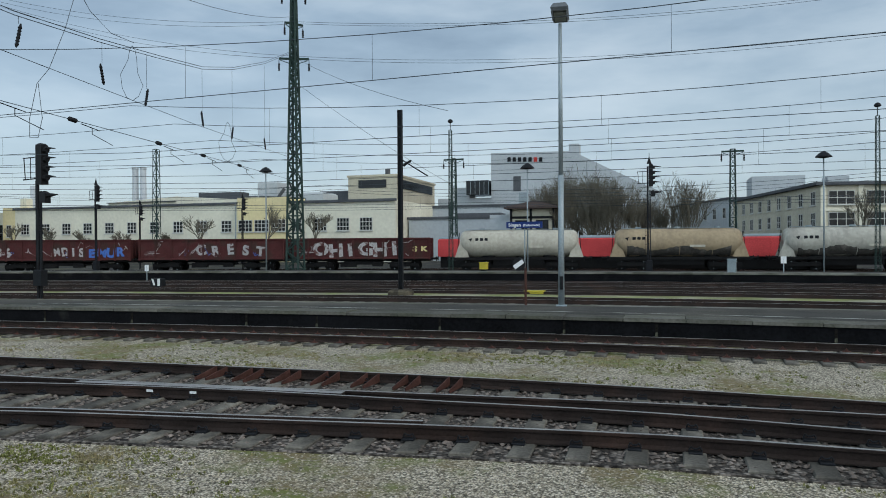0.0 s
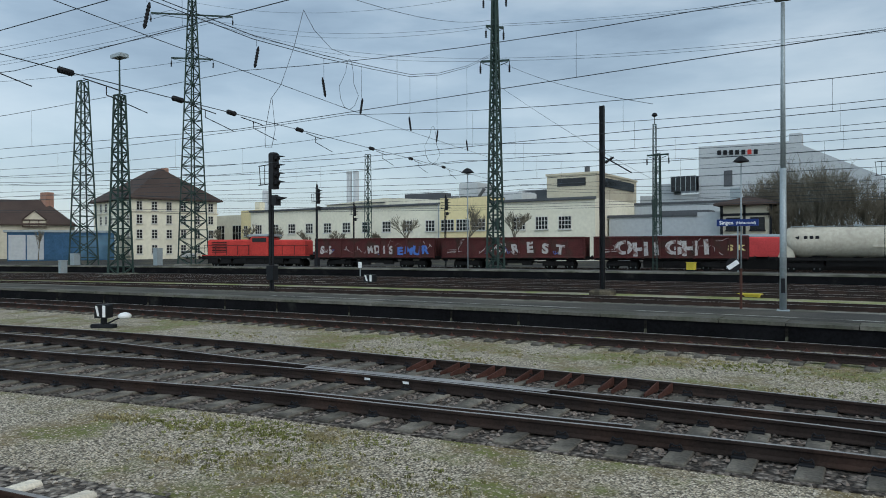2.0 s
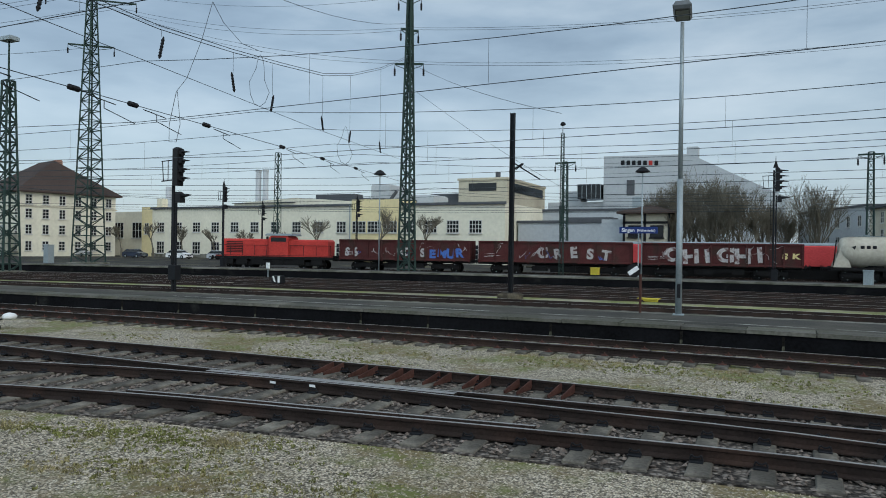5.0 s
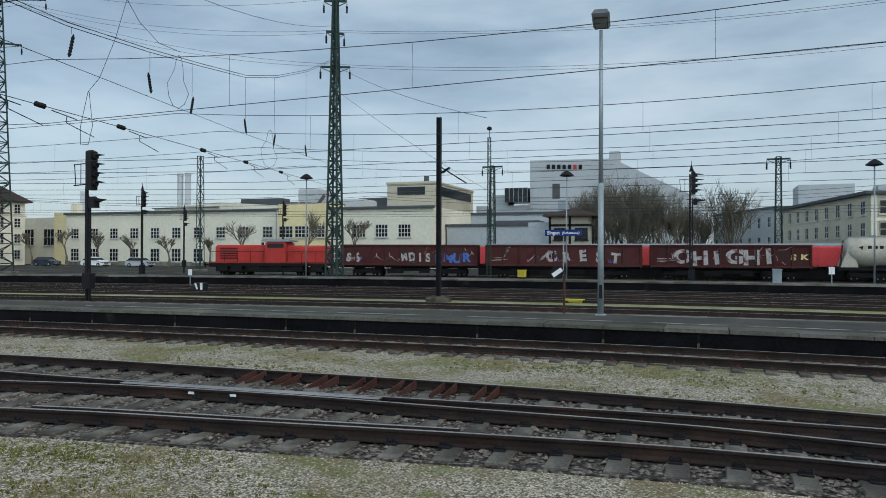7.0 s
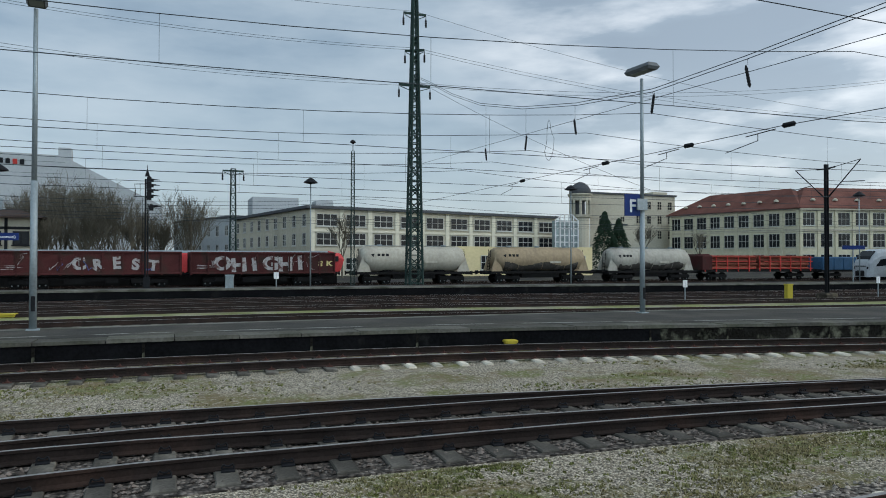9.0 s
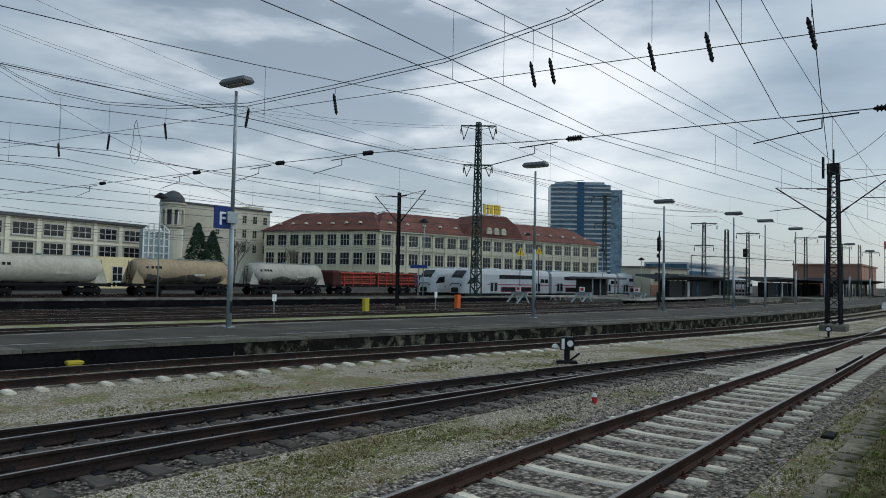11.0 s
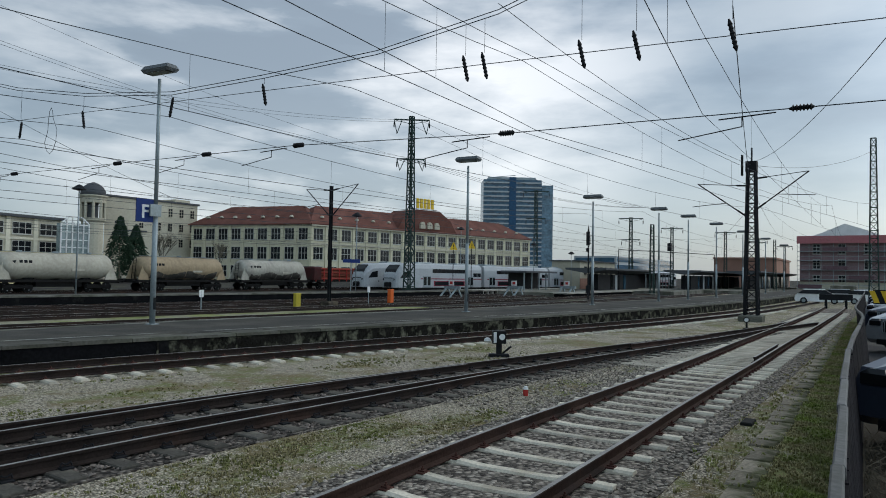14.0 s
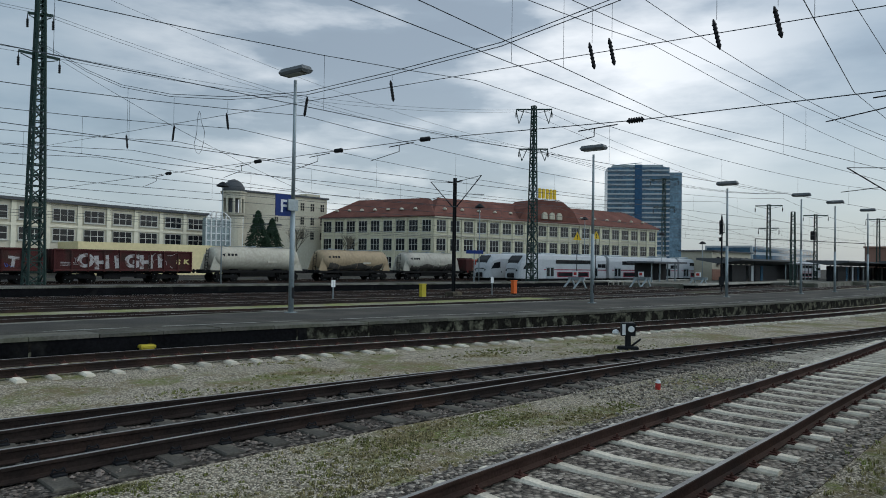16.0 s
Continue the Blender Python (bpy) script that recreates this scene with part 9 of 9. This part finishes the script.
def tuft(s, x, y, z, h, rr):
    for k in range(rr.randint(5, 9)):
        a = rr.uniform(0, 6.283)
        lean = rr.uniform(0.2, 0.9) * h
        w = rr.uniform(0.005, 0.012)
        p = Vector((x + rr.uniform(-0.03, 0.03), y + rr.uniform(-0.03, 0.03), z))
        sd = Vector((-math.sin(a), math.cos(a), 0)) * w
        q = p + Vector((math.cos(a) * lean * 0.4, math.sin(a) * lean * 0.4, h * 0.65))
        t = p + Vector((math.cos(a) * lean, math.sin(a) * lean, h * rr.uniform(0.7, 1.0)))
        s.add([p - sd, p + sd, q + sd * 0.7, q - sd * 0.7, t], [(0, 1, 2, 3), (3, 2, 4)])


def tuft_patch(count, place, hmin, hmax, label, mat):
    s = Shape()
    for k in range(count):
        x, y = place()
        tuft(s, x, y, GROUND, rr.uniform(hmin, hmax), rr)
    solid("grass_tufts", s, mat, label, "grass", "stuff")


def beside_wall():
    x = 4.5 + 44 * rr.random() ** 1.5
    side = rr.random()
    lo, hi = fence_y(x) + 0.07, 1.4 + 0.006 * (x - 10)
    return x, lo + (hi - lo) * rr.random() if side < 0.93 else 1.95 + rr.gauss(0, 0.22) - 0.01 * x * rr.random()


clumps = [(rr.uniform(-11, 12), rr.random(), rr.uniform(0.25, 0.8)) for _ in range(46)]


def in_clump():
    cx, u, w = rr.choice(clumps)
    x = cx + rr.gauss(0, w)
    lo, hi = line_1(x) + 1.75, rail_d(x) - 0.8
    return x, min(hi, max(lo, lo + (hi - lo) * u + rr.gauss(0, w * 0.4)))


back_clumps = [(rr.uniform(-16, 22), rr.random(), rr.uniform(0.5, 1.4)) for _ in range(30)]


def in_back_clump():
    cx, u, w = rr.choice(back_clumps)
    x = cx + rr.gauss(0, w)
    lo, hi = rail_a(x) + 0.7, line_2(x) - 1.5
    return x, min(hi, max(lo, lo + (hi - lo) * u + rr.gauss(0, w * 0.3)))


M_TUFT = material("moss_and_grass", (0.155, 0.165, 0.055), 0.95, 0, 0.3, 2.0, 20.0, 0, (0.25, 0.215, 0.11), (0.42, 0.6), 0.9, island=0.5)
tuft_patch(11000, beside_wall, 0.025, 0.075, "green grass tufts along the boundary wall", material("fresh_grass", (0.22, 0.27, 0.07), 0.95, 0, 0.35, 2.0, 20.0, 0, (0.33, 0.29, 0.15), (0.36, 0.53), 1.6, island=0.4))
tuft_patch(4200, in_clump, 0.012, 0.04, "low mossy tufts in the gravel by the siding", M_TUFT)
tuft_patch(2200, in_back_clump, 0.015, 0.045, "low mossy tufts in the gravel before the platform", M_TUFT)


# ---------------------------------------------------------------- what moves: the goods train
TRAIN = [(loco, -46.1), (gondola_1, -33.45), (gondola_2, -19.95), (gondola_3, -6.45), (tank_1, 7.4), (tank_2, 20.8), (tank_3, 34.2), (stakes, 48.9), (blue_wagon, 64.4)]
TRAIN_HEAD = [(0.0, 0.48), (1.0, 5.15), (2.0, 9.54), (3.0, 13.67), (4.0, 17.58), (5.0, 21.30), (6.0, 24.85), (7.0, 28.27), (8.0, 31.57), (9.0, 34.80), (10.0, 37.97), (11.0, 41.12), (12.0, 44.2), (13.0, 47.15), (14.0, 50.1), (15.0, 53.05), (16.0, 55.95)]
_xs = np.linspace(-160, 200, 3601)
_ys = np.array([train_line(v) for v in _xs])
_ss = np.concatenate([[0], np.cumsum(np.hypot(np.diff(_xs), np.diff(_ys)))])
_ss -= np.interp(-20, _xs, _ss)


def place_on_line(s):
    """The pose of a wagon whose middle is s metres along the goods line."""
    xa, xb = np.interp(s - 3.5, _ss, _xs), np.interp(s + 3.5, _ss, _xs)
    ya, yb = train_line(xa), train_line(xb)
    return pose(float(xa + xb) / 2, (ya + yb) / 2, 0.0, 0, 0, math.degrees(math.atan2(yb - ya, xb - xa)))


def motions():
    for wagon, off in TRAIN:
        walk(wagon, [(t, place_on_line(s + off)) for t, s in TRAIN_HEAD])
    times = [i * 0.14 for i in range(115)] + [16.0]
    run_at = [float(np.interp(t, *zip(*TRAIN_HEAD))) for t in times]
    for w in WHEELSETS:
        hub = w.matrix_basis.translation.copy()
        walk(w, [(t, Matrix.Translation(hub) @ Matrix.Rotation((s - run_at[0]) / 0.46, 4, "Y")) for t, s in zip(times, run_at)])


motions()
